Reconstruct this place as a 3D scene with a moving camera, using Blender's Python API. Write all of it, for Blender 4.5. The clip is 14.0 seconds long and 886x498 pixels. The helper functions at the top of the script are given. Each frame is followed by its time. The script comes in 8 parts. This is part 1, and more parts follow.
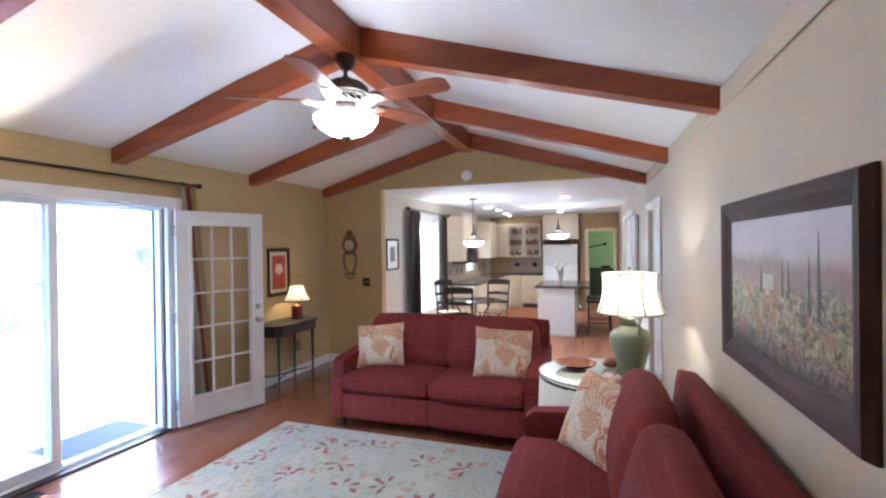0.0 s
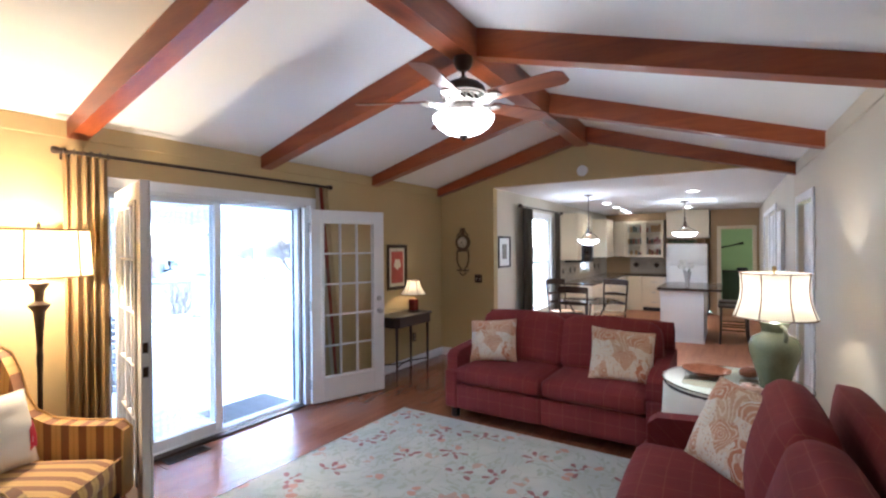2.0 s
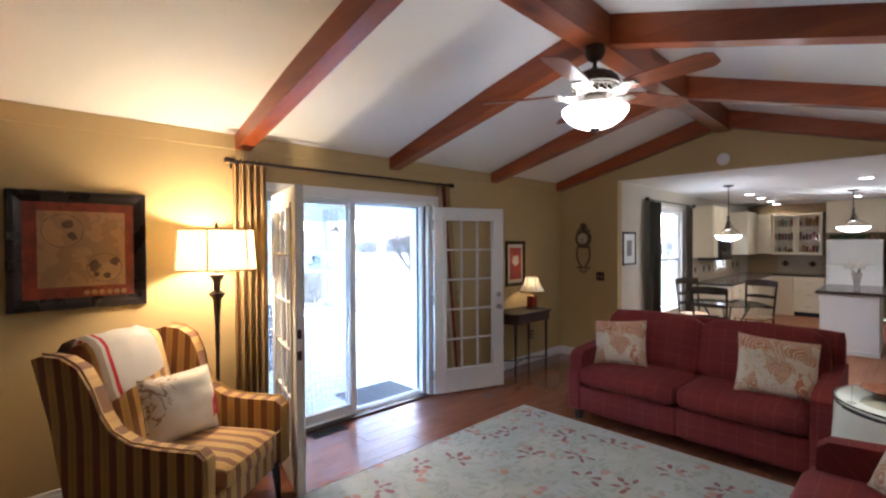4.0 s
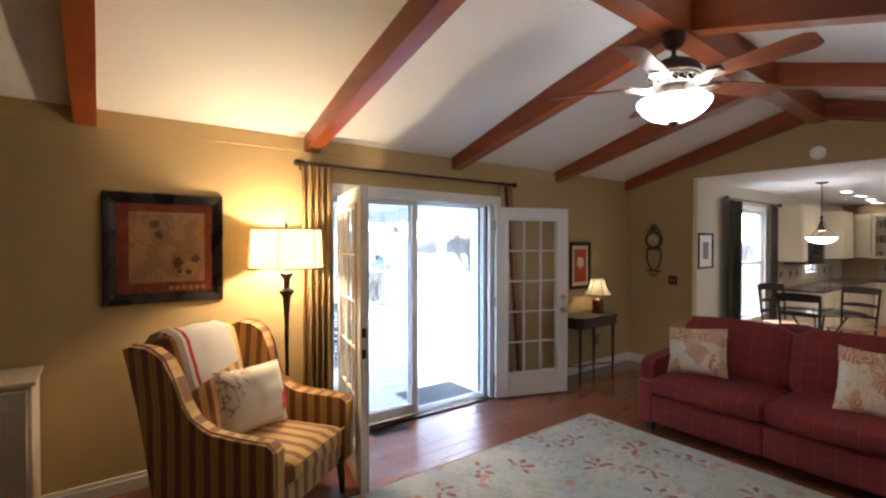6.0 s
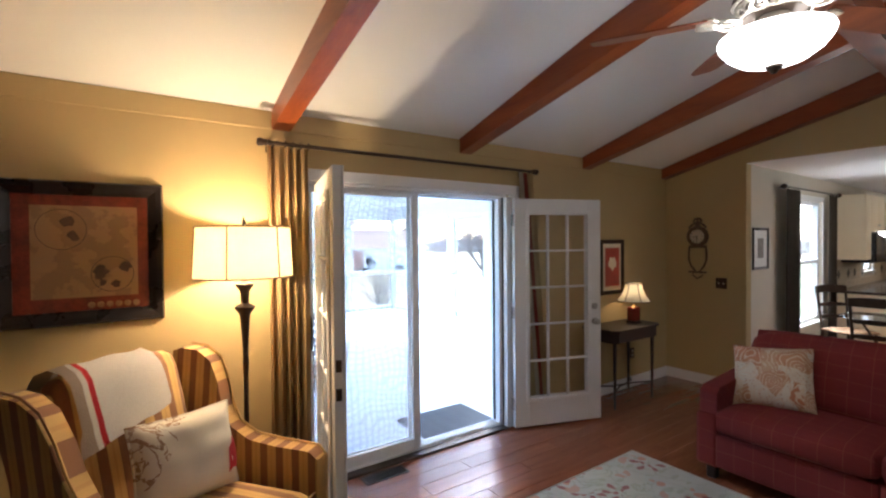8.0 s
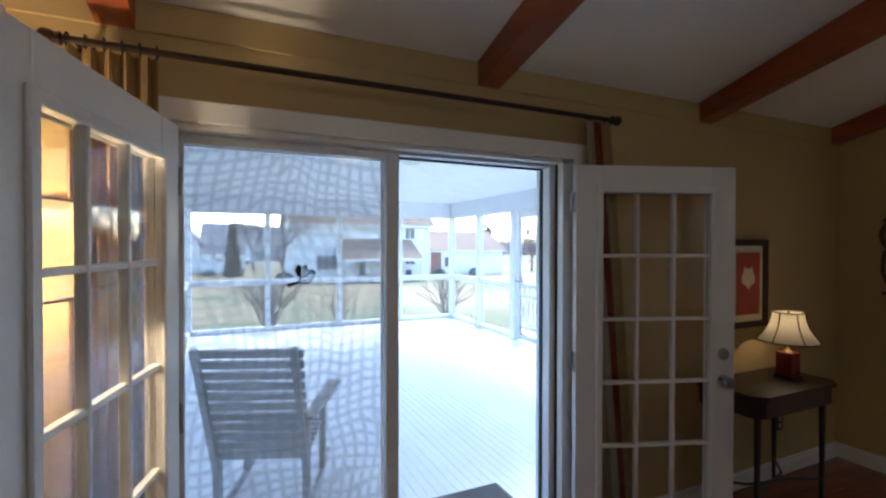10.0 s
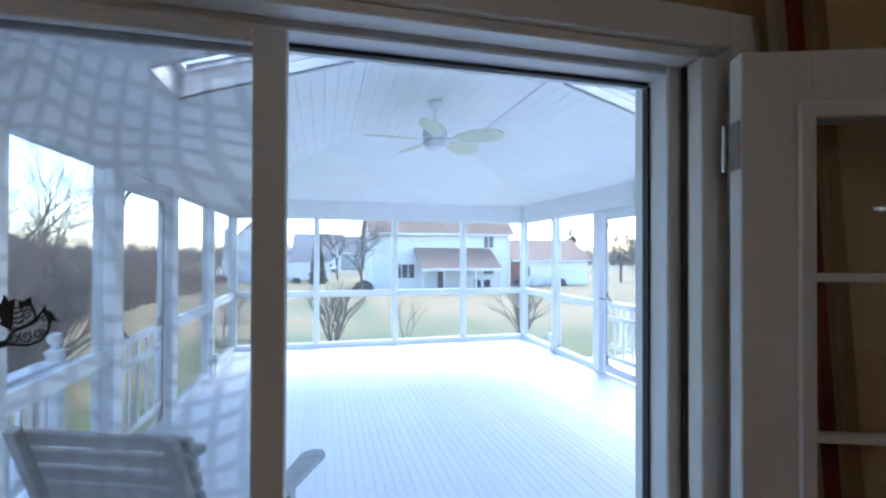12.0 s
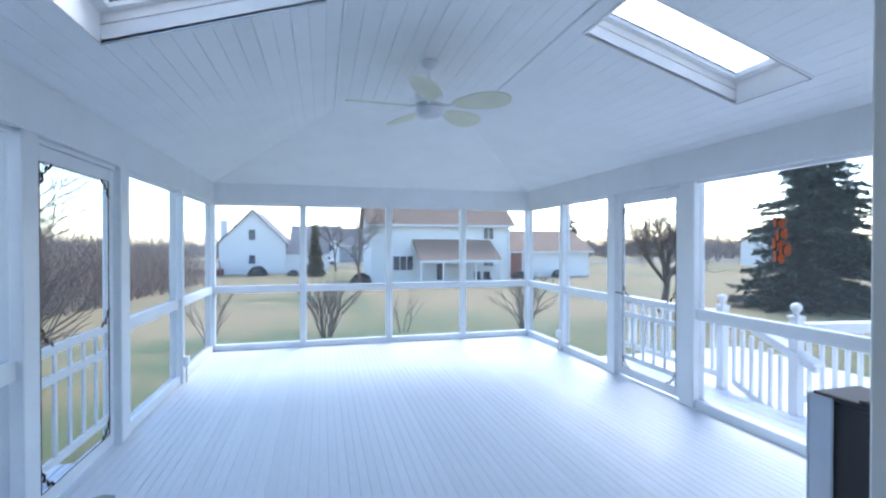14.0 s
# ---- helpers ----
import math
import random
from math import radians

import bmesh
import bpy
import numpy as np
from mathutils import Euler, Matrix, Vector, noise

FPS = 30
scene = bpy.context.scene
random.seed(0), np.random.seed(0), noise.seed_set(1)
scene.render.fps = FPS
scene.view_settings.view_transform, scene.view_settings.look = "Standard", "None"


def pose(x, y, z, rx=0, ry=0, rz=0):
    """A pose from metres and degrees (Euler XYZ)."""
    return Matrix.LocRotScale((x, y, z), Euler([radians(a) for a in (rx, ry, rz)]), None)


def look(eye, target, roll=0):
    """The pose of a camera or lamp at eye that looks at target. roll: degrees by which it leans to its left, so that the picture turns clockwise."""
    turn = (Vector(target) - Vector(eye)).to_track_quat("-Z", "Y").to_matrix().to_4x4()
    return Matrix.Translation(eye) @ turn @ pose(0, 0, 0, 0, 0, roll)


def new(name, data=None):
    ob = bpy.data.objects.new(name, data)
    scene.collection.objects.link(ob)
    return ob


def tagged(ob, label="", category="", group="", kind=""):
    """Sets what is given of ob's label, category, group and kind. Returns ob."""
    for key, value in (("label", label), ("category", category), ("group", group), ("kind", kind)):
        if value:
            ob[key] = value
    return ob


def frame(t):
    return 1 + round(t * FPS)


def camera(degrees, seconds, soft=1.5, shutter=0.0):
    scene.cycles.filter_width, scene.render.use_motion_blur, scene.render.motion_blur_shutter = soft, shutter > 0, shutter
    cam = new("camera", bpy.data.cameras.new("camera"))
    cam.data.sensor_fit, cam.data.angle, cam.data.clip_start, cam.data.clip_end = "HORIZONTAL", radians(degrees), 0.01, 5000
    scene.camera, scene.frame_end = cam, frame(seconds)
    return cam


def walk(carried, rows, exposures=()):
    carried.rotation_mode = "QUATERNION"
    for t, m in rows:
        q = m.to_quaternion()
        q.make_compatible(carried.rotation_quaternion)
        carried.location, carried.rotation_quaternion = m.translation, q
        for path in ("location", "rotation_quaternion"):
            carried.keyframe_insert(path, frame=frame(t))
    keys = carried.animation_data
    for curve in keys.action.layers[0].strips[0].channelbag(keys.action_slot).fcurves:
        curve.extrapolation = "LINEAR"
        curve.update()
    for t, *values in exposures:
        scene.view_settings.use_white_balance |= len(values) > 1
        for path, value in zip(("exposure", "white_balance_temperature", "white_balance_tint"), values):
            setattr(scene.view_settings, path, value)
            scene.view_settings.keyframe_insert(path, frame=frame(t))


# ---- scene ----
PATH = [
    (0, (3.914, 0.723, 1.675), (3.247, 2.608, 1.664), -0.8),
    (0.5, (3.922, 0.71, 1.677), (3.157, 2.558, 1.669), -0.6),
    (1, (3.915, 0.686, 1.672), (3.041, 2.484, 1.662), -0.4),
    (1.5, (3.91, 0.681, 1.667), (2.925, 2.421, 1.657), -0.2),
    (2, (3.901, 0.666, 1.65), (2.814, 2.344, 1.64), -0.4),
    (2.5, (3.876, 0.649, 1.668), (2.69, 2.259, 1.647), -0.4),
    (3, (3.874, 0.629, 1.668), (2.593, 2.165, 1.644), -0.4),
    (3.5, (3.851, 0.61, 1.669), (2.481, 2.066, 1.641), -0.3),
    (4, (3.818, 0.581, 1.671), (2.371, 1.961, 1.641), -0.3),
    (4.2, (3.794, 0.565, 1.658), (2.322, 1.919, 1.634), -0.0),
    (6.5, (3.721, 0.615, 1.676), (2.104, 1.792, 1.644), -0.2),
    (7, (3.543, 0.734, 1.695), (1.934, 1.92, 1.648), -0.1),
    (7.5, (3.329, 0.901, 1.679), (1.714, 2.08, 1.638), -0.4),
    (8, (3.125, 1.117, 1.675), (1.484, 2.26, 1.643), -0.5),
    (8.2, (3.011, 1.209, 1.676), (1.369, 2.351, 1.645), -0.6),
    (10.5, (1.704, 2.652, 1.635), (-0.16, 3.377, 1.623), 0.3),
    (11, (1.401, 2.864, 1.633), (-0.493, 3.505, 1.635), 0.4),
    (11.5, (1.143, 3.027, 1.645), (-0.777, 3.585, 1.658), 0.6),
    (12, (0.903, 3.136, 1.632), (-1.033, 3.637, 1.649), 0.2),
    (12.5, (0.709, 3.22, 1.614), (-1.234, 3.694, 1.627), 0.3),
    (13, (0.536, 3.276, 1.604), (-1.405, 3.755, 1.605), 0.1),
    (13.5, (0.332, 3.357, 1.631), (-1.608, 3.842, 1.612), 0.1),
    (14, (0.247, 3.33, 1.595), (-1.689, 3.834, 1.578), -0.0),
]
cam = camera(87.3, 14.0, soft=2.3)
walk(cam, [(t, look(e, g, r)) for t, e, g, r in PATH],
     exposures=[(0, 5.5, 5000, 10), (2.0, 5.1, 5100, 10), (4.0, 4.55, 5400, 10), (6.5, 4.45, 5850, 10), (8.2, 4.15, 5750, 10), (10.3, 3.1, 5750, 8),
                (11.2, 2.98, 5650, 8), (12.2, 2.78, 5650, 8), (13.0, 2.58, 5800, 9), (14.0, 2.25, 5900, 9)])

# ---- light of the day: overcast winter sky, soft high sun ----
world = bpy.data.worlds.new("overcast_sky")
scene.world = world
world.use_nodes = True
wn = world.node_tree
sky = wn.nodes.new("ShaderNodeTexSky")
sky.sky_type, sky.sun_disc = "NISHITA", False
sky.sun_elevation, sky.sun_rotation = radians(38), radians(300)
sky.air_density, sky.dust_density, sky.ozone_density = 1.0, 0.6, 2.0
wn.nodes["Background"].inputs["Strength"].default_value = 0.15
wn.links.new(sky.outputs[0], wn.nodes["Background"].inputs["Color"])
sun = new("sun", bpy.data.lights.new("sun", "SUN"))
sun.data.energy, sun.data.angle, sun.data.color = 1.0, radians(25), (1.0, 0.97, 0.93)
sun.matrix_world = look((-20, 12, 24), (0, 0, 0))

WARM = (1.0, 0.72, 0.42)
SOFTWARM = (1.0, 0.84, 0.66)


def bulb(name, x, y, z, watts, colour=WARM, radius=0.04):
    lamp = new(name, bpy.data.lights.new(name, "POINT"))
    lamp.data.energy, lamp.data.color, lamp.data.shadow_soft_size = watts, colour, radius
    lamp.location = (x, y, z)
    return lamp


def downlight(name, x, y, z, watts, colour=SOFTWARM, spread=120):
    lamp = new(name, bpy.data.lights.new(name, "SPOT"))
    lamp.data.energy, lamp.data.color, lamp.data.shadow_soft_size = watts, colour, 0.05
    lamp.data.spot_size, lamp.data.spot_blend = radians(spread), 0.6
    lamp.location = (x, y, z)
    return lamp


bulb("fan_bulb", 2.315, 3.38, 2.45, 0.085, SOFTWARM, 0.05)
bulb("floor_lamp_bulb", 0.30, 1.70, 1.62, 3.0)
bulb("console_lamp_bulb", 0.22, 5.62, 1.12, 0.13)
bulb("table_lamp_bulb", 4.06, 4.23, 1.33, 0.38, SOFTWARM)
for i, (x, y) in enumerate(((1.78, 10.2), (1.77, 11.2), (1.72, 12.3), (3.38, 8.82))):
    downlight("recessed_bulb", x, y, 2.46, 0.38, (1.0, 0.72, 0.44))
bulb("dining_pendant_bulb", 1.88, 8.40, 1.80, 0.06, SOFTWARM)
bulb("island_pendant_bulb", 3.14, 10.6, 1.92, 0.06, SOFTWARM)

# ---- mesh helpers ----


def empty_at(name, x, y, z, rz=0):
    ob = new(name)
    ob.empty_display_size = 0.1
    ob.matrix_basis = pose(x, y, z, 0, 0, rz)
    return ob


def thing(name, x, y, z, rz=0, label="", category="", group="", kind=""):
    return tagged(empty_at(name, x, y, z, rz), label, category, group, kind)


def part(name, bm, material, parent=None, label="", smooth=False):
    me = bpy.data.meshes.new(name)
    bmesh.ops.recalc_face_normals(bm, faces=bm.faces)
    if smooth:
        for f in bm.faces:
            f.smooth = True
        for e in bm.edges:
            if len(e.link_faces) == 2 and e.calc_face_angle(0) > 0.7:
                e.smooth = False
    bm.to_mesh(me)
    bm.free()
    me.materials.append(material)
    ob = new(name, me)
    if parent:
        ob.parent = parent
    if label:
        ob["label"] = label
    return ob


def share(name, source, parent, m):
    """Another piece on the same mesh."""
    ob = new(name, source.data)
    ob.parent = parent
    ob.matrix_basis = m
    return ob


def setting(name, bm, material, label="", category="", smooth=False):
    return tagged(part(name, bm, material, None, "", smooth), label, category, "", "structure")


def box(bm, x0, x1, y0, y1, z0, z1, b=0.0, seg=1, m=None):
    r = bmesh.ops.create_cube(bm, size=1.0)["verts"]
    for v in r:
        v.co = Vector(((x0 + x1) / 2 + v.co.x * (x1 - x0), (y0 + y1) / 2 + v.co.y * (y1 - y0), (z0 + z1) / 2 + v.co.z * (z1 - z0)))
    if m is not None:
        for v in r:
            v.co = m @ v.co
    if b:
        es = list({e for v in r for e in v.link_edges})
        bmesh.ops.bevel(bm, geom=es, offset=b, segments=seg, affect="EDGES", profile=0.5)
    return bm


def nb():
    return bmesh.new()


def bx(*a, **k):
    return box(nb(), *a, **k)


def lathe(bm, profile, n=28, cx=0.0, cy=0.0, cz=0.0, flute=0.0, lobes=0):
    rings = []
    for r, z in profile:
        ring = []
        for i in range(n):
            a = 2 * math.pi * i / n
            q = r * (1 + flute * math.cos(lobes * a)) if lobes else r
            ring.append(bm.verts.new((cx + q * math.cos(a), cy + q * math.sin(a), cz + z)))
        rings.append(ring)
    for a, b in zip(rings, rings[1:]):
        for i in range(n):
            bm.faces.new((a[i], a[(i + 1) % n], b[(i + 1) % n], b[i]))
    if profile[0][0] > 1e-4:
        bm.faces.new(rings[0][::-1])
    if profile[-1][0] > 1e-4:
        bm.faces.new(rings[-1])
    return bm


def shell(bm, profile, n=28, cx=0.0, cy=0.0, cz=0.0, thick=0.002):
    """An open turned surface with a wall."""
    inner = [(max(r - thick, 0.001), z) for r, z in profile[::-1]]
    rings = []
    for r, z in profile + inner:
        rings.append([bm.verts.new((cx + r * math.cos(2 * math.pi * i / n), cy + r * math.sin(2 * math.pi * i / n), cz + z)) for i in range(n)])
    for a, b in zip(rings, rings[1:] + rings[:1]):
        for i in range(n):
            bm.faces.new((a[i], a[(i + 1) % n], b[(i + 1) % n], b[i]))
    return bm


def tube(bm, pts, r, n=8, cap=True):
    pts = [Vector(p) for p in pts]
    rs = r if isinstance(r, (list, tuple)) else [r] * len(pts)
    rings = []
    side = None
    for i, p in enumerate(pts):
        d = (pts[min(i + 1, len(pts) - 1)] - pts[max(i - 1, 0)]).normalized()
        if side is None:
            side = d.orthogonal().normalized()
        side = (side - d * side.dot(d))
        side = side.normalized() if side.length > 1e-5 else d.orthogonal().normalized()
        up = d.cross(side)
        rings.append([bm.verts.new(p + (side * math.cos(2 * math.pi * k / n) + up * math.sin(2 * math.pi * k / n)) * rs[i]) for k in range(n)])
    for a, b in zip(rings, rings[1:]):
        for k in range(n):
            bm.faces.new((a[k], a[(k + 1) % n], b[(k + 1) % n], b[k]))
    if cap:
        bm.faces.new(rings[0][::-1])
        bm.faces.new(rings[-1])
    return bm


def prism(bm, outline, y0, y1, axis="y"):
    """Extrudes a flat outline of (a, b) along an axis: y takes (x, z), x takes (y, z), z takes (x, y)."""
    def at(p, t):
        return {"y": (p[0], t, p[1]), "x": (t, p[0], p[1]), "z": (p[0], p[1], t)}[axis]
    a = [bm.verts.new(at(p, y0)) for p in outline]
    b = [bm.verts.new(at(p, y1)) for p in outline]
    n = len(outline)
    for i in range(n):
        bm.faces.new((a[i], a[(i + 1) % n], b[(i + 1) % n], b[i]))
    bm.faces.new(a[::-1])
    bm.faces.new(b)
    return bm


def bevel_all(bm, offset, seg=2, angle=0.5):
    es = [e for e in bm.edges if len(e.link_faces) == 2 and e.calc_face_angle(0) > angle]
    bmesh.ops.bevel(bm, geom=es, offset=offset, segments=seg, affect="EDGES", profile=0.5)
    return bm


def pad(bm, sx, sy, sz, m=None, n=16, power=3.0, corner=0.0, rough=0.0, seed=0):
    """A stuffed cushion: two domed sheets that meet in a seam; sx, sy across and sz thick."""
    rows = {}
    for side in (1, -1):
        for i in range(n + 1):
            for j in range(n + 1):
                u, v = 2 * i / n - 1, 2 * j / n - 1
                edge = i in (0, n) or j in (0, n)
                if edge and side == -1:
                    rows[side, i, j] = rows[1, i, j]
                    continue
                h = max(0.0, (1 - abs(u) ** power) * (1 - abs(v) ** power)) ** 0.5
                pinch = 1 - corner * (1 - max(abs(u), abs(v))) * 0.0
                w = 1 - 0.06 * (1 - u * u) * abs(v) ** 4 * (corner > 0), 1 - 0.06 * (1 - v * v) * abs(u) ** 4 * (corner > 0)
                p = Vector((u * sx / 2 * w[1] * pinch, v * sy / 2 * w[0] * pinch, side * h * sz / 2))
                if rough:
                    p.z += rough * noise.noise(Vector((u * 2.1 + seed, v * 2.3, seed * 1.7))) * h
                rows[side, i, j] = bm.verts.new(m @ p if m is not None else p)
    for side in (1, -1):
        for i in range(n):
            for j in range(n):
                q = [rows[side, i, j], rows[side, i + 1, j], rows[side, i + 1, j + 1], rows[side, i, j + 1]]
                bm.faces.new(q if side == 1 else q[::-1])
    return bm


def softbox(bm, x0, x1, y0, y1, z0, z1, r=0.05, crown=0.02, m=None, n=10):
    """An upholstered block with round edges and domed faces."""
    c = Vector(((x0 + x1) / 2, (y0 + y1) / 2, (z0 + z1) / 2))
    h = Vector(((x1 - x0) / 2, (y1 - y0) / 2, (z1 - z0) / 2))
    g = bmesh.new()
    bmesh.ops.create_cube(g, size=2.0)
    bmesh.ops.subdivide_edges(g, edges=g.edges, cuts=n, use_grid_fill=True)
    made = {}
    for v in g.verts:
        p = v.co.copy()
        q = []
        for k in range(3):
            s = math.copysign(1, p[k]) if abs(p[k]) > 0 else 1
            t = abs(p[k])
            q.append(s * (h[k] * (1 - (1 - t) ** 1.0)))
        q = Vector(q)
        core = Vector([max(-(h[k] - r), min(h[k] - r, q[k])) for k in range(3)])
        d = q - core
        if d.length > 1e-6:
            q = core + d.normalized() * min(r, d.length) if d.length > r else q
        for k in range(3):
            if abs(abs(p[k]) - 1) < 1e-5:
                o = [i for i in range(3) if i != k]
                q[k] += math.copysign(crown, p[k]) * (1 - p[o[0]] ** 2) * (1 - p[o[1]] ** 2)
        q += c
        made[v] = bm.verts.new(m @ q if m is not None else q)
    for f in g.faces:
        bm.faces.new([made[v] for v in f.verts])
    g.free()
    return bm


# ---- materials ----


class Mat:
    def __init__(self, name):
        self.m = bpy.data.materials.new(name)
        self.m.use_nodes = True
        self.t = self.m.node_tree
        self.p = self.t.nodes["Principled BSDF"]
        self.out = self.t.nodes["Material Output"]

    def n(self, kind, **k):
        nd = self.t.nodes.new("ShaderNode" + kind)
        for a, v in k.items():
            if a in nd.inputs:
                nd.inputs[a].default_value = v
        return nd

    def link(self, a, b):
        self.t.links.new(a, b)

    def coords(self, stretch=(1, 1, 1), turn=(0, 0, 0)):
        tc = self.n("TexCoord")
        mp = self.n("Mapping")
        mp.inputs["Scale"].default_value = stretch
        mp.inputs["Rotation"].default_value = [radians(a) for a in turn]
        self.link(tc.outputs["Object"], mp.inputs["Vector"])
        return mp.outputs[0]

    def noise(self, vec, scale, detail=4, rough=0.55, distort=0.0):
        nd = self.n("TexNoise", Scale=scale, Detail=detail, Roughness=rough, Distortion=distort)
        self.link(vec, nd.inputs["Vector"])
        return nd.outputs["Fac"]

    def math(self, op, a, b=None, c=None):
        nd = self.n("Math")
        nd.operation = op
        for i, v in enumerate((a, b, c)):
            if v is None:
                continue
            if isinstance(v, (int, float)):
                nd.inputs[i].default_value = v
            else:
                self.link(v, nd.inputs[i])
        return nd.outputs[0]

    def mix(self, fac, a, b):
        nd = self.n("Mix")
        nd.data_type = "RGBA"
        for i, v in ((0, fac), (6, a), (7, b)):
            if isinstance(v, (int, float)):
                nd.inputs[i].default_value = v
            elif isinstance(v, (tuple, list)):
                nd.inputs[i].default_value = (*v[:3], 1)
            else:
                self.link(v, nd.inputs[i])
        return nd.outputs[2]

    def ramp(self, fac, lo, hi):
        nd = self.n("MapRange")
        nd.inputs[1].default_value, nd.inputs[2].default_value = lo, hi
        self.link(fac, nd.inputs[0])
        return nd.outputs[0]

    def colour(self, c):
        if isinstance(c, (tuple, list)):
            self.p.inputs["Base Color"].default_value = (*c[:3], 1)
        else:
            self.link(c, self.p.inputs["Base Color"])

    def bump(self, height, strength=0.3, dist=0.002):
        nd = self.n("Bump", Strength=strength, Distance=dist)
        self.link(height, nd.inputs["Height"])
        self.link(nd.outputs[0], self.p.inputs["Normal"])

    def set(self, **k):
        for a, v in k.items():
            self.p.inputs[a.replace("_", " ")].default_value = v


def shade(c, f):
    return tuple(min(1.0, max(0.0, x * f)) for x in c)


def plain(name, c, rough=0.5, metal=0.0, var=0.1, scale=3.0, fine=90.0, bump=0.1, dist=0.001, stretch=(1, 1, 1), spec=0.5, obvar=0.0):
    """Paint, metal, cloth or plaster: broad stains and fine grain."""
    k = Mat(name)
    v = k.coords(stretch)
    big, small = k.noise(v, scale), k.noise(v, fine, 3)
    f = k.math("ADD", k.math("MULTIPLY", big, 0.65), k.math("MULTIPLY", small, 0.35))
    f = k.ramp(f, 0.3, 0.7)
    col = k.mix(f, shade(c, 1 - var), shade(c, 1 + var))
    if obvar:
        oi = k.n("ObjectInfo")
        col = k.mix(k.math("MULTIPLY", oi.outputs["Random"], obvar), col, shade(c, 0.55))
    k.colour(col)
    k.set(Metallic=metal)
    k.p.inputs["Specular IOR Level"].default_value = spec
    rg = k.n("MapRange")
    rg.inputs[3].default_value, rg.inputs[4].default_value = max(0.02, rough - 0.08), min(1, rough + 0.08)
    k.link(big, rg.inputs[0])
    k.link(rg.outputs[0], k.p.inputs["Roughness"])
    if bump:
        k.bump(small, bump, dist)
    return k.m


def wood(name, c, dark, along="x", rough=0.4, ring=14.0, obvar=0.0, knots=0.0, coat=0.0):
    k = Mat(name)
    s = {"x": (0.12, 1, 1), "y": (1, 0.12, 1), "z": (1, 1, 0.12)}[along]
    tc = k.n("TexCoord")
    off = k.n("VectorMath")
    oi = k.n("ObjectInfo")
    cx = k.n("CombineXYZ")
    for i in range(3):
        k.link(k.math("MULTIPLY", oi.outputs["Random"], 17.0 + i * 9), cx.inputs[i])
    k.link(tc.outputs["Object"], off.inputs[0])
    k.link(cx.outputs[0], off.inputs[1])
    mp = k.n("Mapping")
    mp.inputs["Scale"].default_value = s
    k.link(off.outputs[0], mp.inputs["Vector"])
    v = mp.outputs[0]
    a, b = k.noise(v, ring, 5, 0.6, 0.6), k.noise(v, ring * 9, 3)
    f = k.ramp(k.math("ADD", k.math("MULTIPLY", a, 0.75), k.math("MULTIPLY", b, 0.25)), 0.32, 0.68)
    col = k.mix(f, dark, c)
    if knots:
        vo = k.n("TexVoronoi", Scale=2.2)
        mp2 = k.n("Mapping")
        mp2.inputs["Scale"].default_value = {"x": (0.45, 1.4, 1.4), "y": (1.4, 0.45, 1.4), "z": (1.4, 1.4, 0.45)}[along]
        k.link(off.outputs[0], mp2.inputs["Vector"])
        k.link(mp2.outputs[0], vo.inputs["Vector"])
        kn = k.ramp(vo.outputs["Distance"], 0.19, 0.09)
        col = k.mix(k.math("MULTIPLY", kn, knots), col, shade(dark, 0.35))
    if obvar:
        col = k.mix(k.math("MULTIPLY", oi.outputs["Random"], obvar), col, dark)
    k.colour(col)
    k.set(Roughness=rough)
    k.p.inputs["Coat Weight"].default_value = coat
    k.p.inputs["Coat Roughness"].default_value = 0.15
    k.bump(b, 0.12, 0.0008)
    return k.m


def glow(name, c, strength, base=(0.8, 0.8, 0.8)):
    k = Mat(name)
    v = k.coords()
    k.colour(base)
    k.link(k.mix(k.noise(v, 6), shade(c, 0.9), c), k.p.inputs["Emission Color"])
    k.p.inputs["Emission Strength"].default_value = strength
    return k.m


def clear(name, tint=(1, 1, 1), rough=0.0):
    k = Mat(name)
    k.colour(tint)
    k.set(Roughness=rough, IOR=1.45)
    k.p.inputs["Transmission Weight"].default_value = 1.0
    return k.m


def cloth_lit(name, c, amount=0.6):
    """Lamp-shade cloth that lets the bulb shine through."""
    k = Mat(name)
    v = k.coords()
    w = k.noise(v, 220, 2)
    col = k.mix(w, shade(c, 0.93), c)
    k.colour(col)
    k.set(Roughness=0.9)
    tr = k.n("BsdfTranslucent")
    k.link(col, tr.inputs["Color"])
    mx = k.n("MixShader")
    mx.inputs[0].default_value = amount
    k.link(k.p.outputs[0], mx.inputs[1])
    k.link(tr.outputs[0], mx.inputs[2])
    k.link(mx.outputs[0], k.out.inputs["Surface"])
    return k.m


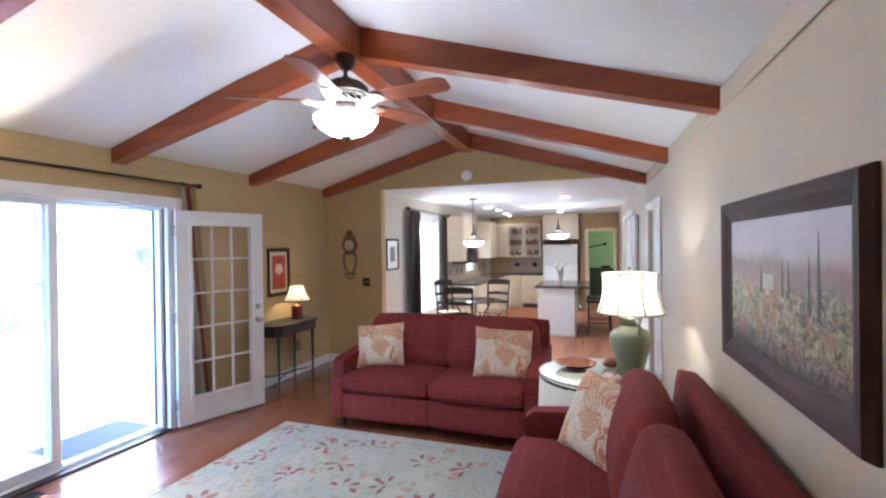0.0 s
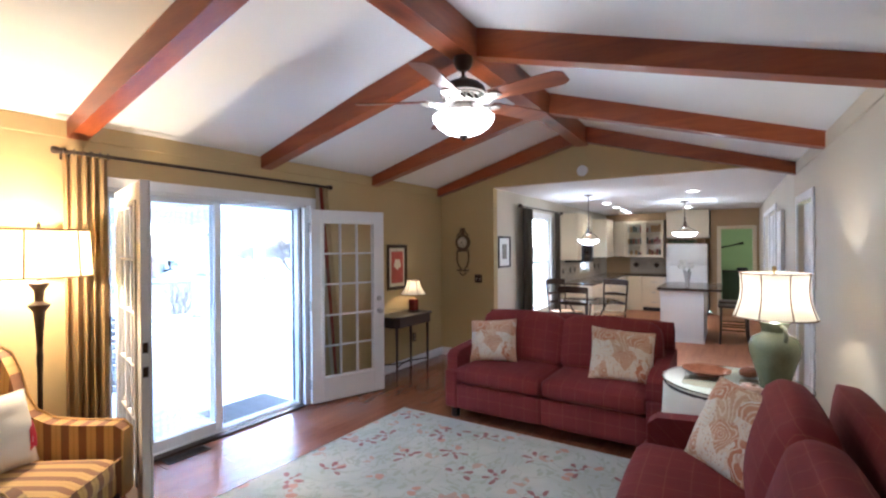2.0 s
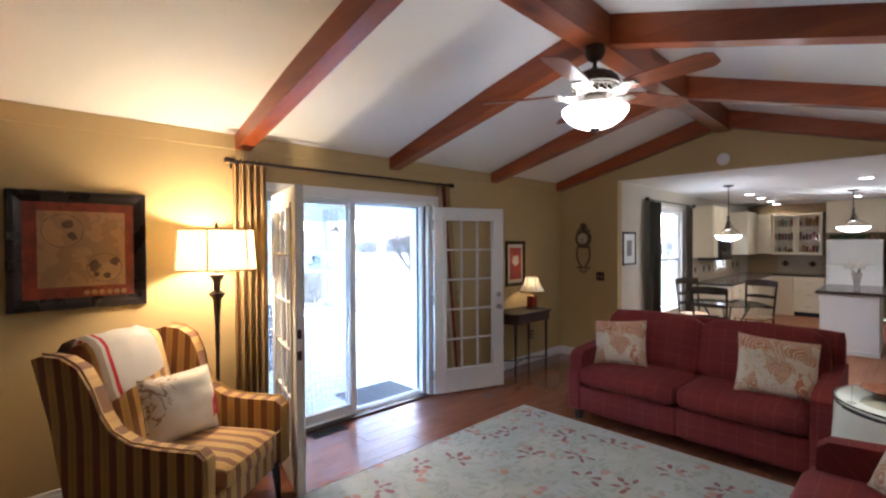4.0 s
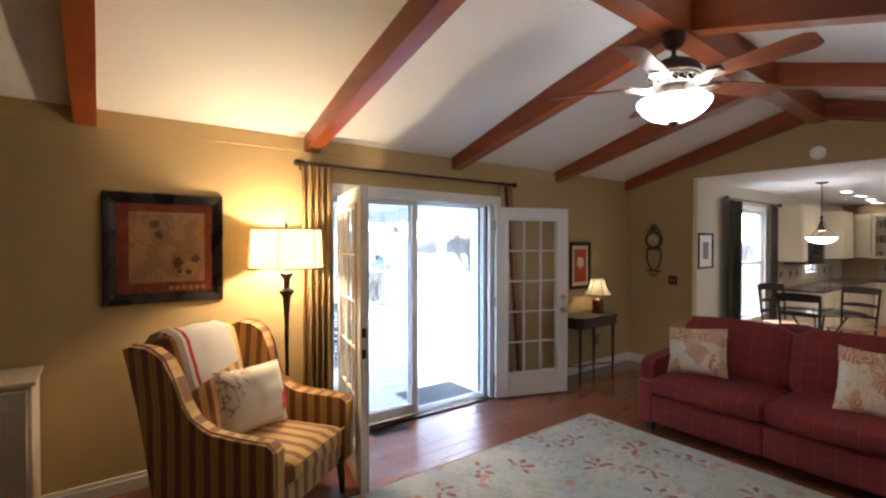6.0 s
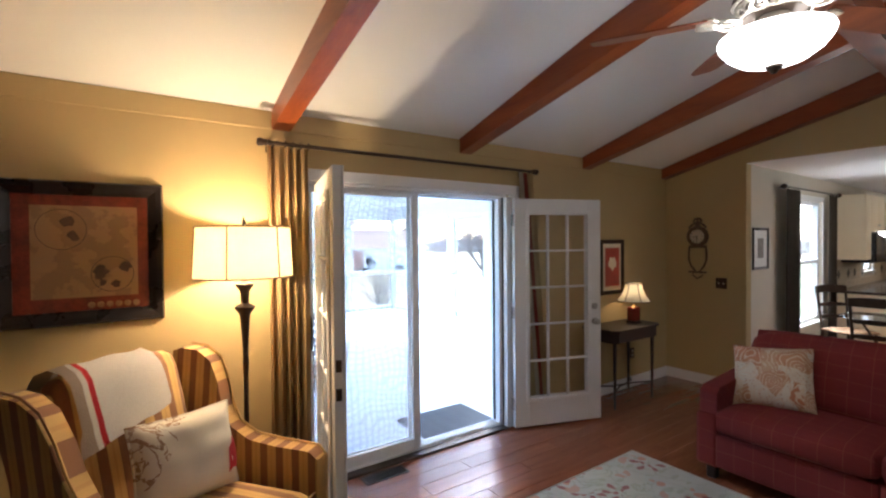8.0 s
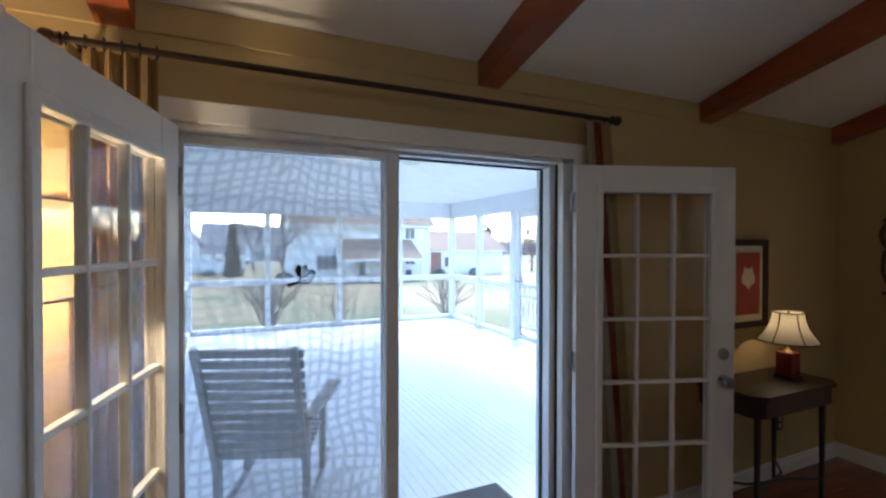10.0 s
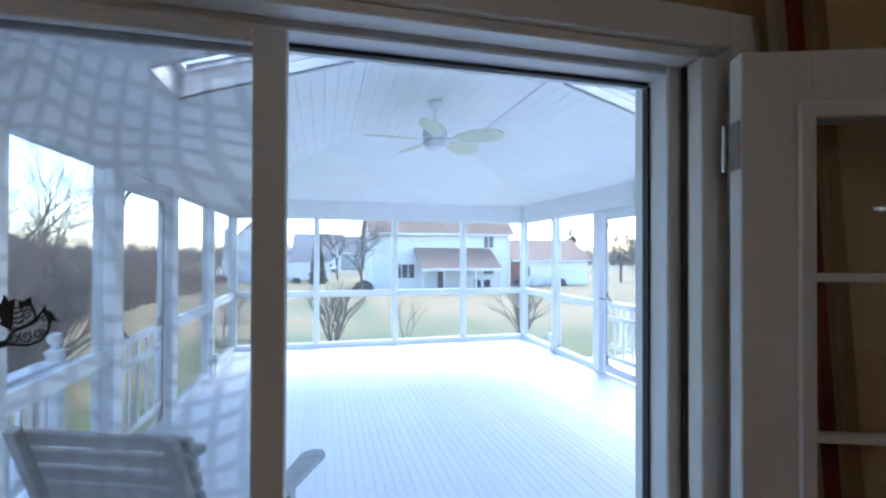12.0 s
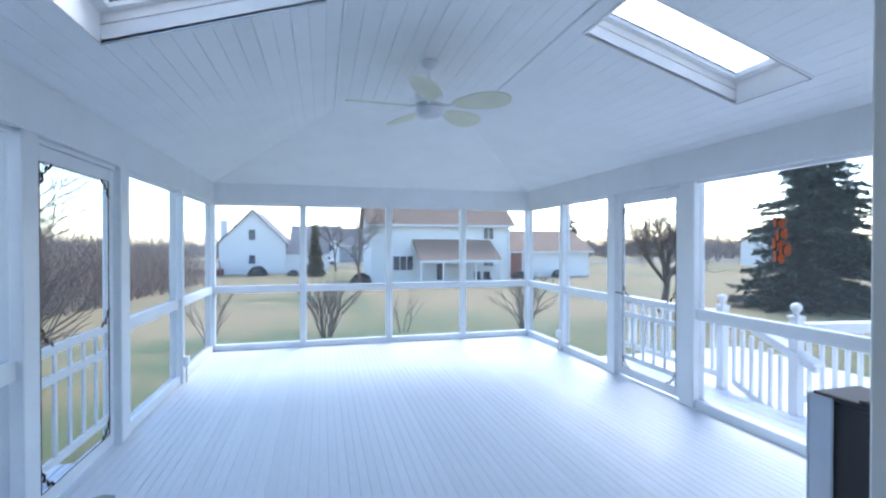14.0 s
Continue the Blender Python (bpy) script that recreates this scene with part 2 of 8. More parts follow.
def mesh_screen(name, c, cover, moire=0.0):
    """Insect screen: thin wire cloth, mostly holes, with a rippled weave."""
    k = Mat(name)
    k.colour(c)
    k.set(Roughness=0.7)
    tr = k.n("BsdfTransparent")
    mx = k.n("MixShader")
    if moire:
        v = k.coords((1, 1, 1))
        sep = k.n("SeparateXYZ")
        k.link(v, sep.inputs[0])
        n1, n2 = k.noise(v, 1.6, 1), k.noise(v, 2.1, 1, 0.5, 0.7)
        a = k.math("SINE", k.math("ADD", k.math("MULTIPLY", sep.outputs[1], 120.0), k.math("MULTIPLY", n1, 40.0)))
        b = k.math("SINE", k.math("ADD", k.math("MULTIPLY", sep.outputs[2], 120.0), k.math("MULTIPLY", n2, 40.0)))
        f = k.ramp(k.math("MAXIMUM", a, b), 0.0, 1.0)
        k.link(k.math("ADD", k.math("MULTIPLY", f, moire), cover), mx.inputs[0])
    else:
        mx.inputs[0].default_value = cover
    k.link(tr.outputs[0], mx.inputs[1])
    k.link(k.p.outputs[0], mx.inputs[2])
    k.link(mx.outputs[0], k.out.inputs["Surface"])
    return k.m


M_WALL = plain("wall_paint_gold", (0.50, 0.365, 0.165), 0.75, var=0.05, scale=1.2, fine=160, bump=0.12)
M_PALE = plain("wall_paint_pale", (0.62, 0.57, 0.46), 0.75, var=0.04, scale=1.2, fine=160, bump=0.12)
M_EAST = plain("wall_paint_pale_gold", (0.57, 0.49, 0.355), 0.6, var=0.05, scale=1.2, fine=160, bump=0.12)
M_CEIL = plain("ceiling_paint_white", (0.80, 0.79, 0.77), 0.85, var=0.03, scale=1.0, fine=140, bump=0.15)
M_WHITE = plain("white_paint_satin", (0.80, 0.79, 0.76), 0.35, var=0.03, scale=2, fine=60, bump=0.05)
M_BEAM_X = wood("beam_pine_x", (0.37, 0.088, 0.018), (0.20, 0.036, 0.008), "x", 0.38, 9, 0.25, 0.9, 0.2)
M_BEAM_Y = wood("beam_pine_y", (0.37, 0.088, 0.018), (0.20, 0.036, 0.008), "y", 0.38, 9, 0.25, 0.9, 0.2)
M_FLOOR = wood("floor_laminate", (0.30, 0.105, 0.05), (0.19, 0.06, 0.03), "y", 0.24, 12, 0.3, 0.0, 0.35)
M_FLOORB = plain("floor_joint_dark", (0.08, 0.035, 0.02), 0.6)
M_KFLOOR = wood("kitchen_floor_oak", (0.42, 0.17, 0.07), (0.28, 0.10, 0.04), "y", 0.55, 12, 0.3, 0.0, 0.0)
M_GLASS = clear("window_glass")
M_BLACK = plain("black_rubber", (0.012, 0.012, 0.014), 0.6, var=0.2)
M_BRONZE = plain("dark_bronze", (0.055, 0.035, 0.024), 0.42, 0.7, 0.3, 12, 80, 0.15)
M_STEEL = plain("brushed_nickel", (0.45, 0.44, 0.42), 0.3, 1.0, 0.08, 20, 200, 0.05)
M_BRASS = plain("aged_brass", (0.35, 0.24, 0.10), 0.35, 1.0, 0.2, 15, 90, 0.1)
M_DARKWOOD = wood("espresso_wood", (0.030, 0.013, 0.008), (0.014, 0.006, 0.004), "x", 0.42, 18, 0.1, 0, 0.0)
M_VINYL = plain("white_vinyl", (0.78, 0.79, 0.80), 0.4, var=0.03, scale=4, fine=40, bump=0.03)
M_PORCH = plain("porch_paint_white", (0.74, 0.76, 0.78), 0.55, var=0.05, scale=2.5, fine=70, bump=0.15)
M_SCREEN = mesh_screen("porch_screen", (0.24, 0.24, 0.25), 0.20)
M_SLIDESCREEN = mesh_screen("sliding_screen_weave", (0.60, 0.63, 0.67), 0.20, 0.13)

# ---- the house: family room, kitchen shell ----
W, G, BACK = 4.35, 6.65, -2.0          # right wall at the gable, gable wall, wall behind
KE, FLOOR_E = 4.45, 4.80               # kitchen's right wall, edge of the laid floor
SKEW = 0.042                           # the ridge and the right wall run a little askew
EAVE, EAVE_E, RIDGE, RX = 2.53, 2.475, 3.17, 2.165    # ceiling at both walls, at the ridge, ridge line
BEAM_W, BEAM_E, BEAM_R = 2.412, 2.36, 2.95   # underside of the beams at both walls and at the ridge
KO, KX, KEND, KC = 0.89, 0.98, 13.9, 2.49        # kitchen opening, window wall, end wall, ceiling
D0, D1, DTOP = 2.07, 4.02, 2.10        # patio door opening

EAST = Matrix.Translation((W, G, 0)) @ pose(0, 0, 0, 0, 0, math.degrees(math.atan(SKEW))) @ Matrix.Translation((-W, -G, 0))


def ridge_x(y):
    return RX + SKEW * (G - y)


def east_x(y):
    return W + SKEW * (G - y)


def loft(bm, near, far):
    """A solid between two outlines of the same number of points."""
    a, c = [bm.verts.new(q) for q in near], [bm.verts.new(q) for q in far]
    n = len(a)
    for i in range(n):
        bm.faces.new((a[i], a[(i + 1) % n], c[(i + 1) % n], c[i]))
    bm.faces.new(a[::-1])
    bm.faces.new(c)
    return bm


b = nb()
box(b, -0.08, 0, BACK, D0, 0, EAVE + 0.02)
box(b, -0.08, 0, D1, G + 0.12, 0, EAVE + 0.02)
box(b, -0.08, 0, D0, D1, DTOP, EAVE + 0.02)
setting("wall_west", b, M_WALL, "warm gold painted wall with the patio door", "wall")
b = nb()
box(b, -0.12, -0.08, BACK, D0, -0.3, 2.6)
box(b, -0.12, -0.08, D1, 9.0, -0.3, 2.6)
box(b, -0.12, -0.08, D0, D1, DTOP, 2.6)
box(b, -0.12, -0.08, BACK, 9.0, 2.6, 4.0)
setting("wall_outside", b, M_PORCH, "white painted outside wall of the house", "wall")
b = nb()
box(b, 0, KO, G, G + 0.12, 0, KC)
prism(b, [(-0.0, KC), (W + 0.1, KC), (W + 0.1, KC + 0.01), (RX, RIDGE + 0.03), (0, EAVE + 0.03)], G, G + 0.12)
setting("wall_gable", b, M_WALL, "gold painted gable wall above the kitchen opening", "wall")
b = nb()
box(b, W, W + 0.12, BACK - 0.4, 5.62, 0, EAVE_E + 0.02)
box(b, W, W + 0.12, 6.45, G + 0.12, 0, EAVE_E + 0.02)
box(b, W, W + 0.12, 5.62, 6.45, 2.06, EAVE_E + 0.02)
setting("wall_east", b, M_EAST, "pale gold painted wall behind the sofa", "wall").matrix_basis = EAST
setting("wall_back", prism(nb(), [(-0.08, 0), (W + 0.6, 0), (W + 0.6, 3.3), (-0.08, 3.3)], BACK - 0.12, BACK), M_WALL,
        "plain gold painted wall", "wall")
# picture-rail ledge low under the ceiling
b = nb()
box(b, 0, 0.012, BACK, G - 0.12, BEAM_W, EAVE, 0.004)
setting("trim_west", b, M_WALL, "painted board under the ceiling", "trim")
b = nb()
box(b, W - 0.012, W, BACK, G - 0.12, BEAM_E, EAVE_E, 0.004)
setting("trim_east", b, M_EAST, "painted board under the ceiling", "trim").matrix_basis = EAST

b = nb()
for s in (0, 1):
    def slope(y):
        xe, ze = (-0.08, EAVE - 0.024) if s == 0 else (east_x(y) + 0.12, EAVE_E - 0.036)
        rx = ridge_x(y)
        return [(xe, y, ze), (rx, y, RIDGE), (rx, y, RIDGE + 0.12), (xe, y, ze + 0.12)]
    loft(b, slope(BACK - 0.12), slope(G))
setting("ceiling", b, M_CEIL, "white vaulted ceiling between wooden beams", "ceiling")

# subfloor and laid planks come last in the file
setting("subfloor", bx(-0.08, FLOOR_E, BACK, G, -0.12, -0.013), M_FLOORB, "dark joint under the planks", "floor")

# beams
for y0 in (-1.17, 0.46, 1.94, 3.465, 5.05, 6.53):
    for side in (0, 1):
        wd = 0.12 if y0 < 6 else 0.118
        xa, xb = (0.002, ridge_x(y0) - 0.075) if side == 0 else (east_x(y0) - 0.006, ridge_x(y0) + 0.075)
        za, zb = (BEAM_W if side == 0 else BEAM_E), BEAM_R
        o = nb()
        prism(o, [(xa, za), (xb, zb), (xb, zb + 0.20), (xa, za + 0.17)], y0, y0 + wd)
        bevel_all(o, 0.006, 2)
        tagged(part("ceiling_beam", o, M_BEAM_X), "red-stained knotty pine ceiling beam", "beam", "sloping ceiling beams", "structure")
def ridge_end(y):
    x = ridge_x(y)
    return [(x - 0.075, y, 2.925), (x + 0.075, y, 2.925), (x + 0.075, y, RIDGE + 0.06), (x - 0.075, y, RIDGE + 0.06)]


o = bevel_all(loft(nb(), ridge_end(BACK + 0.01), ridge_end(G - 0.002)), 0.008, 2)
tagged(part("ridge_beam", o, M_BEAM_Y), "red-stained knotty pine ridge beam", "beam", "", "structure")

# baseboards
def baseboard(x0, x1, y0, y1):
    b = nb()
    box(b, x0, x1, y0, y1, 0, 0.085, 0.003)
    if x1 - x0 < y1 - y0:
        c = 0.006 if x0 < 2 else 0
        box(b, x0 + (0.006 if x0 > 2 else 0), x1 - c, y0, y1, 0.085, 0.115, 0.004)
    else:
        box(b, x0, x1, y0 + 0.006, y1, 0.085, 0.115, 0.004)
    o = setting("baseboard", b, M_WHITE, "white painted baseboard", "baseboard")
    if x0 > 4:
        o.matrix_basis = EAST


baseboard(0.001, 0.018, BACK, D0 - 0.09)
baseboard(0.001, 0.018, D1 + 0.09, G - 0.02)
baseboard(0.001, KO, G - 0.018, G - 0.001)
baseboard(W - 0.018, W - 0.001, BACK, 5.54)
baseboard(W - 0.018, W - 0.001, 6.53, G)

# patio door casing
o = thing("door_casing", 0, 0, 0, 0, "white painted casing round the patio door", "trim", kind="structure")
part("side_casing", bx(0.001, 0.07, D0 - 0.075, D0 + 0.005, 0, DTOP + 0.07, 0.004), M_WHITE, o)
part("side_casing", bx(0.001, 0.07, D1 - 0.005, D1 + 0.075, 0, DTOP + 0.07, 0.004), M_WHITE, o)
part("head_casing", bx(0.001, 0.072, D0 + 0.006, D1 - 0.006, DTOP - 0.012, DTOP + 0.07, 0.004), M_WHITE, o)
part("jamb", bx(-0.004, 0.055, D1 - 0.074, D1 - 0.006, 0, DTOP - 0.03, 0.003), M_WHITE, o)
part("jamb", bx(-0.004, 0.055, D0 + 0.006, D0 + 0.074, 0, DTOP - 0.03, 0.003), M_WHITE, o)
part("head_jamb", bx(-0.004, 0.055, D0 + 0.08, D1 - 0.08, DTOP - 0.035, DTOP - 0.013, 0.003), M_WHITE, o)
part("stop", bx(-0.004, 0.014, D1 - 0.079, D1 - 0.0742, 0, DTOP - 0.036, 0.002), M_BRONZE, o, "dark weather strip")
part("stop", bx(-0.004, 0.014, D0 + 0.0742, D0 + 0.079, 0, DTOP - 0.036, 0.002), M_BRONZE, o, "dark weather strip")
part("threshold", bx(-0.004, 0.08, D0 + 0.08, D1 - 0.08, 0.0, 0.018, 0.005), M_BRONZE, o, "dark metal threshold")

# sliding door
o = thing("sliding_door", 0.072, 0, 0, 0, "white sliding glass patio door, slid half open", "door")
S0, S1 = D0 + 0.02, D1 - 0.055
part("jamb", bx(-0.20, -0.08, S0, S0 + 0.06, 0, DTOP, 0.004), M_VINYL, o)
part("jamb", bx(-0.20, -0.08, S1 - 0.055, S1, 0, DTOP, 0.004), M_VINYL, o)
part("channel", bx(-0.16, -0.14, S1 - 0.062, S1 - 0.054, 0.05, DTOP - 0.06), M_BLACK, o, "black weather strip")
part("head", bx(-0.20, -0.08, S0 + 0.06, S1 - 0.055, DTOP - 0.05, DTOP, 0.004), M_VINYL, o)
part("head_channel", bx(-0.16, -0.14, S0 + 0.06, S1 - 0.06, DTOP - 0.058, DTOP - 0.049), M_BLACK, o, "black weather strip")
b = nb()
box(b, -0.20, -0.08, S0 + 0.06, S1 - 0.055, -0.02, 0.022, 0.003)
for xx in (-0.175, -0.135, -0.098):
    box(b, xx - 0.004, xx + 0.004, S0 + 0.06, S1 - 0.055, 0.022, 0.04)
part("track", b, M_VINYL, o)
P0, P1 = S0 + 0.055, 3.07


def sash(name, x0, x1, y0, y1, z0, z1, st, top):
    g = nb()
    box(g, x0, x1, y0, y0 + st, z0, z1, 0.004)
    box(g, x0, x1, y1 - st, y1, z0, z1, 0.004)
    box(g, x0 + 0.001, x1 - 0.001, y0 + st, y1 - st, z0, z0 + st * 1.2, 0.003)
    box(g, x0 + 0.001, x1 - 0.001, y0 + st, y1 - st, z1 - top, z1, 0.003)
    return part(name, g, M_VINYL, o)


sash("glass_sash", -0.118, -0.085, P0, P1, 0.04, DTOP - 0.03, 0.062, 0.045)
pane = part("glass_pane", bx(-0.104, -0.099, P0 + 0.06, P1 - 0.06, 0.10, DTOP - 0.07), M_GLASS, o)
pane.visible_shadow = False
sash("screen_sash", -0.190, -0.168, P0, P1 - 0.01, 0.04, DTOP - 0.03, 0.05, 0.04)
part("insect_screen", bx(-0.1795, -0.1785, P0 + 0.04, P1 - 0.06, 0.09, DTOP - 0.065), M_SLIDESCREEN, o, "grey wire insect screen with rippled weave")
b = nb()
tube(b, [(-0.084, P0 + 0.036, 0.93), (-0.055, P0 + 0.036, 0.95), (-0.05, P0 + 0.036, 1.05), (-0.055, P0 + 0.036, 1.15), (-0.084, P0 + 0.036, 1.17)], 0.009)
part("handle", b, M_BLACK, o, "black pull handle", True)

# bird decal on the glass
def flat_blob(pts, x):
    g = nb()
    prism(g, pts, x - 0.0008, x, "x")
    return g


BY, BZ = 2.65, 1.515
o = thing("bird_sticker", -0.0255, BY, BZ, 0, "black bird-shaped sticker on the sliding glass", "sticker")
for name, pts in (("tail", [(-0.070, -0.040), (-0.022, -0.030), (-0.020, -0.040), (-0.064, -0.054)]),
                  ("wing", [(-0.014, -0.016), (-0.034, -0.002), (-0.028, 0.002), (-0.040, 0.018), (-0.032, 0.018), (-0.038, 0.036), (-0.030, 0.030), (-0.025, 0.046), (-0.019, 0.034), (-0.010, 0.040), (-0.012, 0.018)]),
                  ("wing", [(-0.004, 0.020), (-0.006, 0.036), (0.001, 0.033), (0.012, 0.042), (0.014, 0.024), (0.006, 0.026)]),
                  ("head", [(0.036, -0.004), (0.046, 0.008), (0.038, 0.018), (0.034, 0.016), (0.032, 0.026), (0.026, 0.014), (0.034, 0.010), (0.036, 0.002)]),
                  ("beak", [(0.044, 0.007), (0.053, -0.001), (0.041, 0.0)])):
    part(name, flat_blob(pts, 0), M_BLACK, o)


def lace(b, pts, r=0.0016):
    tube(b, [(-0.0004, p, q) for p, q in pts], r, 5)


def swirl(b, cy, cz, r0, a0, turns):
    n = 12
    lace(b, [(cy + r0 * (1 - 0.8 * i / n) * math.cos(a0 + turns * i / n * 6.28), cz + r0 * (1 - 0.8 * i / n) * math.sin(a0 + turns * i / n * 6.28)) for i in range(n + 1)], 0.0012)


b = nb()
lace(b, [(-0.022, -0.032), (-0.012, -0.016), (0.006, -0.008), (0.020, 0.0), (0.026, 0.014), (0.034, 0.016), (0.040, 0.004), (0.038, -0.016), (0.028, -0.032), (0.010, -0.040), (-0.014, -0.038), (-0.022, -0.032)], 0.0024)
lace(b, [(-0.014, -0.016), (0.008, -0.006), (0.020, 0.006), (0.014, 0.024), (0.004, 0.028)], 0.002)
for k in range(5):
    lace(b, [(-0.012, -0.010 + 0.008 * k), (-0.004, -0.012 + 0.009 * k), (0.002, -0.006 + 0.009 * k)])
swirl(b, 0.008, 0.012, 0.009, 0.5, 1.3)
swirl(b, 0.006, -0.025, 0.011, 2.5, 1.4)
swirl(b, 0.024, -0.022, 0.009, 0.3, 1.2)
swirl(b, -0.010, -0.030, 0.007, 1.0, 1.2)
swirl(b, 0.032, 0.004, 0.007, 0.0, 1.0)
part("lace_outline", b, M_BLACK, o)

# french doors, opened into the room
M_DOOR = plain("door_enamel_white", (0.76, 0.75, 0.73), 0.32, var=0.03, scale=2, fine=50, bump=0.04)


def french_door(name, x, y, rz, label, knob=True):
    """A leaf that hangs at its hinge and reaches along its own +x; room side is -y."""
    o = thing(name, x, y, 0.018, rz, label, "door")
    w, h, t = 0.865, 2.03, 0.044
    st, top, bot = 0.135, 0.135, 0.25
    b = nb()
    box(b, 0, st, -t / 2, t / 2, 0, h, 0.003)
    box(b, w - st, w, -t / 2, t / 2, 0, h, 0.003)
    box(b, st, w - st, -t / 2, t / 2, 0, bot, 0.003)
    box(b, st, w - st, -t / 2, t / 2, h - top, h, 0.003)
    part("leaf", b, M_DOOR, o)
    gx0, gx1, gz0, gz1 = st, w - st, bot, h - top
    for s in (-1, 1):
        b = nb()
        f = 0.028
        y0, y1 = (t / 2, t / 2 + 0.012) if s > 0 else (-t / 2 - 0.012, -t / 2)
        box(b, gx0 - f, gx0 + 0.006, y0, y1, gz0 - f, gz1 + f, 0.004)
        box(b, gx1 - 0.006, gx1 + f, y0, y1, gz0 - f, gz1 + f, 0.004)
        box(b, gx0, gx1, y0, y1 - 0.001, gz0 - f, gz0 + 0.006, 0.004)
        box(b, gx0, gx1, y0, y1 - 0.001, gz1 - 0.006, gz1 + f, 0.004)
        part("glazing_bead", b, M_DOOR, o)
    nx, nz = 3, 5
    for i in range(1, nx):
        xx = gx0 + (gx1 - gx0) * i / nx
        part("muntin", bx(xx - 0.009, xx + 0.009, -0.016, 0.016, gz0, gz1, 0.003), M_DOOR, o)
    for j in range(1, nz):
        zz = gz0 + (gz1 - gz0) * j / nz
        part("muntin", bx(gx0, gx1, -0.014, 0.014, zz - 0.009, zz + 0.009, 0.003), M_DOOR, o)
    src = None
    for i in range(nx):
        for j in range(nz):
            x0, z0 = gx0 + (gx1 - gx0) * i / nx, gz0 + (gz1 - gz0) * j / nz
            if src is None:
                src = part("pane", bx(0.006, (gx1 - gx0) / nx - 0.006, -0.002, 0.002, 0.006, (gz1 - gz0) / nz - 0.006), M_GLASS, o)
                src.location = (x0, 0, z0)
                src.visible_shadow = False
            else:
                q = share("pane", src, o, Matrix.Translation((x0, 0, z0)))
                q.visible_shadow = False
    for z in (0.2, 1.02, 1.84):
        b = nb()
        box(b, -0.004, 0.0, -0.02, 0.03, z - 0.05, z + 0.05)
        tube(b, [(-0.006, t / 2 + 0.006, z - 0.05), (-0.006, t / 2 + 0.006, z + 0.05)], 0.007)
        part("hinge", b, M_STEEL, o, "nickel hinge")
    if knob:
        for s in (-1, 1):
            b = nb()
            m = Matrix.Translation((w - 0.065, s * t / 2, 0.91)) @ pose(0, 0, 0, -90 * s)
            lathe(b, [(0.032, 0), (0.032, 0.006), (0.012, 0.012), (0.011, 0.03), (0.024, 0.038), (0.029, 0.05), (0.024, 0.062), (0.001, 0.066)], 20)
            b.transform(m)
            part("knob", b, M_STEEL, o, "round nickel knob", True)
            b = nb()
            lathe(b, [(0.03, 0), (0.03, 0.008), (0.024, 0.014), (0.001, 0.015)], 20)
            b.transform(Matrix.Translation((w - 0.065, s * t / 2, 1.05)) @ pose(0, 0, 0, -90 * s))
            part("deadbolt", b, M_STEEL, o, "nickel deadbolt", True)
    else:
        for z in (0.92, 1.06):
            part("strike_plate", bx(w - 0.001, w + 0.002, -0.014, 0.014, z - 0.03, z + 0.03, 0.001), M_BRONZE, o, "dark strike plate")
        part("astragal", bx(w - 0.05, w + 0.004, t / 2, t / 2 + 0.012, 0, h, 0.003), M_DOOR, o)
    return o


french_door("door_2", 0.112, 3.975, 70.5, "white french door with fifteen panes, swung open against the wall")
french_door("door_1", 0.165, 2.185, -14, "white french door with fifteen panes, swung open beside the armchair", False)

# east side door, six-panel
def panel_door(name, x, y0, y1, z1, label, panels, face=-1, knob=None):
    o = thing(name, x, y0, 0, 0, label, "door", kind="structure")
    w = y1 - y0
    part("leaf", bx(0, 0.04, 0.004, w - 0.004, 0.01, z1, 0.002), M_WHITE, o)
    for (a0, a1, c0, c1) in panels:
        g = nb()
        box(g, -0.004, 0.002, a0 * w, a1 * w, c0 * z1, c1 * z1, 0.003)
        box(g, -0.008, -0.003, a0 * w + 0.025, a1 * w - 0.025, c0 * z1 + 0.025, c1 * z1 - 0.025, 0.004)
        part("panel", g, M_WHITE, o)
    c = 0.075
    part("side_casing", bx(-0.058, -0.042, -c, 0.0, 0, z1 + 0.01 + c, 0.004), M_WHITE, o)
    part("side_casing", bx(-0.058, -0.042, w, w + c, 0, z1 + 0.01 + c, 0.004), M_WHITE, o)
    part("head_casing", bx(-0.058, -0.042, 0.001, w - 0.001, z1 + 0.01, z1 + 0.01 + c, 0.004), M_WHITE, o)
    if knob is not None:
        g = nb()
        lathe(g, [(0.03, 0), (0.03, 0.005), (0.011, 0.01), (0.011, 0.03), (0.026, 0.042), (0.024, 0.055), (0.001, 0.06)], 18)
        g.transform(Matrix.Translation((-0.001, knob * w, 0.93)) @ pose(0, 0, 0, 0, -90))
        part("knob", g, M_STEEL, o, "nickel knob", True)
    return o


SIX = [(0.12, 0.46, 0.06, 0.34), (0.54, 0.88, 0.06, 0.34), (0.12, 0.46, 0.42, 0.76), (0.54, 0.88, 0.42, 0.76), (0.12, 0.46, 0.82, 0.94), (0.54, 0.88, 0.82, 0.94)]
side_door = panel_door("door_3", W + 0.04, 5.62, 6.45, 2.04, "white six-panel side door, closed", SIX, knob=0.9)
side_door.matrix_basis = EAST @ side_door.matrix_basis

# ---- family room furniture ----
def fract_line(k, c, period, width, offset=0.0):
    """1 on thin lines across a coordinate."""
    f = k.math("FRACT", k.math("ADD", k.math("DIVIDE", c, period), offset))
    return k.math("LESS_THAN", f, width)


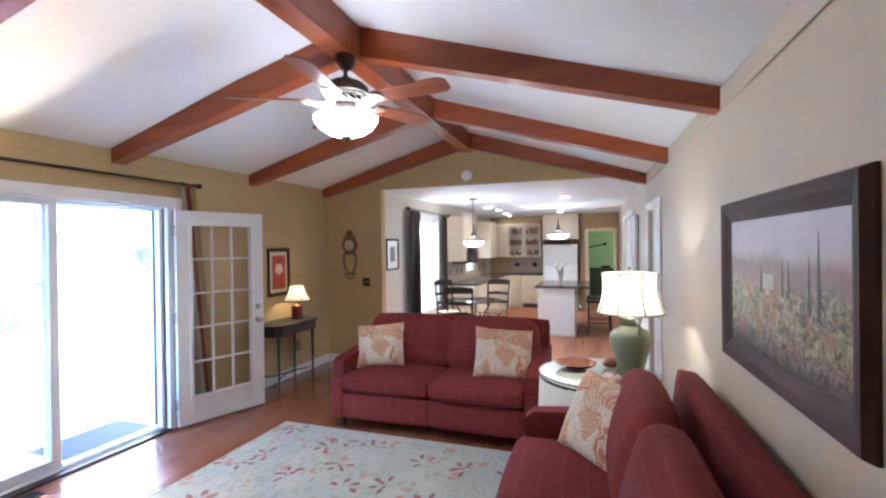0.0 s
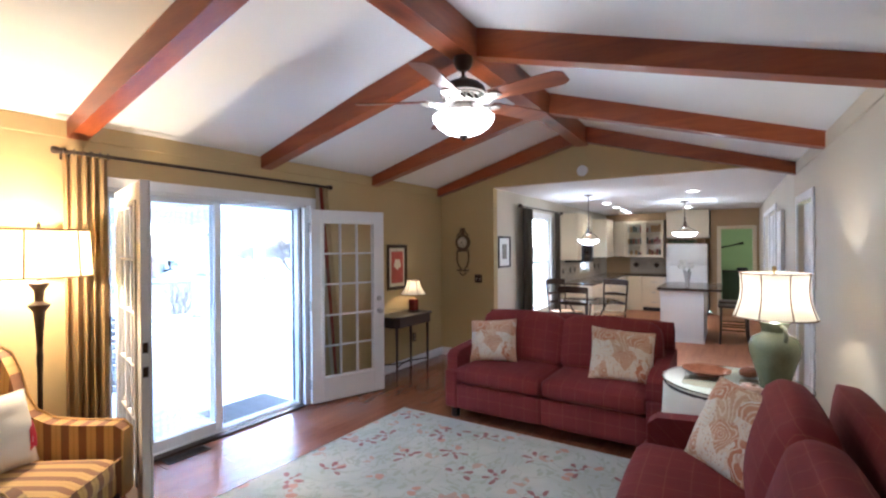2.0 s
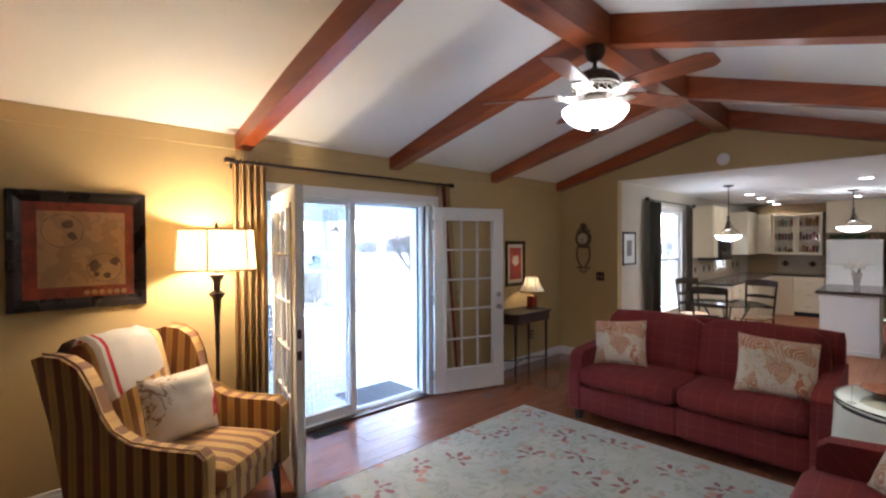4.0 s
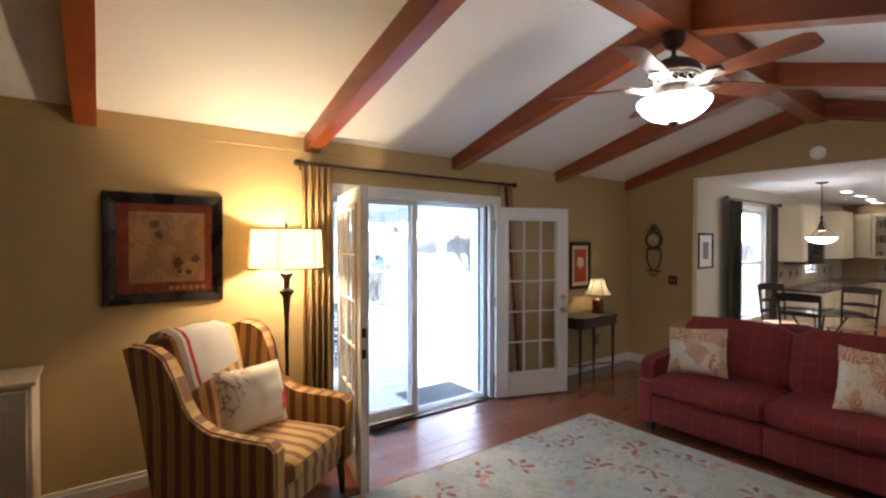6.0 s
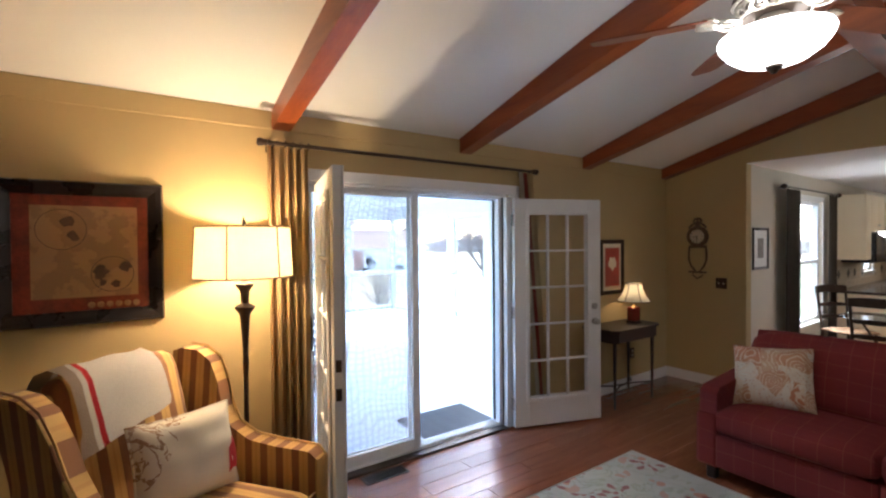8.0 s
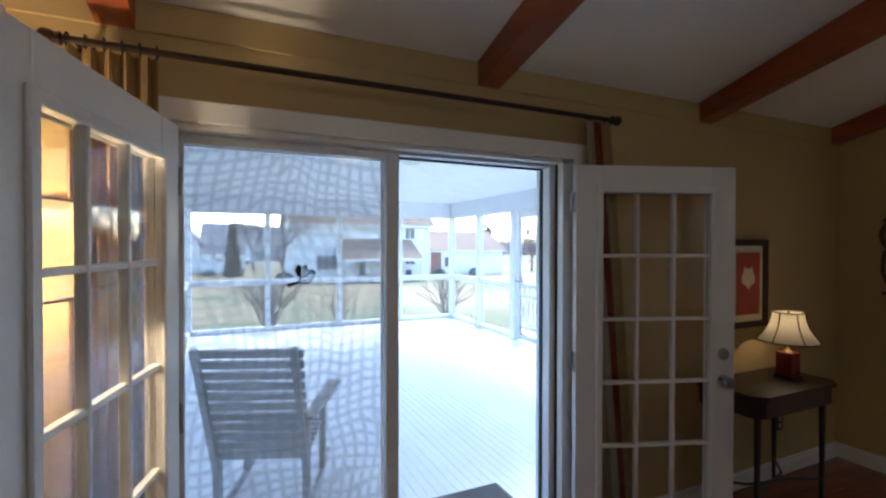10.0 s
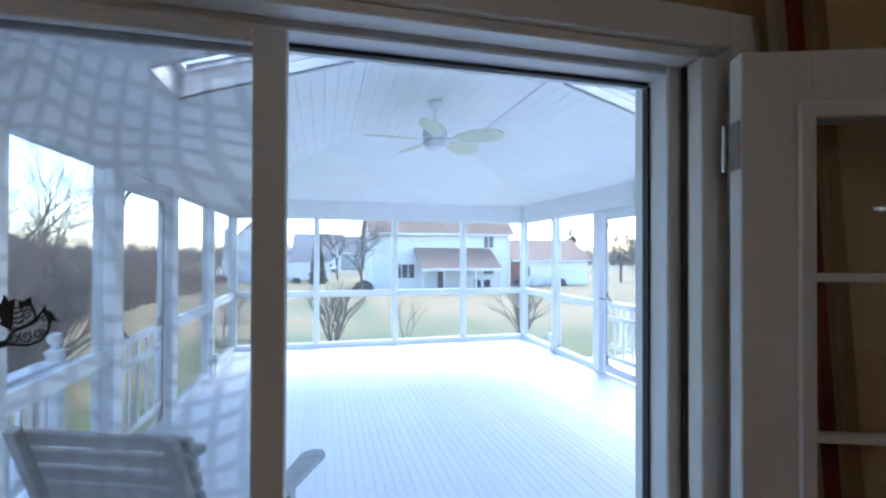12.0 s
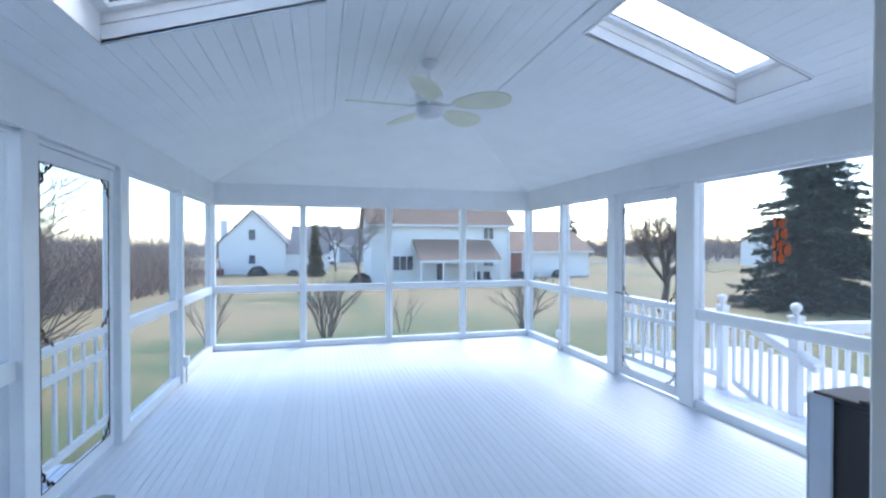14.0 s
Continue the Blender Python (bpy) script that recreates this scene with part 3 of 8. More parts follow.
def plaid_cloth():
    k = Mat("sofa_red_windowpane_plaid")
    v = k.coords()
    sep = k.n("SeparateXYZ")
    k.link(v, sep.inputs[0])
    yz = k.math("ADD", sep.outputs[1], sep.outputs[2])
    la, lb = fract_line(k, sep.outputs[0], 0.115, 0.03, 0.3), fract_line(k, yz, 0.115, 0.03, 0.13)
    lc = fract_line(k, yz, 0.0575, 0.03, 0.4)
    weave = k.noise(v, 420, 2)
    big = k.noise(v, 3.0)
    col = k.mix(k.ramp(big, 0.3, 0.7), (0.150, 0.011, 0.010), (0.205, 0.019, 0.014))
    col = k.mix(k.math("MULTIPLY", weave, 0.4), col, (0.11, 0.009, 0.010))
    col = k.mix(k.math("MULTIPLY", lc, 0.05), col, (0.4, 0.12, 0.08))
    col = k.mix(k.math("MULTIPLY", k.math("MAXIMUM", la, lb), 0.18), col, (0.50, 0.22, 0.10))
    k.colour(col)
    k.set(Roughness=0.9)
    k.p.inputs["Sheen Weight"].default_value = 0.0
    k.bump(weave, 0.35, 0.001)
    return k.m


def stripe_cloth(name, axis):
    k = Mat(name)
    v = k.coords()
    sep = k.n("SeparateXYZ")
    k.link(v, sep.inputs[0])
    c = sep.outputs[axis]
    f = k.math("FRACT", k.math("DIVIDE", k.math("ADD", c, 5.0), 0.094))
    wide = k.math("LESS_THAN", f, 0.46)
    thin = k.math("LESS_THAN", k.math("ABSOLUTE", k.math("SUBTRACT", f, 0.73)), 0.05)
    weave = k.noise(v, 380, 2)
    gold = k.mix(weave, (0.50, 0.30, 0.085), (0.60, 0.38, 0.12))
    brown = k.mix(weave, (0.20, 0.085, 0.032), (0.27, 0.12, 0.045))
    col = k.mix(wide, gold, brown)
    col = k.mix(k.math("MULTIPLY", thin, 0.45), col, (0.42, 0.22, 0.06))
    k.colour(col)
    k.set(Roughness=0.75)
    k.p.inputs["Sheen Weight"].default_value = 0.2
    k.bump(weave, 0.25, 0.001)
    return k.m


def paisley_cloth():
    k = Mat("pillow_paisley")
    v = k.coords()
    vo = k.n("TexVoronoi", Scale=7.0)
    vo.inputs["Randomness"].default_value = 0.9
    warp = k.n("TexNoise", Scale=5.0, Detail=2)
    k.link(v, warp.inputs["Vector"])
    ad = k.n("VectorMath")
    sc = k.n("VectorMath")
    sc.operation = "SCALE"
    sc.inputs["Scale"].default_value = 0.16
    k.link(warp.outputs["Color"], sc.inputs[0])
    k.link(v, ad.inputs[0])
    k.link(sc.outputs[0], ad.inputs[1])
    k.link(ad.outputs[0], vo.inputs["Vector"])
    d = vo.outputs["Distance"]
    rings = k.math("SINE", k.math("MULTIPLY", d, 48.0))
    sep = k.n("SeparateColor")
    k.link(vo.outputs["Color"], sep.inputs[0])
    base = k.mix(sep.outputs[0], (0.52, 0.36, 0.22), (0.42, 0.16, 0.07))
    base = k.mix(k.math("GREATER_THAN", sep.outputs[1], 0.62), base, (0.60, 0.52, 0.40))
    col = k.mix(k.ramp(rings, 0.2, 0.8), base, (0.60, 0.46, 0.32))
    dots = k.n("TexVoronoi", Scale=46.0)
    k.link(ad.outputs[0], dots.inputs["Vector"])
    col = k.mix(k.math("MULTIPLY", k.math("LESS_THAN", dots.outputs["Distance"], 0.28), 0.45), col, (0.36, 0.10, 0.06))
    k.colour(col)
    k.set(Roughness=0.85)
    k.bump(k.noise(v, 300, 2), 0.3, 0.001)
    return k.m


M_SOFA = plaid_cloth()
M_PAISLEY = paisley_cloth()
M_STRIPE_X = stripe_cloth("chair_stripe_x", 0)
M_STRIPE_Y = stripe_cloth("chair_stripe_y", 1)


def sofa(x, y, rz, label):
    """Two-seat reclining sofa; faces its own -y, the front edge at y = 0."""
    o = thing("sofa", x, y, 0, rz, label, "sofa", "red plaid sofas")
    w = 1.92
    h = w / 2
    for s in (-1, 1):
        for yy in (0.06, 0.86):
            part("leg", bx(s * (h - 0.07) - 0.03, s * (h - 0.07) + 0.03, yy - 0.03, yy + 0.03, 0, 0.09, 0.006), M_DARKWOOD, o, "dark wooden block foot")
    part("base", softbox(nb(), -h + 0.10, h - 0.10, 0.04, 0.86, 0.085, 0.33, 0.02, 0.0), M_SOFA, o, "", True)
    for s in (-1, 1):
        x0, x1 = (-h + 0.11, -0.004) if s < 0 else (0.004, h - 0.11)
        part("footrest_panel", softbox(nb(), x0, x1, -0.005, 0.06, 0.10, 0.335, 0.02, 0.008), M_SOFA, o, "", True)
        part("seat_cushion", softbox(nb(), x0 - 0.0, x1, -0.03, 0.66, 0.335, 0.505, 0.055, 0.018), M_SOFA, o, "", True)
        m = Matrix.Translation(((x0 + x1) / 2, 0.645, 0.70)) @ pose(0, 0, 0, -15)
        part("back_cushion", softbox(nb(), -(x1 - x0) / 2, (x1 - x0) / 2, -0.11, 0.09, -0.24, 0.255, 0.07, 0.04, m), M_SOFA, o, "", True)
        a0, a1 = (-h, -h + 0.115) if s < 0 else (h - 0.115, h)
        b = nb()
        prism(b, [(0.02, 0.09), (0.92, 0.09), (0.92, 0.70), (0.35, 0.66), (0.07, 0.64), (0.02, 0.60)], a0, a1, "x")
        bevel_all(b, 0.03, 4)
        part("arm", b, M_SOFA, o, "", True)
        b = nb()
        box(b, a0 - 0.012 * (s < 0), a1 + 0.012 * (s > 0), -0.012, 0.05, 0.10, 0.46, 0.02, 3)
        part("arm_front", b, M_SOFA, o, "", True)
    b = nb()
    m = Matrix.Translation((0, 0.84, 0.1)) @ pose(0, 0, 0, -7)
    softbox(b, -h + 0.02, h - 0.02, -0.06, 0.07, 0, 0.85, 0.035, 0.004, m)
    part("back_frame", b, M_SOFA, o, "", True)
    return o


sofa(2.425, 4.47, 0, "deep red plaid two-seat sofa facing the rug")
sofa(3.435, 2.77, -87.6, "deep red plaid two-seat sofa against the gold wall")


def throw_pillow(name, x, y, z, m, sx, sy, sz, material, label, seed, trim=None):
    o = thing(name, x, y, z, 0, label, "pillow", "throw pillows" if material is M_PAISLEY else "")
    o.matrix_basis = Matrix.Translation((x, y, z)) @ m
    part("cover", pad(nb(), sx, sy, sz, None, 18, 3.0, 1.0, 0.012, seed), material, o, "", True)
    b = nb()
    pts = []
    for i in range(64):
        a = i / 64 * 4
        k, f = int(a), a % 1
        u, v = [(-1 + 2 * f, -1), (1, -1 + 2 * f), (1 - 2 * f, 1), (-1, 1 - 2 * f)][k]
        w0, w1 = 1 - 0.06 * (1 - v * v) * abs(u) ** 4, 1 - 0.06 * (1 - u * u) * abs(v) ** 4
        pts.append((u * sx / 2 * w0, v * sy / 2 * w1, 0))
    tube(b, pts + pts[:1], 0.005, 6, False)
    part("piping", b, trim or material, o)
    return o


throw_pillow("throw_pillow", 1.78, 4.86, 0.70, pose(0, 0, 0, 68, -4, 14), 0.47, 0.43, 0.15, M_PAISLEY, "cream and rust paisley pillow on the red sofa", 1)
throw_pillow("throw_pillow", 3.02, 4.84, 0.70, pose(0, 0, 0, 66, 5, 16), 0.52, 0.46, 0.15, M_PAISLEY, "cream and rust paisley pillow on the red sofa", 2)
throw_pillow("throw_pillow", 3.86, 3.43, 0.70, pose(0, 0, 0, 62, -14, -40) @ pose(0, 0, 0, 0, 0, -18), 0.47, 0.47, 0.16, M_PAISLEY, "large cream and rust paisley pillow against the sofa arm", 3)

# rug
def rug_material():
    k = Mat("rug_floral_wool")
    v = k.coords()
    pile = k.noise(v, 500, 2)
    base = k.mix(k.ramp(k.noise(v, 3.0), 0.35, 0.65), (0.42, 0.43, 0.37), (0.53, 0.52, 0.45))
    sep = k.n("SeparateXYZ")
    k.link(v, sep.inputs[0])
    # sage vines
    vine = k.noise(v, 4.2, 3, 0.5, 1.2)
    vm = k.math("LESS_THAN", k.math("ABSOLUTE", k.math("SUBTRACT", vine, 0.5)), 0.016)
    leaf = k.n("TexVoronoi", Scale=13.0)
    mp = k.n("Mapping")
    mp.inputs["Scale"].default_value = (1.0, 0.45, 1)
    mp.inputs["Rotation"].default_value = (0, 0, 0.6)
    k.link(v, mp.inputs["Vector"])
    k.link(mp.outputs[0], leaf.inputs["Vector"])
    lm = k.math("LESS_THAN", leaf.outputs["Distance"], 0.24)
    col = k.mix(k.math("MULTIPLY", k.math("MAXIMUM", vm, lm), 0.55), base, (0.30, 0.31, 0.22))

    wn_ = k.n("TexNoise", Scale=9.0, Detail=2)
    k.link(v, wn_.inputs["Vector"])
    ws, wa_ = k.n("VectorMath"), k.n("VectorMath")
    ws.operation = "SCALE"
    ws.inputs["Scale"].default_value = 0.055
    k.link(wn_.outputs["Color"], ws.inputs[0])
    k.link(v, wa_.inputs[0])
    k.link(ws.outputs[0], wa_.inputs[1])
    wob = wa_.outputs[0]

    def petals(scale, lobes, r0, r1, colour, seed, keep, wide):
        nonlocal col
        mp = k.n("Mapping")
        mp.inputs["Location"].default_value = (seed * 1.37, seed * 2.11, 0)
        k.link(wob, mp.inputs["Vector"])
        vo = k.n("TexVoronoi", Scale=scale)
        vo.voronoi_dimensions = "2D"
        vo.inputs["Randomness"].default_value = 0.75
        k.link(mp.outputs[0], vo.inputs["Vector"])
        sub = k.n("VectorMath")
        sub.operation = "SUBTRACT"
        k.link(mp.outputs[0], sub.inputs[0])
        k.link(vo.outputs["Position"], sub.inputs[1])
        s2 = k.n("SeparateXYZ")
        k.link(sub.outputs[0], s2.inputs[0])
        ang = k.math("ARCTAN2", s2.outputs[1], s2.outputs[0])
        rad = k.math("SQRT", k.math("ADD", k.math("MULTIPLY", s2.outputs[0], s2.outputs[0]), k.math("MULTIPLY", s2.outputs[1], s2.outputs[1])))
        mid, half = (r0 + r1) / 2, (r1 - r0) / 2
        bulge = k.math("SUBTRACT", 1.0, k.math("POWER", k.math("DIVIDE", k.math("ABSOLUTE", k.math("SUBTRACT", rad, mid)), half), 2.0))
        sc = k.n("SeparateColor")
        k.link(vo.outputs["Color"], sc.inputs[0])
        ph = k.math("MULTIPLY", sc.outputs[2], 6.28)
        co = k.math("COSINE", k.math("MULTIPLY", k.math("ADD", ang, ph), lobes))
        mask = k.math("GREATER_THAN", k.math("SUBTRACT", bulge, k.math("MULTIPLY", k.math("SUBTRACT", 1.0, co), wide)), 0.0)
        mask = k.math("MULTIPLY", mask, k.math("LESS_THAN", sc.outputs[0], keep))
        mask = k.math("MULTIPLY", mask, k.math("GREATER_THAN", k.math("COSINE", k.math("ADD", ang, k.math("MULTIPLY", ph, 2.0))), -0.45))
        col = k.mix(k.math("MULTIPLY", mask, 0.88), col, colour)

    petals(3.1, 2.0, 0.0, 0.062, (0.50, 0.22, 0.14), 3.0, 0.7, 0.55)
    petals(2.7, 1.0, 0.0, 0.07, (0.47, 0.27, 0.19), 7.0, 0.45, 0.5)
    petals(2.5, 6.0, 0.05, 0.125, (0.24, 0.03, 0.035), 1.0, 0.75, 1.5)
    petals(2.5, 3.0, 0.012, 0.05, (0.26, 0.035, 0.04), 1.0, 0.62, 0.9)
    # plain border band
    k.colour(k.mix(k.math("MULTIPLY", pile, 0.3), col, (0.30, 0.31, 0.27)))
    k.set(Roughness=0.95)
    k.bump(pile, 0.5, 0.003)
    return k.m


o = thing("area_rug", 2.15, 2.70, 0.0, 0, "pale sage wool rug with red and orange flowers", "rug")
part("carpet", bx(-1.165, 1.165, -1.715, 1.715, 0.001, 0.011, 0.004), rug_material(), o)
M_RUGEDGE = plain("rug_binding", (0.42, 0.40, 0.32), 0.95, var=0.1, fine=300)
b = nb()
tube(b, [(-1.17, -1.72, 0.007), (1.17, -1.72, 0.007), (1.17, 1.72, 0.007), (-1.17, 1.72, 0.007), (-1.17, -1.72, 0.007)], 0.006, 6)
part("binding", b, M_RUGEDGE, o)

# ceiling fan
M_FANWOOD = wood("fan_blade_wood", (0.25, 0.075, 0.028), (0.14, 0.035, 0.014), "x", 0.4, 16, 0.1, 0, 0.1)
M_BOWL = glow("lit_frosted_bowl", (1.0, 0.95, 0.86), 0.55)
M_PEWTER = plain("antique_pewter", (0.46, 0.42, 0.36), 0.38, 0.7, 0.3, 30, 120, 0.2)
o = thing("ceiling_fan", 2.315, 3.38, 2.925, 0, "bronze ceiling fan with five cherry blades and a lit bowl", "ceiling fan")
part("canopy", lathe(nb(), [(0.062, 0.0), (0.066, -0.018), (0.062, -0.05), (0.045, -0.08), (0.022, -0.095), (0.001, -0.095)], 28), M_BRONZE, o, "", True)
part("rod", tube(nb(), [(0, 0, -0.09), (0, 0, -0.16)], 0.013), M_BRONZE, o)
part("collar", lathe(nb(), [(0.018, -0.13), (0.03, -0.14), (0.034, -0.155), (0.001, -0.156)], 20), M_BRONZE, o, "", True)
part("motor", lathe(nb(), [(0.03, -0.15), (0.055, -0.155), (0.085, -0.165), (0.118, -0.182), (0.142, -0.205), (0.152, -0.232), (0.148, -0.246), (0.138, -0.25), (0.142, -0.258), (0.136, -0.266), (0.10, -0.268), (0.001, -0.268)], 36), M_BRONZE, o, "", True)
part("motor_ring", lathe(nb(), [(0.128, -0.246), (0.154, -0.25), (0.154, -0.256), (0.128, -0.26)], 36), M_PEWTER, o, "pale pewter ring", True)
part("inner_drum", lathe(nb(), [(0.112, -0.266), (0.112, -0.318), (0.001, -0.318)], 32), M_BRONZE, o, "", True)
# pierced band: scrolls between two hoops
for z, r in ((-0.268, 0.135), (-0.316, 0.128)):
    b = nb()
    tube(b, [(r * math.cos(2 * math.pi * k / 40), r * math.sin(2 * math.pi * k / 40), z) for k in range(41)], 0.0055, 6, False)
    part("hoop", b, M_PEWTER, o, "pewter hoop", True)
for i in range(16):
    a = 2 * math.pi * i / 16
    pts = []
    for k in range(11):
        q = k / 10 * 5.2
        pts.append((0.133 * math.cos(a + 0.17 * math.cos(q) * (1 - 0.05 * q)), 0.133 * math.sin(a + 0.17 * math.cos(q) * (1 - 0.05 * q)), -0.292 + 0.019 * math.sin(q)))
    part("scroll", tube(nb(), pts, 0.0048, 5), M_PEWTER, o, "pewter scroll", True)
for wa in (-6, 65, 137, 209, 281):
    r = pose(0, 0, 0, 0, 0, wa)
    arm = nb()
    for s in (-1, 1):
        tube(arm, [(0.11, s * 0.012, -0.31), (0.14, s * 0.040, -0.325), (0.175, s * 0.052, -0.322), (0.205, s * 0.036, -0.312), (0.225, s * 0.018, -0.307), (0.205, s * 0.008, -0.312), (0.185, s * 0.022, -0.318)], 0.0075, 6)
        tube(arm, [(0.20, s * 0.036, -0.312), (0.235, s * 0.058, -0.306), (0.265, s * 0.052, -0.304)], 0.007, 6)
    tube(arm, [(0.10, 0, -0.305), (0.16, 0, -0.324), (0.27, 0, -0.304)], 0.008, 6)
    box(arm, 0.225, 0.29, -0.05, 0.05, -0.308, -0.302, 0.002)
    arm.transform(r)
    part("blade_arm", arm, M_PEWTER, o, "scrolled pewter blade arm", True)
    g = nb()
    prism(g, [(0.225, -0.056), (0.25, -0.062), (0.64, -0.077), (0.70, -0.072), (0.735, -0.045), (0.735, 0.045), (0.70, 0.072), (0.64, 0.077), (0.25, 0.062), (0.225, 0.056)], -0.003, 0.004, "z")
    bevel_all(g, 0.002, 1)
    g.transform(r @ Matrix.Translation((0, 0, -0.297)) @ pose(0, 0, 0, -13))
    part("blade", g, M_FANWOOD, o)
part("light_kit", lathe(nb(), [(0.05, -0.315), (0.065, -0.33), (0.078, -0.352), (0.09, -0.368), (0.06, -0.378), (0.001, -0.38)], 28), M_PEWTER, o, "", True)
for k in range(3):
    a = k * 2.094 + 0.4
    part("bowl_arm", tube(nb(), [(0.07 * math.cos(a), 0.07 * math.sin(a), -0.37), (0.15 * math.cos(a), 0.15 * math.sin(a), -0.385), (0.203 * math.cos(a), 0.203 * math.sin(a), -0.402)], 0.006, 6), M_PEWTER, o, "", True)
bowl = part("glass_bowl", shell(nb(), [(0.203, -0.40), (0.207, -0.41), (0.20, -0.432), (0.172, -0.468), (0.125, -0.502), (0.07, -0.522), (0.02, -0.528)], 36, thick=0.004), M_BOWL, o, "frosted white glass bowl, lit", True)
bowl.visible_shadow = False
part("finial", lathe(nb(), [(0.034, -0.522), (0.032, -0.536), (0.016, -0.546), (0.012, -0.556), (0.001, -0.56)], 16), M_BRONZE, o, "", True)

# lamps
M_SHADE = cloth_lit("lamp_shade_cloth", (0.90, 0.86, 0.76), 0.5)
M_DRUM = cloth_lit("drum_shade_cloth", (0.90, 0.82, 0.64), 0.42)
M_TRIM = plain("shade_trim_brown", (0.14, 0.07, 0.035), 0.8)
M_CELADON = plain("celadon_glaze", (0.16, 0.175, 0.10), 0.22, 0.0, 0.2, 8, 70, 0.05)
M_REDLACQ = plain("oxblood_lacquer", (0.16, 0.022, 0.016), 0.25, 0.0, 0.25, 10, 90, 0.05)


def bell_shade(o, z0, z1, r0, r1, panels, waist=0.0, material=None):
    n = panels * 4
    prof = []
    for i in range(9):
        t = i / 8
        prof.append((r0 + (r1 - r0) * t - waist * math.sin(math.pi * t), z0 + (z1 - z0) * t))
    part("shade", shell(nb(), prof, n, thick=0.002), material or M_SHADE, o, "cream cloth shade, lit from inside", True)
    for r, z in ((prof[0][0], z0), (prof[-1][0], z1)):
        b = nb()
        tube(b, [((r + 0.001) * math.cos(2 * math.pi * i / 40), (r + 0.001) * math.sin(2 * math.pi * i / 40), z) for i in range(41)], 0.004, 6, False)
        part("trim_ring", b, M_TRIM, o, "brown trim")
    for k in range(panels):
        a = 2 * math.pi * (k + 0.5) / panels
        part("rib", tube(nb(), [((r + 0.002) * math.cos(a), (r + 0.002) * math.sin(a), z) for r, z in prof], 0.004, 5), M_TRIM, o, "brown trim")


o = thing("floor_lamp", 0.30, 1.70, 0, 0, "dark bronze floor lamp with a cream drum shade, lit", "lamp")
b = lathe(nb(), [(0.13, 0), (0.13, 0.012), (0.10, 0.03), (0.05, 0.045), (0.025, 0.08), (0.018, 0.12), (0.014, 0.3), (0.013, 0.9), (0.018, 1.0), (0.014, 1.03), (0.02, 1.15),
                 (0.03, 1.27), (0.055, 1.305), (0.055, 1.315), (0.022, 1.335), (0.026, 1.40), (0.05, 1.435), (0.05, 1.445), (0.015, 1.46), (0.008, 1.50), (0.006, 1.78), (0.001, 1.78)], 20)
part("stem", b, M_BRONZE, o, "", True)
b = lathe(nb(), [(0.006, 1.78), (0.014, 1.785), (0.012, 1.80), (0.004, 1.82), (0.001, 1.83)], 12)
part("finial", b, M_BRONZE, o, "", True)
bell_shade(o, 1.485, 1.765, 0.265, 0.25, 6, 0.0, M_DRUM)

o = thing("console_lamp", 0.22, 5.62, 0.79, 0, "small oxblood ceramic lamp with a cream shade, lit", "lamp")
b = nb()
box(b, -0.055, 0.055, -0.055, 0.055, 0.0, 0.02, 0.003)
part("foot", b, M_DARKWOOD, o)
part("body", bx(-0.05, 0.05, -0.05, 0.05, 0.02, 0.17, 0.012, 3), M_REDLACQ, o, "oxblood square ceramic body", True)
part("neck", lathe(nb(), [(0.03, 0.17), (0.02, 0.18), (0.008, 0.2), (0.006, 0.43), (0.001, 0.43)], 14), M_BRASS, o, "", True)
bell_shade(o, 0.235, 0.42, 0.165, 0.085, 6, 0.018)

o = thing("table_lamp", 4.06, 4.23, 0.745, 0, "green glazed urn lamp with a cream bell shade, lit", "lamp")
b = lathe(nb(), [(0.07, 0), (0.08, 0.015), (0.085, 0.05), (0.11, 0.14), (0.135, 0.22), (0.14, 0.27), (0.12, 0.32), (0.075, 0.345), (0.065, 0.36), (0.075, 0.40), (0.085, 0.42), (0.07, 0.43), (0.001, 0.43)], 36)
part("urn", b, M_CELADON, o, "", True)
for s in (-1, 1):
    b = nb()
    tube(b, [(0.0, s * 0.12, 0.315), (0.0, s * 0.13, 0.35), (0.0, s * 0.115, 0.39), (0.0, s * 0.08, 0.405)], 0.012, 8)
    b.transform(pose(0, 0, 0, 0, 0, 25))
    part("handle", b, M_CELADON, o, "", True)
part("stem", lathe(nb(), [(0.012, 0.42), (0.008, 0.45), (0.006, 0.74), (0.012, 0.745), (0.012, 0.765), (0.001, 0.77)], 14), M_BRASS, o, "", True)
bell_shade(o, 0.45, 0.725, 0.222, 0.187, 8, 0.022)

# round table with cloth
M_CLOTH = plain("table_linen_cream", (0.66, 0.60, 0.48), 0.85, 0.0, 0.05, 4, 300, 0.2)
TX, TY = 3.84, 4.30
o = thing("round_table", TX, TY, 0, 0, "round side table under a floor-length cream cloth", "table")
part("pedestal", lathe(nb(), [(0.2, 0), (0.2, 0.02), (0.05, 0.06), (0.04, 0.66), (0.15, 0.69), (0.001, 0.69)], 18), M_DARKWOOD, o)
part("tabletop", lathe(nb(), [(0.40, 0.69), (0.42, 0.70), (0.42, 0.715), (0.40, 0.725), (0.001, 0.725)], 36), M_DARKWOOD, o)
o = thing("tablecloth", TX, TY, 0, 0, "floor-length cream linen cloth with soft folds", "tablecloth")
b = nb()
rings = []
n = 96
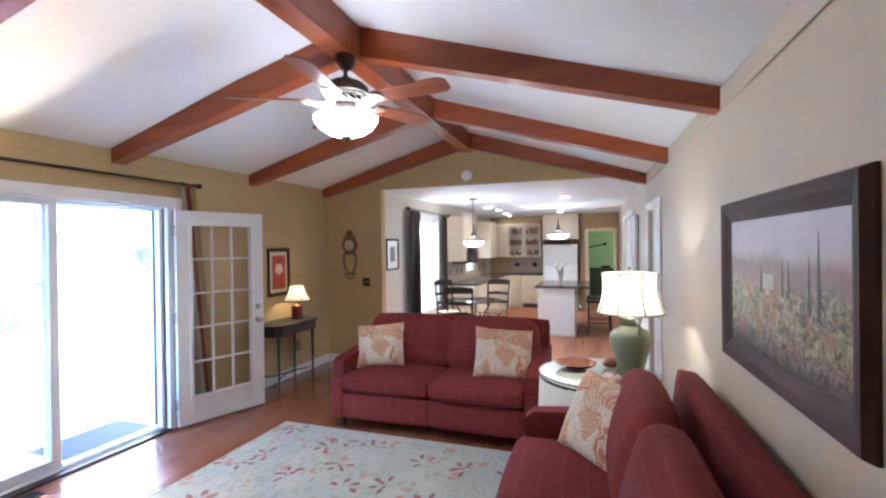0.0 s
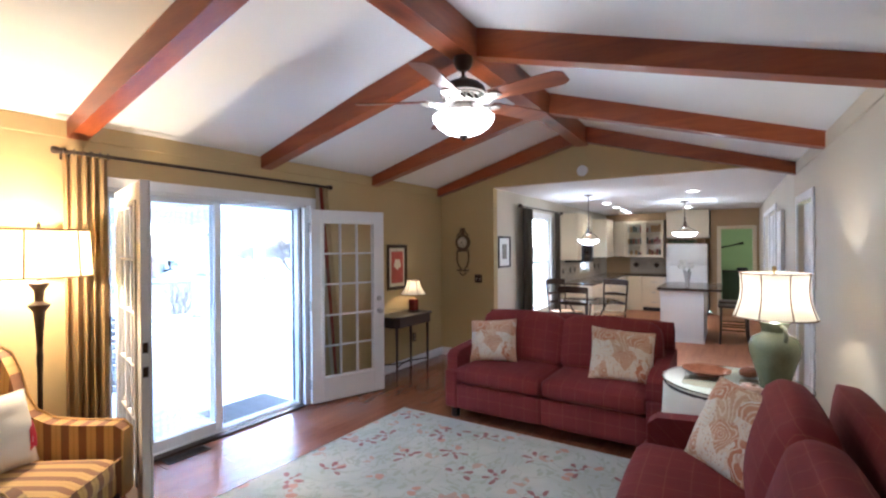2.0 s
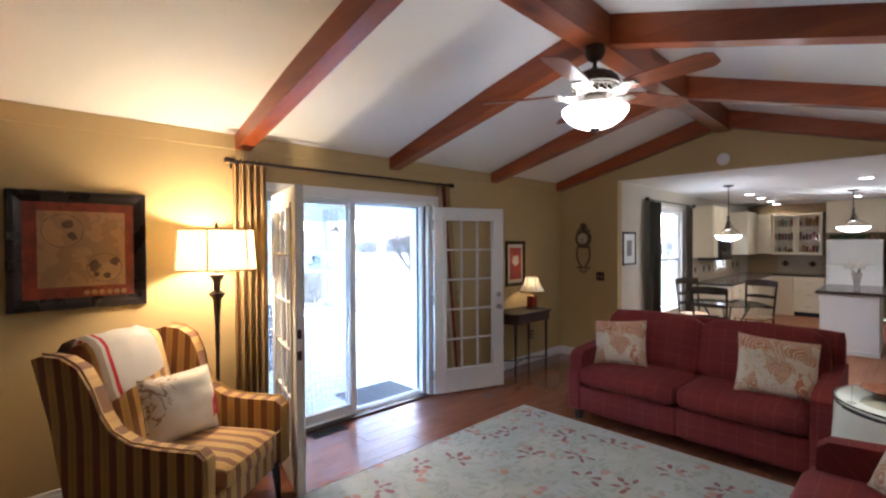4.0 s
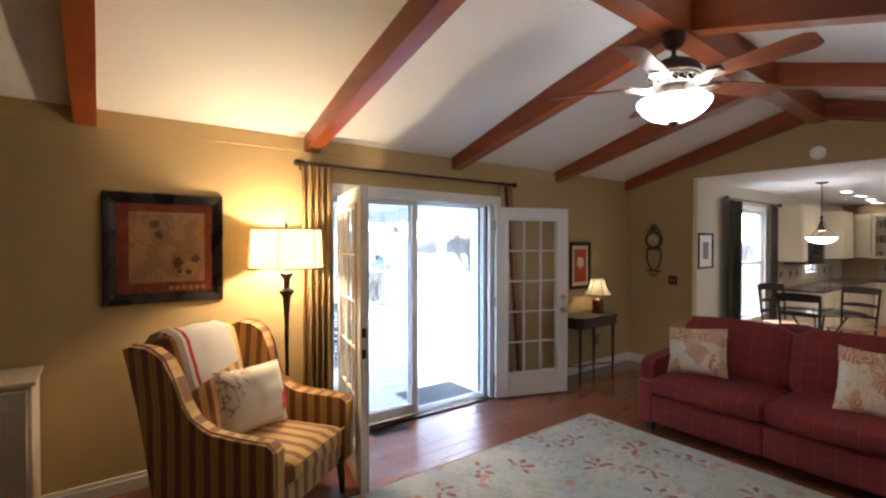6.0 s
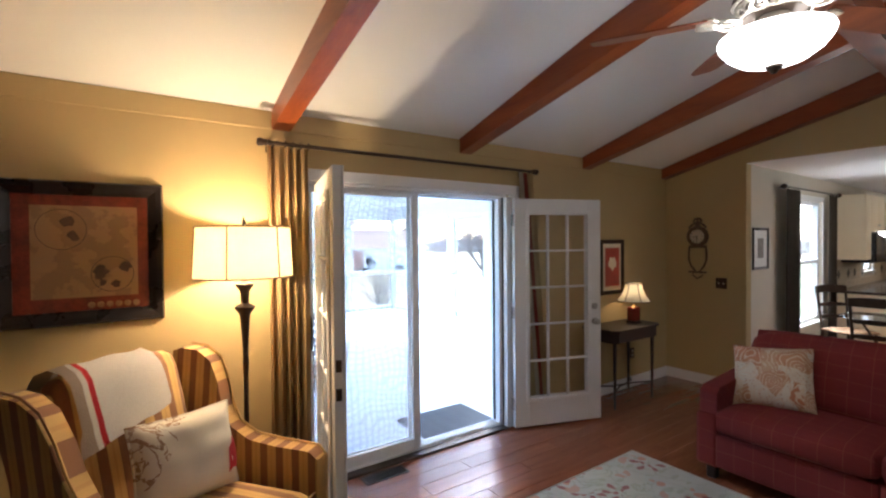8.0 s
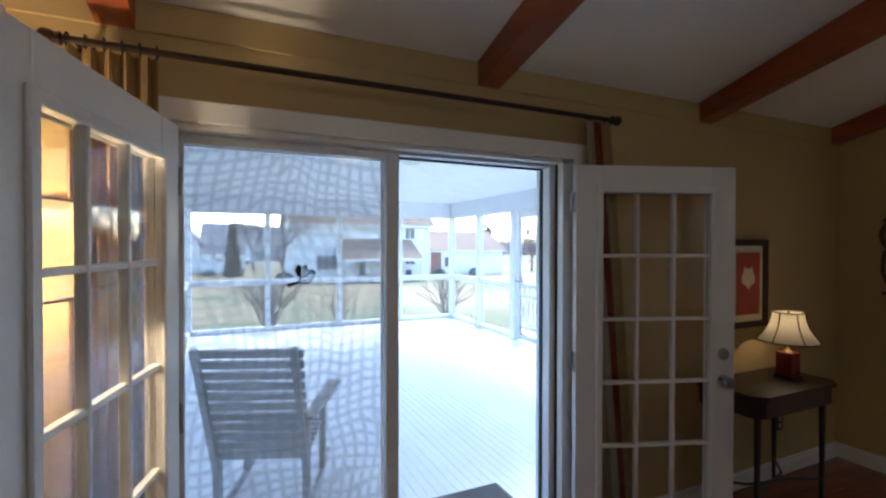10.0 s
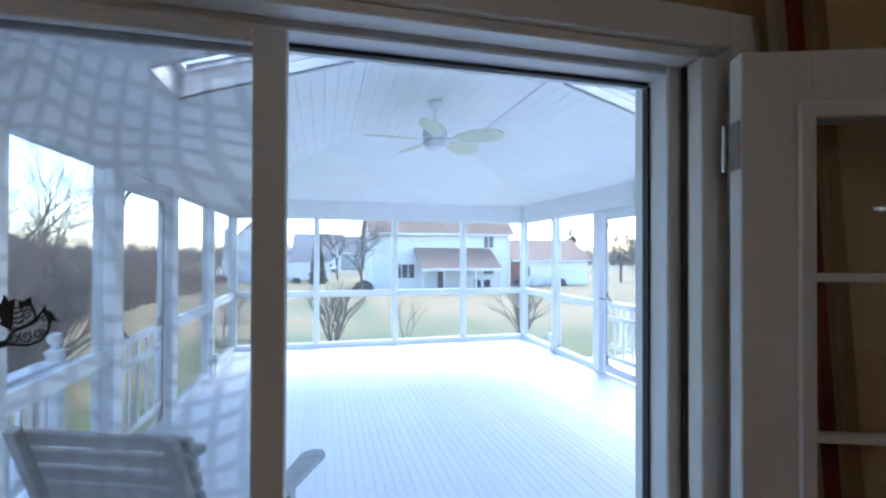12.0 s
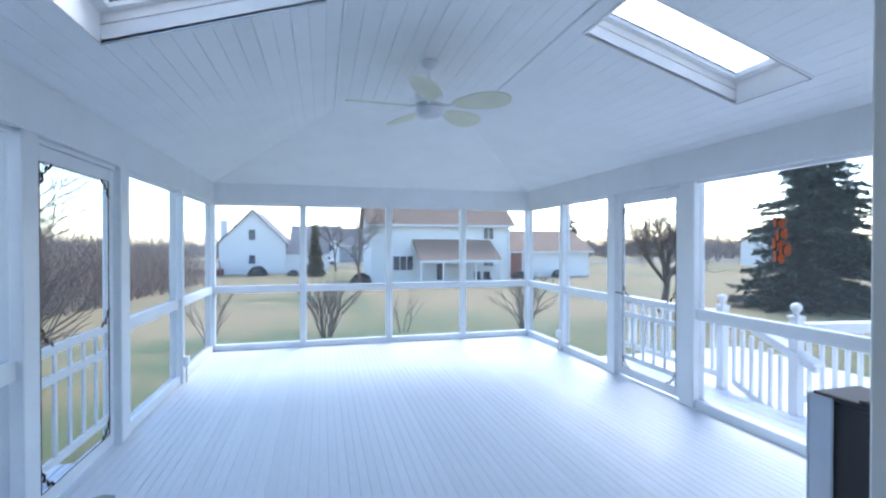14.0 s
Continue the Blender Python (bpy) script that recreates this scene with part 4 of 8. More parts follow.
for i in range(15):
    t = i / 14
    ring = []
    for k in range(n):
        a = 2 * math.pi * k / n
        if i == 0:
            r, z = 0.41, 0.731
        else:
            amp = 0.035 * t ** 0.8
            r = 0.424 + 0.03 * t + amp * (math.sin(9 * a + 0.6) * 0.6 + math.sin(14 * a + 2.0) * 0.4)
            z = 0.726 - 0.715 * t
        ring.append(b.verts.new((r * math.cos(a), r * math.sin(a), z)))
    rings.append(ring)
for p, q in zip(rings, rings[1:]):
    for k in range(n):
        b.faces.new((p[k], p[(k + 1) % n], q[(k + 1) % n], q[k]))
b.faces.new(rings[0])
part("drape", b, M_CLOTH, o, "", True)
o = thing("glass_disc", TX, TY, 0.7335, 0, "round clear glass disc lying on the table", "glass disc")
part("plate", lathe(nb(), [(0.425, 0), (0.43, 0.003), (0.43, 0.007), (0.425, 0.010), (0.001, 0.010)], 48), clear("table_glass", (0.9, 0.97, 0.93)), o).visible_shadow = False
M_SHELL = plain("shell_pink", (0.55, 0.36, 0.28), 0.3, 0, 0.35, 20, 100, 0.2)
M_TERRA = plain("copper_glaze_dish", (0.33, 0.13, 0.07), 0.25, 0.1, 0.35, 14, 90, 0.15)
o = thing("leaf_dish", 3.68, 4.36, 0.744, 20, "rust-brown glazed angular dish on the table", "dish")
b = shell(nb(), [(0.05, 0.0), (0.11, 0.015), (0.16, 0.045)], 8, thick=0.008)
part("bowl", b, M_TERRA, o)
part("base", lathe(nb(), [(0.052, 0.0), (0.052, 0.006), (0.001, 0.006)], 8), M_TERRA, o)
o = thing("conch_shell", 3.95, 4.02, 0.744, 30, "pink and white sea shell on the glass", "shell")
b = nb()
pts, rr = [], []
for i in range(40):
    a = i * 0.42
    r = 0.05 * (1 - i / 44)
    pts.append((r * math.cos(a) * 0.6 - 0.03 + i * 0.0022, r * math.sin(a), 0.032 + 0.1 * r))
    rr.append(0.006 + 0.024 * (1 - i / 40))
tube(b, pts, rr, 8)
part("whorl", b, M_SHELL, o, "", True)
o = thing("conch_shell", 3.93, 4.46, 0.744, 120, "brown ridged sea shell on the glass", "shell")
b = nb()
tube(b, pts, [q * 1.1 for q in rr], 8)
part("whorl", b, M_TERRA, o, "", True)

# wing chair
o = thing("wing_chair", 0.79, 1.38, 0, 128, "gold and brown striped wing chair beside the floor lamp", "armchair")
hw = 0.39
for s in (-1, 1):
    b = nb()
    tube(b, [(s * 0.33, -0.36, 0.24), (s * 0.34, -0.37, 0.12), (s * 0.345, -0.375, 0.0)], [0.03, 0.024, 0.017], 8)
    part("leg", b, M_DARKWOOD, o, "dark turned wooden leg", True)
    b = nb()
    tube(b, [(s * 0.31, 0.36, 0.24), (s * 0.32, 0.41, 0.0)], [0.03, 0.018], 8)
    part("leg", b, M_DARKWOOD, o, "dark turned wooden leg", True)
part("seat_base", softbox(nb(), -hw + 0.03, hw - 0.03, -0.37, 0.36, 0.20, 0.36, 0.025, 0.0), M_STRIPE_X, o, "", True)
part("seat_cushion", softbox(nb(), -hw + 0.11, hw - 0.11, -0.42, 0.26, 0.355, 0.49, 0.05, 0.02), M_STRIPE_X, o, "", True)
m = Matrix.Translation((0, 0.33, 0.42)) @ pose(0, 0, 0, -13)
part("back", softbox(nb(), -hw + 0.09, hw - 0.09, -0.08, 0.08, -0.10, 0.70, 0.06, 0.025, m), M_STRIPE_X, o, "", True)
for s in (-1, 1):
    # one side: scooped arm that sweeps up into the wing
    out = [(-0.40, 0.22), (0.36, 0.22), (0.47, 0.75), (0.53, 1.08), (0.47, 1.10), (0.36, 1.09), (0.27, 1.04), (0.21, 0.93), (0.17, 0.80), (0.11, 0.71), (0.0, 0.655), (-0.15, 0.64), (-0.36, 0.635), (-0.405, 0.60)]
    b = nb()
    x0, x1 = (s * hw - 0.045, s * hw + 0.045)
    prism(b, out, x0, x1, "x")
    bevel_all(b, 0.026, 3)
    for v in b.verts:
        if v.co.z > 0.75:
            v.co.x += s * 0.10 * (v.co.z - 0.75)
    part("wing_side", b, M_STRIPE_Y, o, "", True)
    b = nb()
    pipe = [(-0.412, 0.24), (-0.412, 0.60), (-0.37, 0.645), (-0.15, 0.652), (0.0, 0.667), (0.11, 0.722), (0.165, 0.81), (0.205, 0.94), (0.265, 1.05), (0.36, 1.102), (0.47, 1.112)]
    tube(b, [(s * (hw + 0.03 + 0.10 * max(0, z - 0.75)), y, z) for y, z in pipe], 0.006, 6)
    part("piping", b, M_STRIPE_X, o)
b = nb()
tube(b, [(-hw + 0.10, -0.423, 0.47), (hw - 0.10, -0.423, 0.47)], 0.006, 6)
part("piping", b, M_STRIPE_X, o)


def throw_material():
    k = Mat("throw_white_knit")
    v = k.coords()
    sep = k.n("SeparateXYZ")
    k.link(v, sep.inputs[0])
    x = sep.outputs[0]
    knit = k.noise(v, 160, 2)
    col = k.mix(knit, (0.66, 0.63, 0.60), (0.78, 0.76, 0.73))
    red = k.math("LESS_THAN", k.math("ABSOLUTE", k.math("SUBTRACT", x, -0.205)), 0.012)
    tan = k.math("LESS_THAN", x, -0.24)
    col = k.mix(k.math("MULTIPLY", tan, 0.9), col, (0.36, 0.28, 0.21))
    col = k.mix(red, col, (0.55, 0.03, 0.04))
    k.colour(col)
    k.set(Roughness=0.95)
    k.bump(knit, 0.7, 0.004)
    return k.m


o = thing("throw_blanket", 0.79, 1.38, 0, 128, "white knitted throw with a red stripe over the chair back", "blanket")
b = nb()
path = [(0.275, 0.80), (0.295, 0.86), (0.31, 0.91), (0.34, 1.0), (0.37, 1.09), (0.41, 1.135), (0.47, 1.155), (0.53, 1.13), (0.57, 1.07), (0.585, 0.98)]
cols = 18
g = {}
for i, (py, pz) in enumerate(path):
    for j in range(cols + 1):
        xx = -0.31 + 0.42 * j / cols
        nz = 0.012 * noise.noise(Vector((xx * 9, i * 0.7, 1)))
        sk = -0.10 * (j / cols) * (1 if i < 4 else 0) * (4 - i) / 4
        g[i, j] = b.verts.new((xx + 0.03 * math.sin(i * 0.5), py + nz - 0.022, pz + nz - sk + 0.004))
for i in range(len(path) - 1):
    for j in range(cols):
        b.faces.new((g[i, j], g[i + 1, j], g[i + 1, j + 1], g[i, j + 1]))
bmesh.ops.solidify(b, geom=b.faces[:], thickness=0.014)
part("knit", b, throw_material(), o, "", True)


def bird_pillow_material():
    k = Mat("pillow_linen_twig_print")
    v = k.coords()
    weave = k.noise(v, 300, 2)
    col = k.mix(weave, (0.60, 0.54, 0.44), (0.70, 0.64, 0.53))
    sep = k.n("SeparateXYZ")
    k.link(v, sep.inputs[0])
    tw = k.math("LESS_THAN", k.math("ABSOLUTE", k.math("SUBTRACT", k.noise(v, 9, 3, 0.5, 1.5), 0.5)), 0.028)
    zone = k.math("LESS_THAN", k.math("ADD", sep.outputs[0], k.math("MULTIPLY", sep.outputs[1], -0.8)), -0.14)
    col = k.mix(k.math("MULTIPLY", k.math("MULTIPLY", tw, zone), 0.8), col, (0.25, 0.12, 0.06))
    k.colour(col)
    k.set(Roughness=0.9)
    k.bump(weave, 0.3, 0.001)
    return k.m


M_LINEN = bird_pillow_material()
cm = pose(0.721, 1.352, 0.704, 74.8, 2.0, 114.4)
o = throw_pillow("lumbar_pillow", 0, 0, 0, Matrix.Identity(4), 0.47, 0.39, 0.17, M_LINEN, "cream oblong pillow printed with twigs and a red bird", 5)
o.matrix_basis = cm
M_RED = plain("print_red", (0.42, 0.02, 0.03), 0.9)
b = nb()
prism(b, [(0.15, -0.13), (0.175, -0.115), (0.205, -0.12), (0.218, -0.06), (0.205, 0.005), (0.19, 0.03), (0.182, 0.0), (0.16, -0.02), (0.155, -0.07)], 0.0, 0.0, "z")
bmesh.ops.subdivide_edges(b, edges=b.edges, cuts=1)
for v in b.verts:
    u, w = v.co.x / 0.235, v.co.y / 0.195
    v.co.z = 0.085 * max(0, (1 - abs(u) ** 3) * (1 - abs(w) ** 3)) ** 0.5 + 0.006
bmesh.ops.remove_doubles(b, verts=b.verts, dist=0.0001)
part("bird_print", b, M_RED, o, "red printed bird")

# curtains
M_CURT = plain("curtain_gold_stripe", (0.46, 0.31, 0.14), 0.7, 0, 0.14, 5, 200, 0.2, 0.001, (1, 7, 0.15))
M_CURTR = plain("curtain_lining_cream", (0.60, 0.52, 0.38), 0.8, 0, 0.08, 5, 200, 0.2)
M_CREDS = plain("curtain_red_band", (0.28, 0.045, 0.025), 0.75, 0, 0.15, 6, 200, 0.2)


def drape(y0, y1, z0, z1, x, folds, depth, material, o, name="panel", slant=0.0, label=""):
    b = nb()
    n, mrows = folds * 10, 16
    g = {}
    for i in range(mrows + 1):
        t = i / mrows
        for j in range(n + 1):
            u = j / n
            a = u * folds * 2 * math.pi
            d = depth * (0.55 + 0.45 * t)
            g[i, j] = b.verts.new((x + d * (math.sin(a) + 0.3 * math.sin(2.3 * a + t * 2)), y0 + (y1 - y0) * u + slant * t + 0.006 * math.sin(3 * t + a), z1 + (z0 - z1) * t))
    for i in range(mrows):
        for j in range(n):
            b.faces.new((g[i, j], g[i + 1, j], g[i + 1, j + 1], g[i, j + 1]))
    bmesh.ops.solidify(b, geom=b.faces[:], thickness=0.003)
    return part(name, b, material, o, label, True)


o = thing("curtain", 0, 0, 0, 0, "floor-length gold striped curtain drawn aside", "curtain", "patio curtains")
drape(1.88, 2.14, 0.02, 2.285, 0.115, 5, 0.038, M_CURT, o)
for i in range(6):
    b = nb()
    tube(b, [(0.13 + 0.022 * math.cos(a), 1.89 + i * 0.05, 2.30 + 0.022 * math.sin(a)) for a in [k * math.pi / 6 for k in range(13)]], 0.003, 5, False)
    part("ring", b, M_BRONZE, o)
o = thing("curtain", 0, 0, 0, 0, "cream, red and gold striped curtain behind the open door", "curtain", "patio curtains")
drape(4.04, 4.09, 0.02, 2.285, 0.115, 1, 0.02, M_CURTR, o, "panel", 0.22)
drape(4.09, 4.14, 0.02, 2.285, 0.115, 1, 0.02, M_CREDS, o, "band", 0.22, "dark red band")
drape(4.14, 4.21, 0.02, 2.285, 0.115, 1, 0.02, M_CURT, o, "panel", 0.22)
o = thing("curtain_rod", 0, 0, 0, 0, "dark bronze curtain rod above the patio door", "curtain rod")
part("rod", tube(nb(), [(0.13, 1.88, 2.30), (0.13, 4.20, 2.30)], 0.0125, 12), M_BRONZE, o)
for y, s in ((1.88, -1), (4.20, 1)):
    b = lathe(nb(), [(0.014, 0), (0.022, 0.006), (0.018, 0.02), (0.024, 0.03), (0.026, 0.05), (0.02, 0.06), (0.001, 0.064)], 14)
    b.transform(Matrix.Translation((0.13, y, 2.30)) @ pose(0, 0, 0, -90 * s))
    part("finial", b, M_BRONZE, o, "", True)
for y in (1.92, 4.16):
    b = nb()
    box(b, 0.002, 0.01, y - 0.02, y + 0.02, 2.26, 2.34, 0.002)
    tube(b, [(0.01, y, 2.29), (0.08, y, 2.275), (0.13, y, 2.287)], 0.007)
    part("bracket", b, M_BRONZE, o)


# pictures
def frame_x(o, x, y0, y1, z0, z1, fw, depth, material, face=1, steps=3):
    """A mitred moulding on a wall across x; face +1 looks to +x."""
    prof = [(0, 0.3), (0.12, 1.0), (0.5, 0.85), (0.8, 0.55), (1.0, 0.4), (1.0, 0.0), (0, 0)]
    b = nb()
    rings = []
    for cy, cz, dy, dz in ((y0, z0, 1, 1), (y1, z0, -1, 1), (y1, z1, -1, -1), (y0, z1, 1, -1)):
        rings.append([b.verts.new((x + face * depth * d, cy + dy * fw * w, cz + dz * fw * w)) for w, d in prof])
    for i in range(4):
        p, q = rings[i], rings[(i + 1) % 4]
        for k in range(len(prof)):
            b.faces.new((p[k], p[(k + 1) % len(prof)], q[(k + 1) % len(prof)], q[k]))
    return part("frame", b, material, o)


M_FRAMEBLK = plain("frame_black_lacquer", (0.018, 0.013, 0.012), 0.28, 0, 0.3, 6, 60, 0.05)
M_FRAMEBRN = plain("frame_brown_leather", (0.05, 0.022, 0.016), 0.62, 0, 0.3, 5, 60, 0.1)


def map_print():
    k = Mat("old_map_print")
    v = k.coords()
    land = k.ramp(k.noise(v, 7.0, 5, 0.6), 0.49, 0.53)
    col = k.mix(k.noise(v, 3), (0.36, 0.20, 0.085), (0.44, 0.26, 0.12))
    col = k.mix(k.math("MULTIPLY", land, 0.45), col, (0.20, 0.11, 0.06))
    k.colour(col)
    k.set(Roughness=0.5)
    return k.m


M_MAP = map_print()
M_MAPRED = plain("print_border_red", (0.20, 0.035, 0.018), 0.5, 0, 0.55, 9, 60, 0.0)
M_MAPDARK = plain("print_land_dark", (0.10, 0.055, 0.035), 0.5, 0, 0.4, 12, 60, 0.0)
o = thing("map_picture", 0, 0, 0, 0, "old world map print in a wide black frame", "picture")
frame_x(o, 0.001, 0.60, 1.325, 1.25, 2.01, 0.075, 0.035, M_FRAMEBLK)
part("border", bx(0.003, 0.010, 0.66, 1.265, 1.31, 1.95), M_MAPRED, o, "red printed border")
part("sheet", bx(0.010, 0.012, 0.745, 1.20, 1.395, 1.88), M_MAP, o, "tan printed map")
for (cy, cz, r) in ((0.87, 1.755, 0.105), (1.085, 1.515, 0.095)):
    b = nb()
    tube(b, [(0.0125, cy + r * math.cos(a), cz + r * math.sin(a)) for a in [2 * math.pi * k / 36 for k in range(37)]], 0.0022, 4, False)
    part("globe_ring", b, M_MAPDARK, o, "printed globe outline")
rnd = random.Random(4)
for (cy, cz, r) in ((0.90, 1.80, 0.035), (0.92, 1.72, 0.028), (1.03, 1.53, 0.04), (1.14, 1.55, 0.03), (1.10, 1.46, 0.025), (1.04, 1.47, 0.02)):
    pts = []
    for i in range(12):
        a = 2 * math.pi * i / 12
        q = r * rnd.uniform(0.6, 1.15)
        pts.append((cy + q * math.cos(a), cz + q * math.sin(a)))
    b = nb()
    prism(b, pts, 0.0121, 0.0128, "x")
    part("continent", b, M_MAPDARK, o, "printed land")
for i in range(6):
    b = lathe(nb(), [(0.017, 0), (0.017, 0.001), (0.001, 0.001)], 14)
    b.transform(Matrix.Translation((0.0105, 0.99 + 0.04 * i, 1.352)) @ pose(0, 0, 0, 0, 90))
    part("medallion", b, M_MAP, o, "small printed roundel")


def vineyard():
    k = Mat("vineyard_painting")
    v = k.coords()
    sep = k.n("SeparateXYZ")
    k.link(v, sep.inputs[0])
    z = k.math("ADD", sep.outputs[2], k.math("MULTIPLY", k.math("SUBTRACT", k.noise(v, 5, 4), 0.5), 0.13))
    dab = k.n("TexVoronoi", Scale=42.0)
    k.link(v, dab.inputs["Vector"])
    sc = k.n("SeparateColor")
    k.link(dab.outputs["Color"], sc.inputs[0])
    sky = k.mix(k.noise(v, 4), (0.40, 0.33, 0.35), (0.50, 0.43, 0.42))
    hills = k.mix(k.noise(v, 9, 4), (0.20, 0.13, 0.13), (0.33, 0.24, 0.21))
    stroke = k.noise(v, 26, 6, 0.75, 0.8)
    vine = k.mix(k.ramp(stroke, 0.40, 0.62), (0.05, 0.055, 0.035), (0.50, 0.42, 0.25))
    vine = k.mix(k.math("MULTIPLY", k.ramp(k.noise(v, 7, 4, 0.6), 0.54, 0.64), 0.7), vine, (0.36, 0.15, 0.06))
    low = k.mix(k.ramp(stroke, 0.42, 0.66), (0.04, 0.03, 0.035), (0.20, 0.14, 0.12))
    col = k.mix(k.ramp(z, 1.60, 1.66), hills, sky)
    col = k.mix(k.ramp(z, 1.56, 1.49), col, vine)
    col = k.mix(k.ramp(z, 1.33, 1.24), col, low)
    k.colour(col)
    k.set(Roughness=0.45)
    k.bump(stroke, 0.4, 0.002)
    return k.m


o = thing("landscape_painting", 0, 0, 0, 0, "framed painting of a vineyard with cypress trees", "painting")
o.matrix_basis = EAST @ Matrix.Translation((0, 0.302, 0.10)) @ Matrix.Diagonal((1, 0.905, 0.93, 1))
frame_x(o, W - 0.001, 2.02, 3.39, 1.10, 1.90, 0.105, 0.04, M_FRAMEBRN, -1)
part("canvas", bx(W - 0.016, W - 0.006, 2.11, 3.30, 1.19, 1.81), vineyard(), o, "vineyard under a hazy pink sky")
M_CYP = plain("paint_cypress", (0.10, 0.075, 0.08), 0.5, 0, 0.3, 20)
for (y, h, wd, z0) in ((2.33, 0.30, 0.012, 1.43), (2.40, 0.20, 0.010, 1.44), (2.57, 0.14, 0.009, 1.48), (2.63, 0.15, 0.009, 1.48), (2.86, 0.12, 0.009, 1.48)):
    b = nb()
    prism(b, [(y - wd, z0), (y + wd, z0), (y + wd * 0.8, z0 + h * 0.5), (y, z0 + h), (y - wd * 0.8, z0 + h * 0.5)], W - 0.0172, W - 0.0162, "x")
    part("cypress", b, M_CYP, o, "painted cypress")
M_HOUSEP = plain("paint_farmhouse", (0.40, 0.36, 0.34), 0.5, 0, 0.2, 20)
part("farmhouse", bx(W - 0.0172, W - 0.0162, 2.72, 2.84, 1.50, 1.56), M_HOUSEP, o, "painted pale farmhouse")

o = thing("red_print", 0, 0, 0, 0, "small red print in a bronze frame above the console", "picture")
frame_x(o, 0.001, 5.34, 5.745, 1.08, 1.68, 0.045, 0.028, M_BRONZE)
part("mount", bx(0.003, 0.010, 5.38, 5.71, 1.12, 1.64), M_CURTR, o, "cream mount")
part("sheet", bx(0.010, 0.012, 5.42, 5.67, 1.17, 1.59), plain("print_red_field", (0.36, 0.05, 0.03), 0.5, 0, 0.2, 8), o, "red printed sheet")
b = lathe(nb(), [(0.07, 0), (0.07, 0.001), (0.001, 0.001)], 12, flute=0.2, lobes=5)
b.transform(Matrix.Translation((0.0125, 5.545, 1.42)) @ pose(0, 0, 0, 0, 90))
part("flower", b, M_CURTR, o, "cream printed flower")

# console table
o = thing("console_table", 0, 0, 0, 0, "dark narrow console table with slender legs", "table")
part("top", bevel_all(prism(nb(), [(0.022, 5.02), (0.36, 5.02), (0.42, 5.09), (0.42, 5.76), (0.36, 5.83), (0.022, 5.83)], 0.768, 0.79, "z"), 0.004), M_DARKWOOD, o)
part("apron", prism(nb(), [(0.03, 5.04), (0.35, 5.04), (0.40, 5.10), (0.40, 5.75), (0.35, 5.81), (0.03, 5.81)], 0.66, 0.767, "z"), M_DARKWOOD, o)
for (x, y) in ((0.35, 5.10), (0.35, 5.75), (0.05, 5.07), (0.05, 5.78)):
    b = nb()
    tube(b, [(x, y, 0.66), (x, y, 0.2), (x, y, 0)], [0.02, 0.014, 0.011], 4)
    part("leg", b, M_DARKWOOD, o)
b = nb()
tube(b, [(0.05, 5.07, 0.17), (0.20, 5.25, 0.17), (0.24, 5.42, 0.17), (0.20, 5.60, 0.17), (0.05, 5.78, 0.17)], 0.008, 6)
tube(b, [(0.35, 5.10, 0.17), (0.26, 5.30, 0.17), (0.24, 5.42, 0.17), (0.26, 5.54, 0.17), (0.35, 5.75, 0.17)], 0.008, 6)
part("stretcher", b, M_DARKWOOD, o, "", True)

# wall clock
M_DIAL = plain("clock_dial", (0.62, 0.52, 0.34), 0.5, 0, 0.15, 12)
M_PATINA = plain("clock_bronze", (0.14, 0.095, 0.05), 0.5, 0.5, 0.4, 20, 100, 0.3)
o = thing("wall_clock", 0.385, G - 0.002, 1.56, 0, "ornate bronze wall clock with a lyre-shaped drop", "clock")


def ydisc(prof, z, n=28):
    g = lathe(nb(), prof, n)
    g.transform(Matrix.Translation((0, 0, z)) @ pose(0, 0, 0, 90))
    return g


part("case", ydisc([(0.12, 0), (0.125, 0.02), (0.115, 0.035), (0.095, 0.04), (0.085, 0.03), (0.001, 0.03)], 0.15), M_PATINA, o, "", True)
part("dial", ydisc([(0.08, 0.031), (0.078, 0.033), (0.001, 0.033)], 0.15), M_DIAL, o, "cream dial")
for i in range(12):
    a = i * math.pi / 6
    part("hour_mark", bx(-0.003, 0.003, -0.035, -0.0335, 0.055, 0.072, m=Matrix.Translation((0, 0, 0.15)) @ pose(0, 0, 0, 0, math.degrees(a))), M_BLACK, o, "black mark")
for L, a in ((0.04, 250), (0.06, 175)):
    part("hand", bx(-0.003, 0.003, -0.037, -0.0355, -0.008, L, m=Matrix.Translation((0, 0, 0.15)) @ pose(0, 0, 0, 0, a)), M_BLACK, o, "black hand")
b = nb()
for s in (-1, 1):
    tube(b, [(s * 0.02, -0.015, 0.36), (s * 0.045, -0.015, 0.33), (s * 0.03, -0.015, 0.305), (s * 0.07, -0.015, 0.28), (s * 0.10, -0.015, 0.25)], 0.012, 8)
tube(b, [(0, -0.015, 0.27), (0, -0.015, 0.37)], [0.03, 0.008], 8)
part("crest", b, M_PATINA, o, "", True)
b = nb()
for s in (-1, 1):
    tube(b, [(s * 0.09, -0.015, 0.04), (s * 0.10, -0.015, -0.04), (s * 0.10, -0.015, -0.12), (s * 0.07, -0.015, -0.20), (s * 0.03, -0.015, -0.245), (s * 0.05, -0.015, -0.28)], 0.012, 8)
tube(b, [(-0.10, -0.015, -0.265), (0.10, -0.015, -0.265)], 0.012, 8)
tube(b, [(-0.09, -0.015, 0.03), (0.09, -0.015, 0.03)], 0.016, 8)
tube(b, [(-0.06, -0.015, -0.30), (0, -0.015, -0.34), (0.06, -0.015, -0.30)], 0.010, 8)
part("lyre_drop", b, M_PATINA, o, "", True)

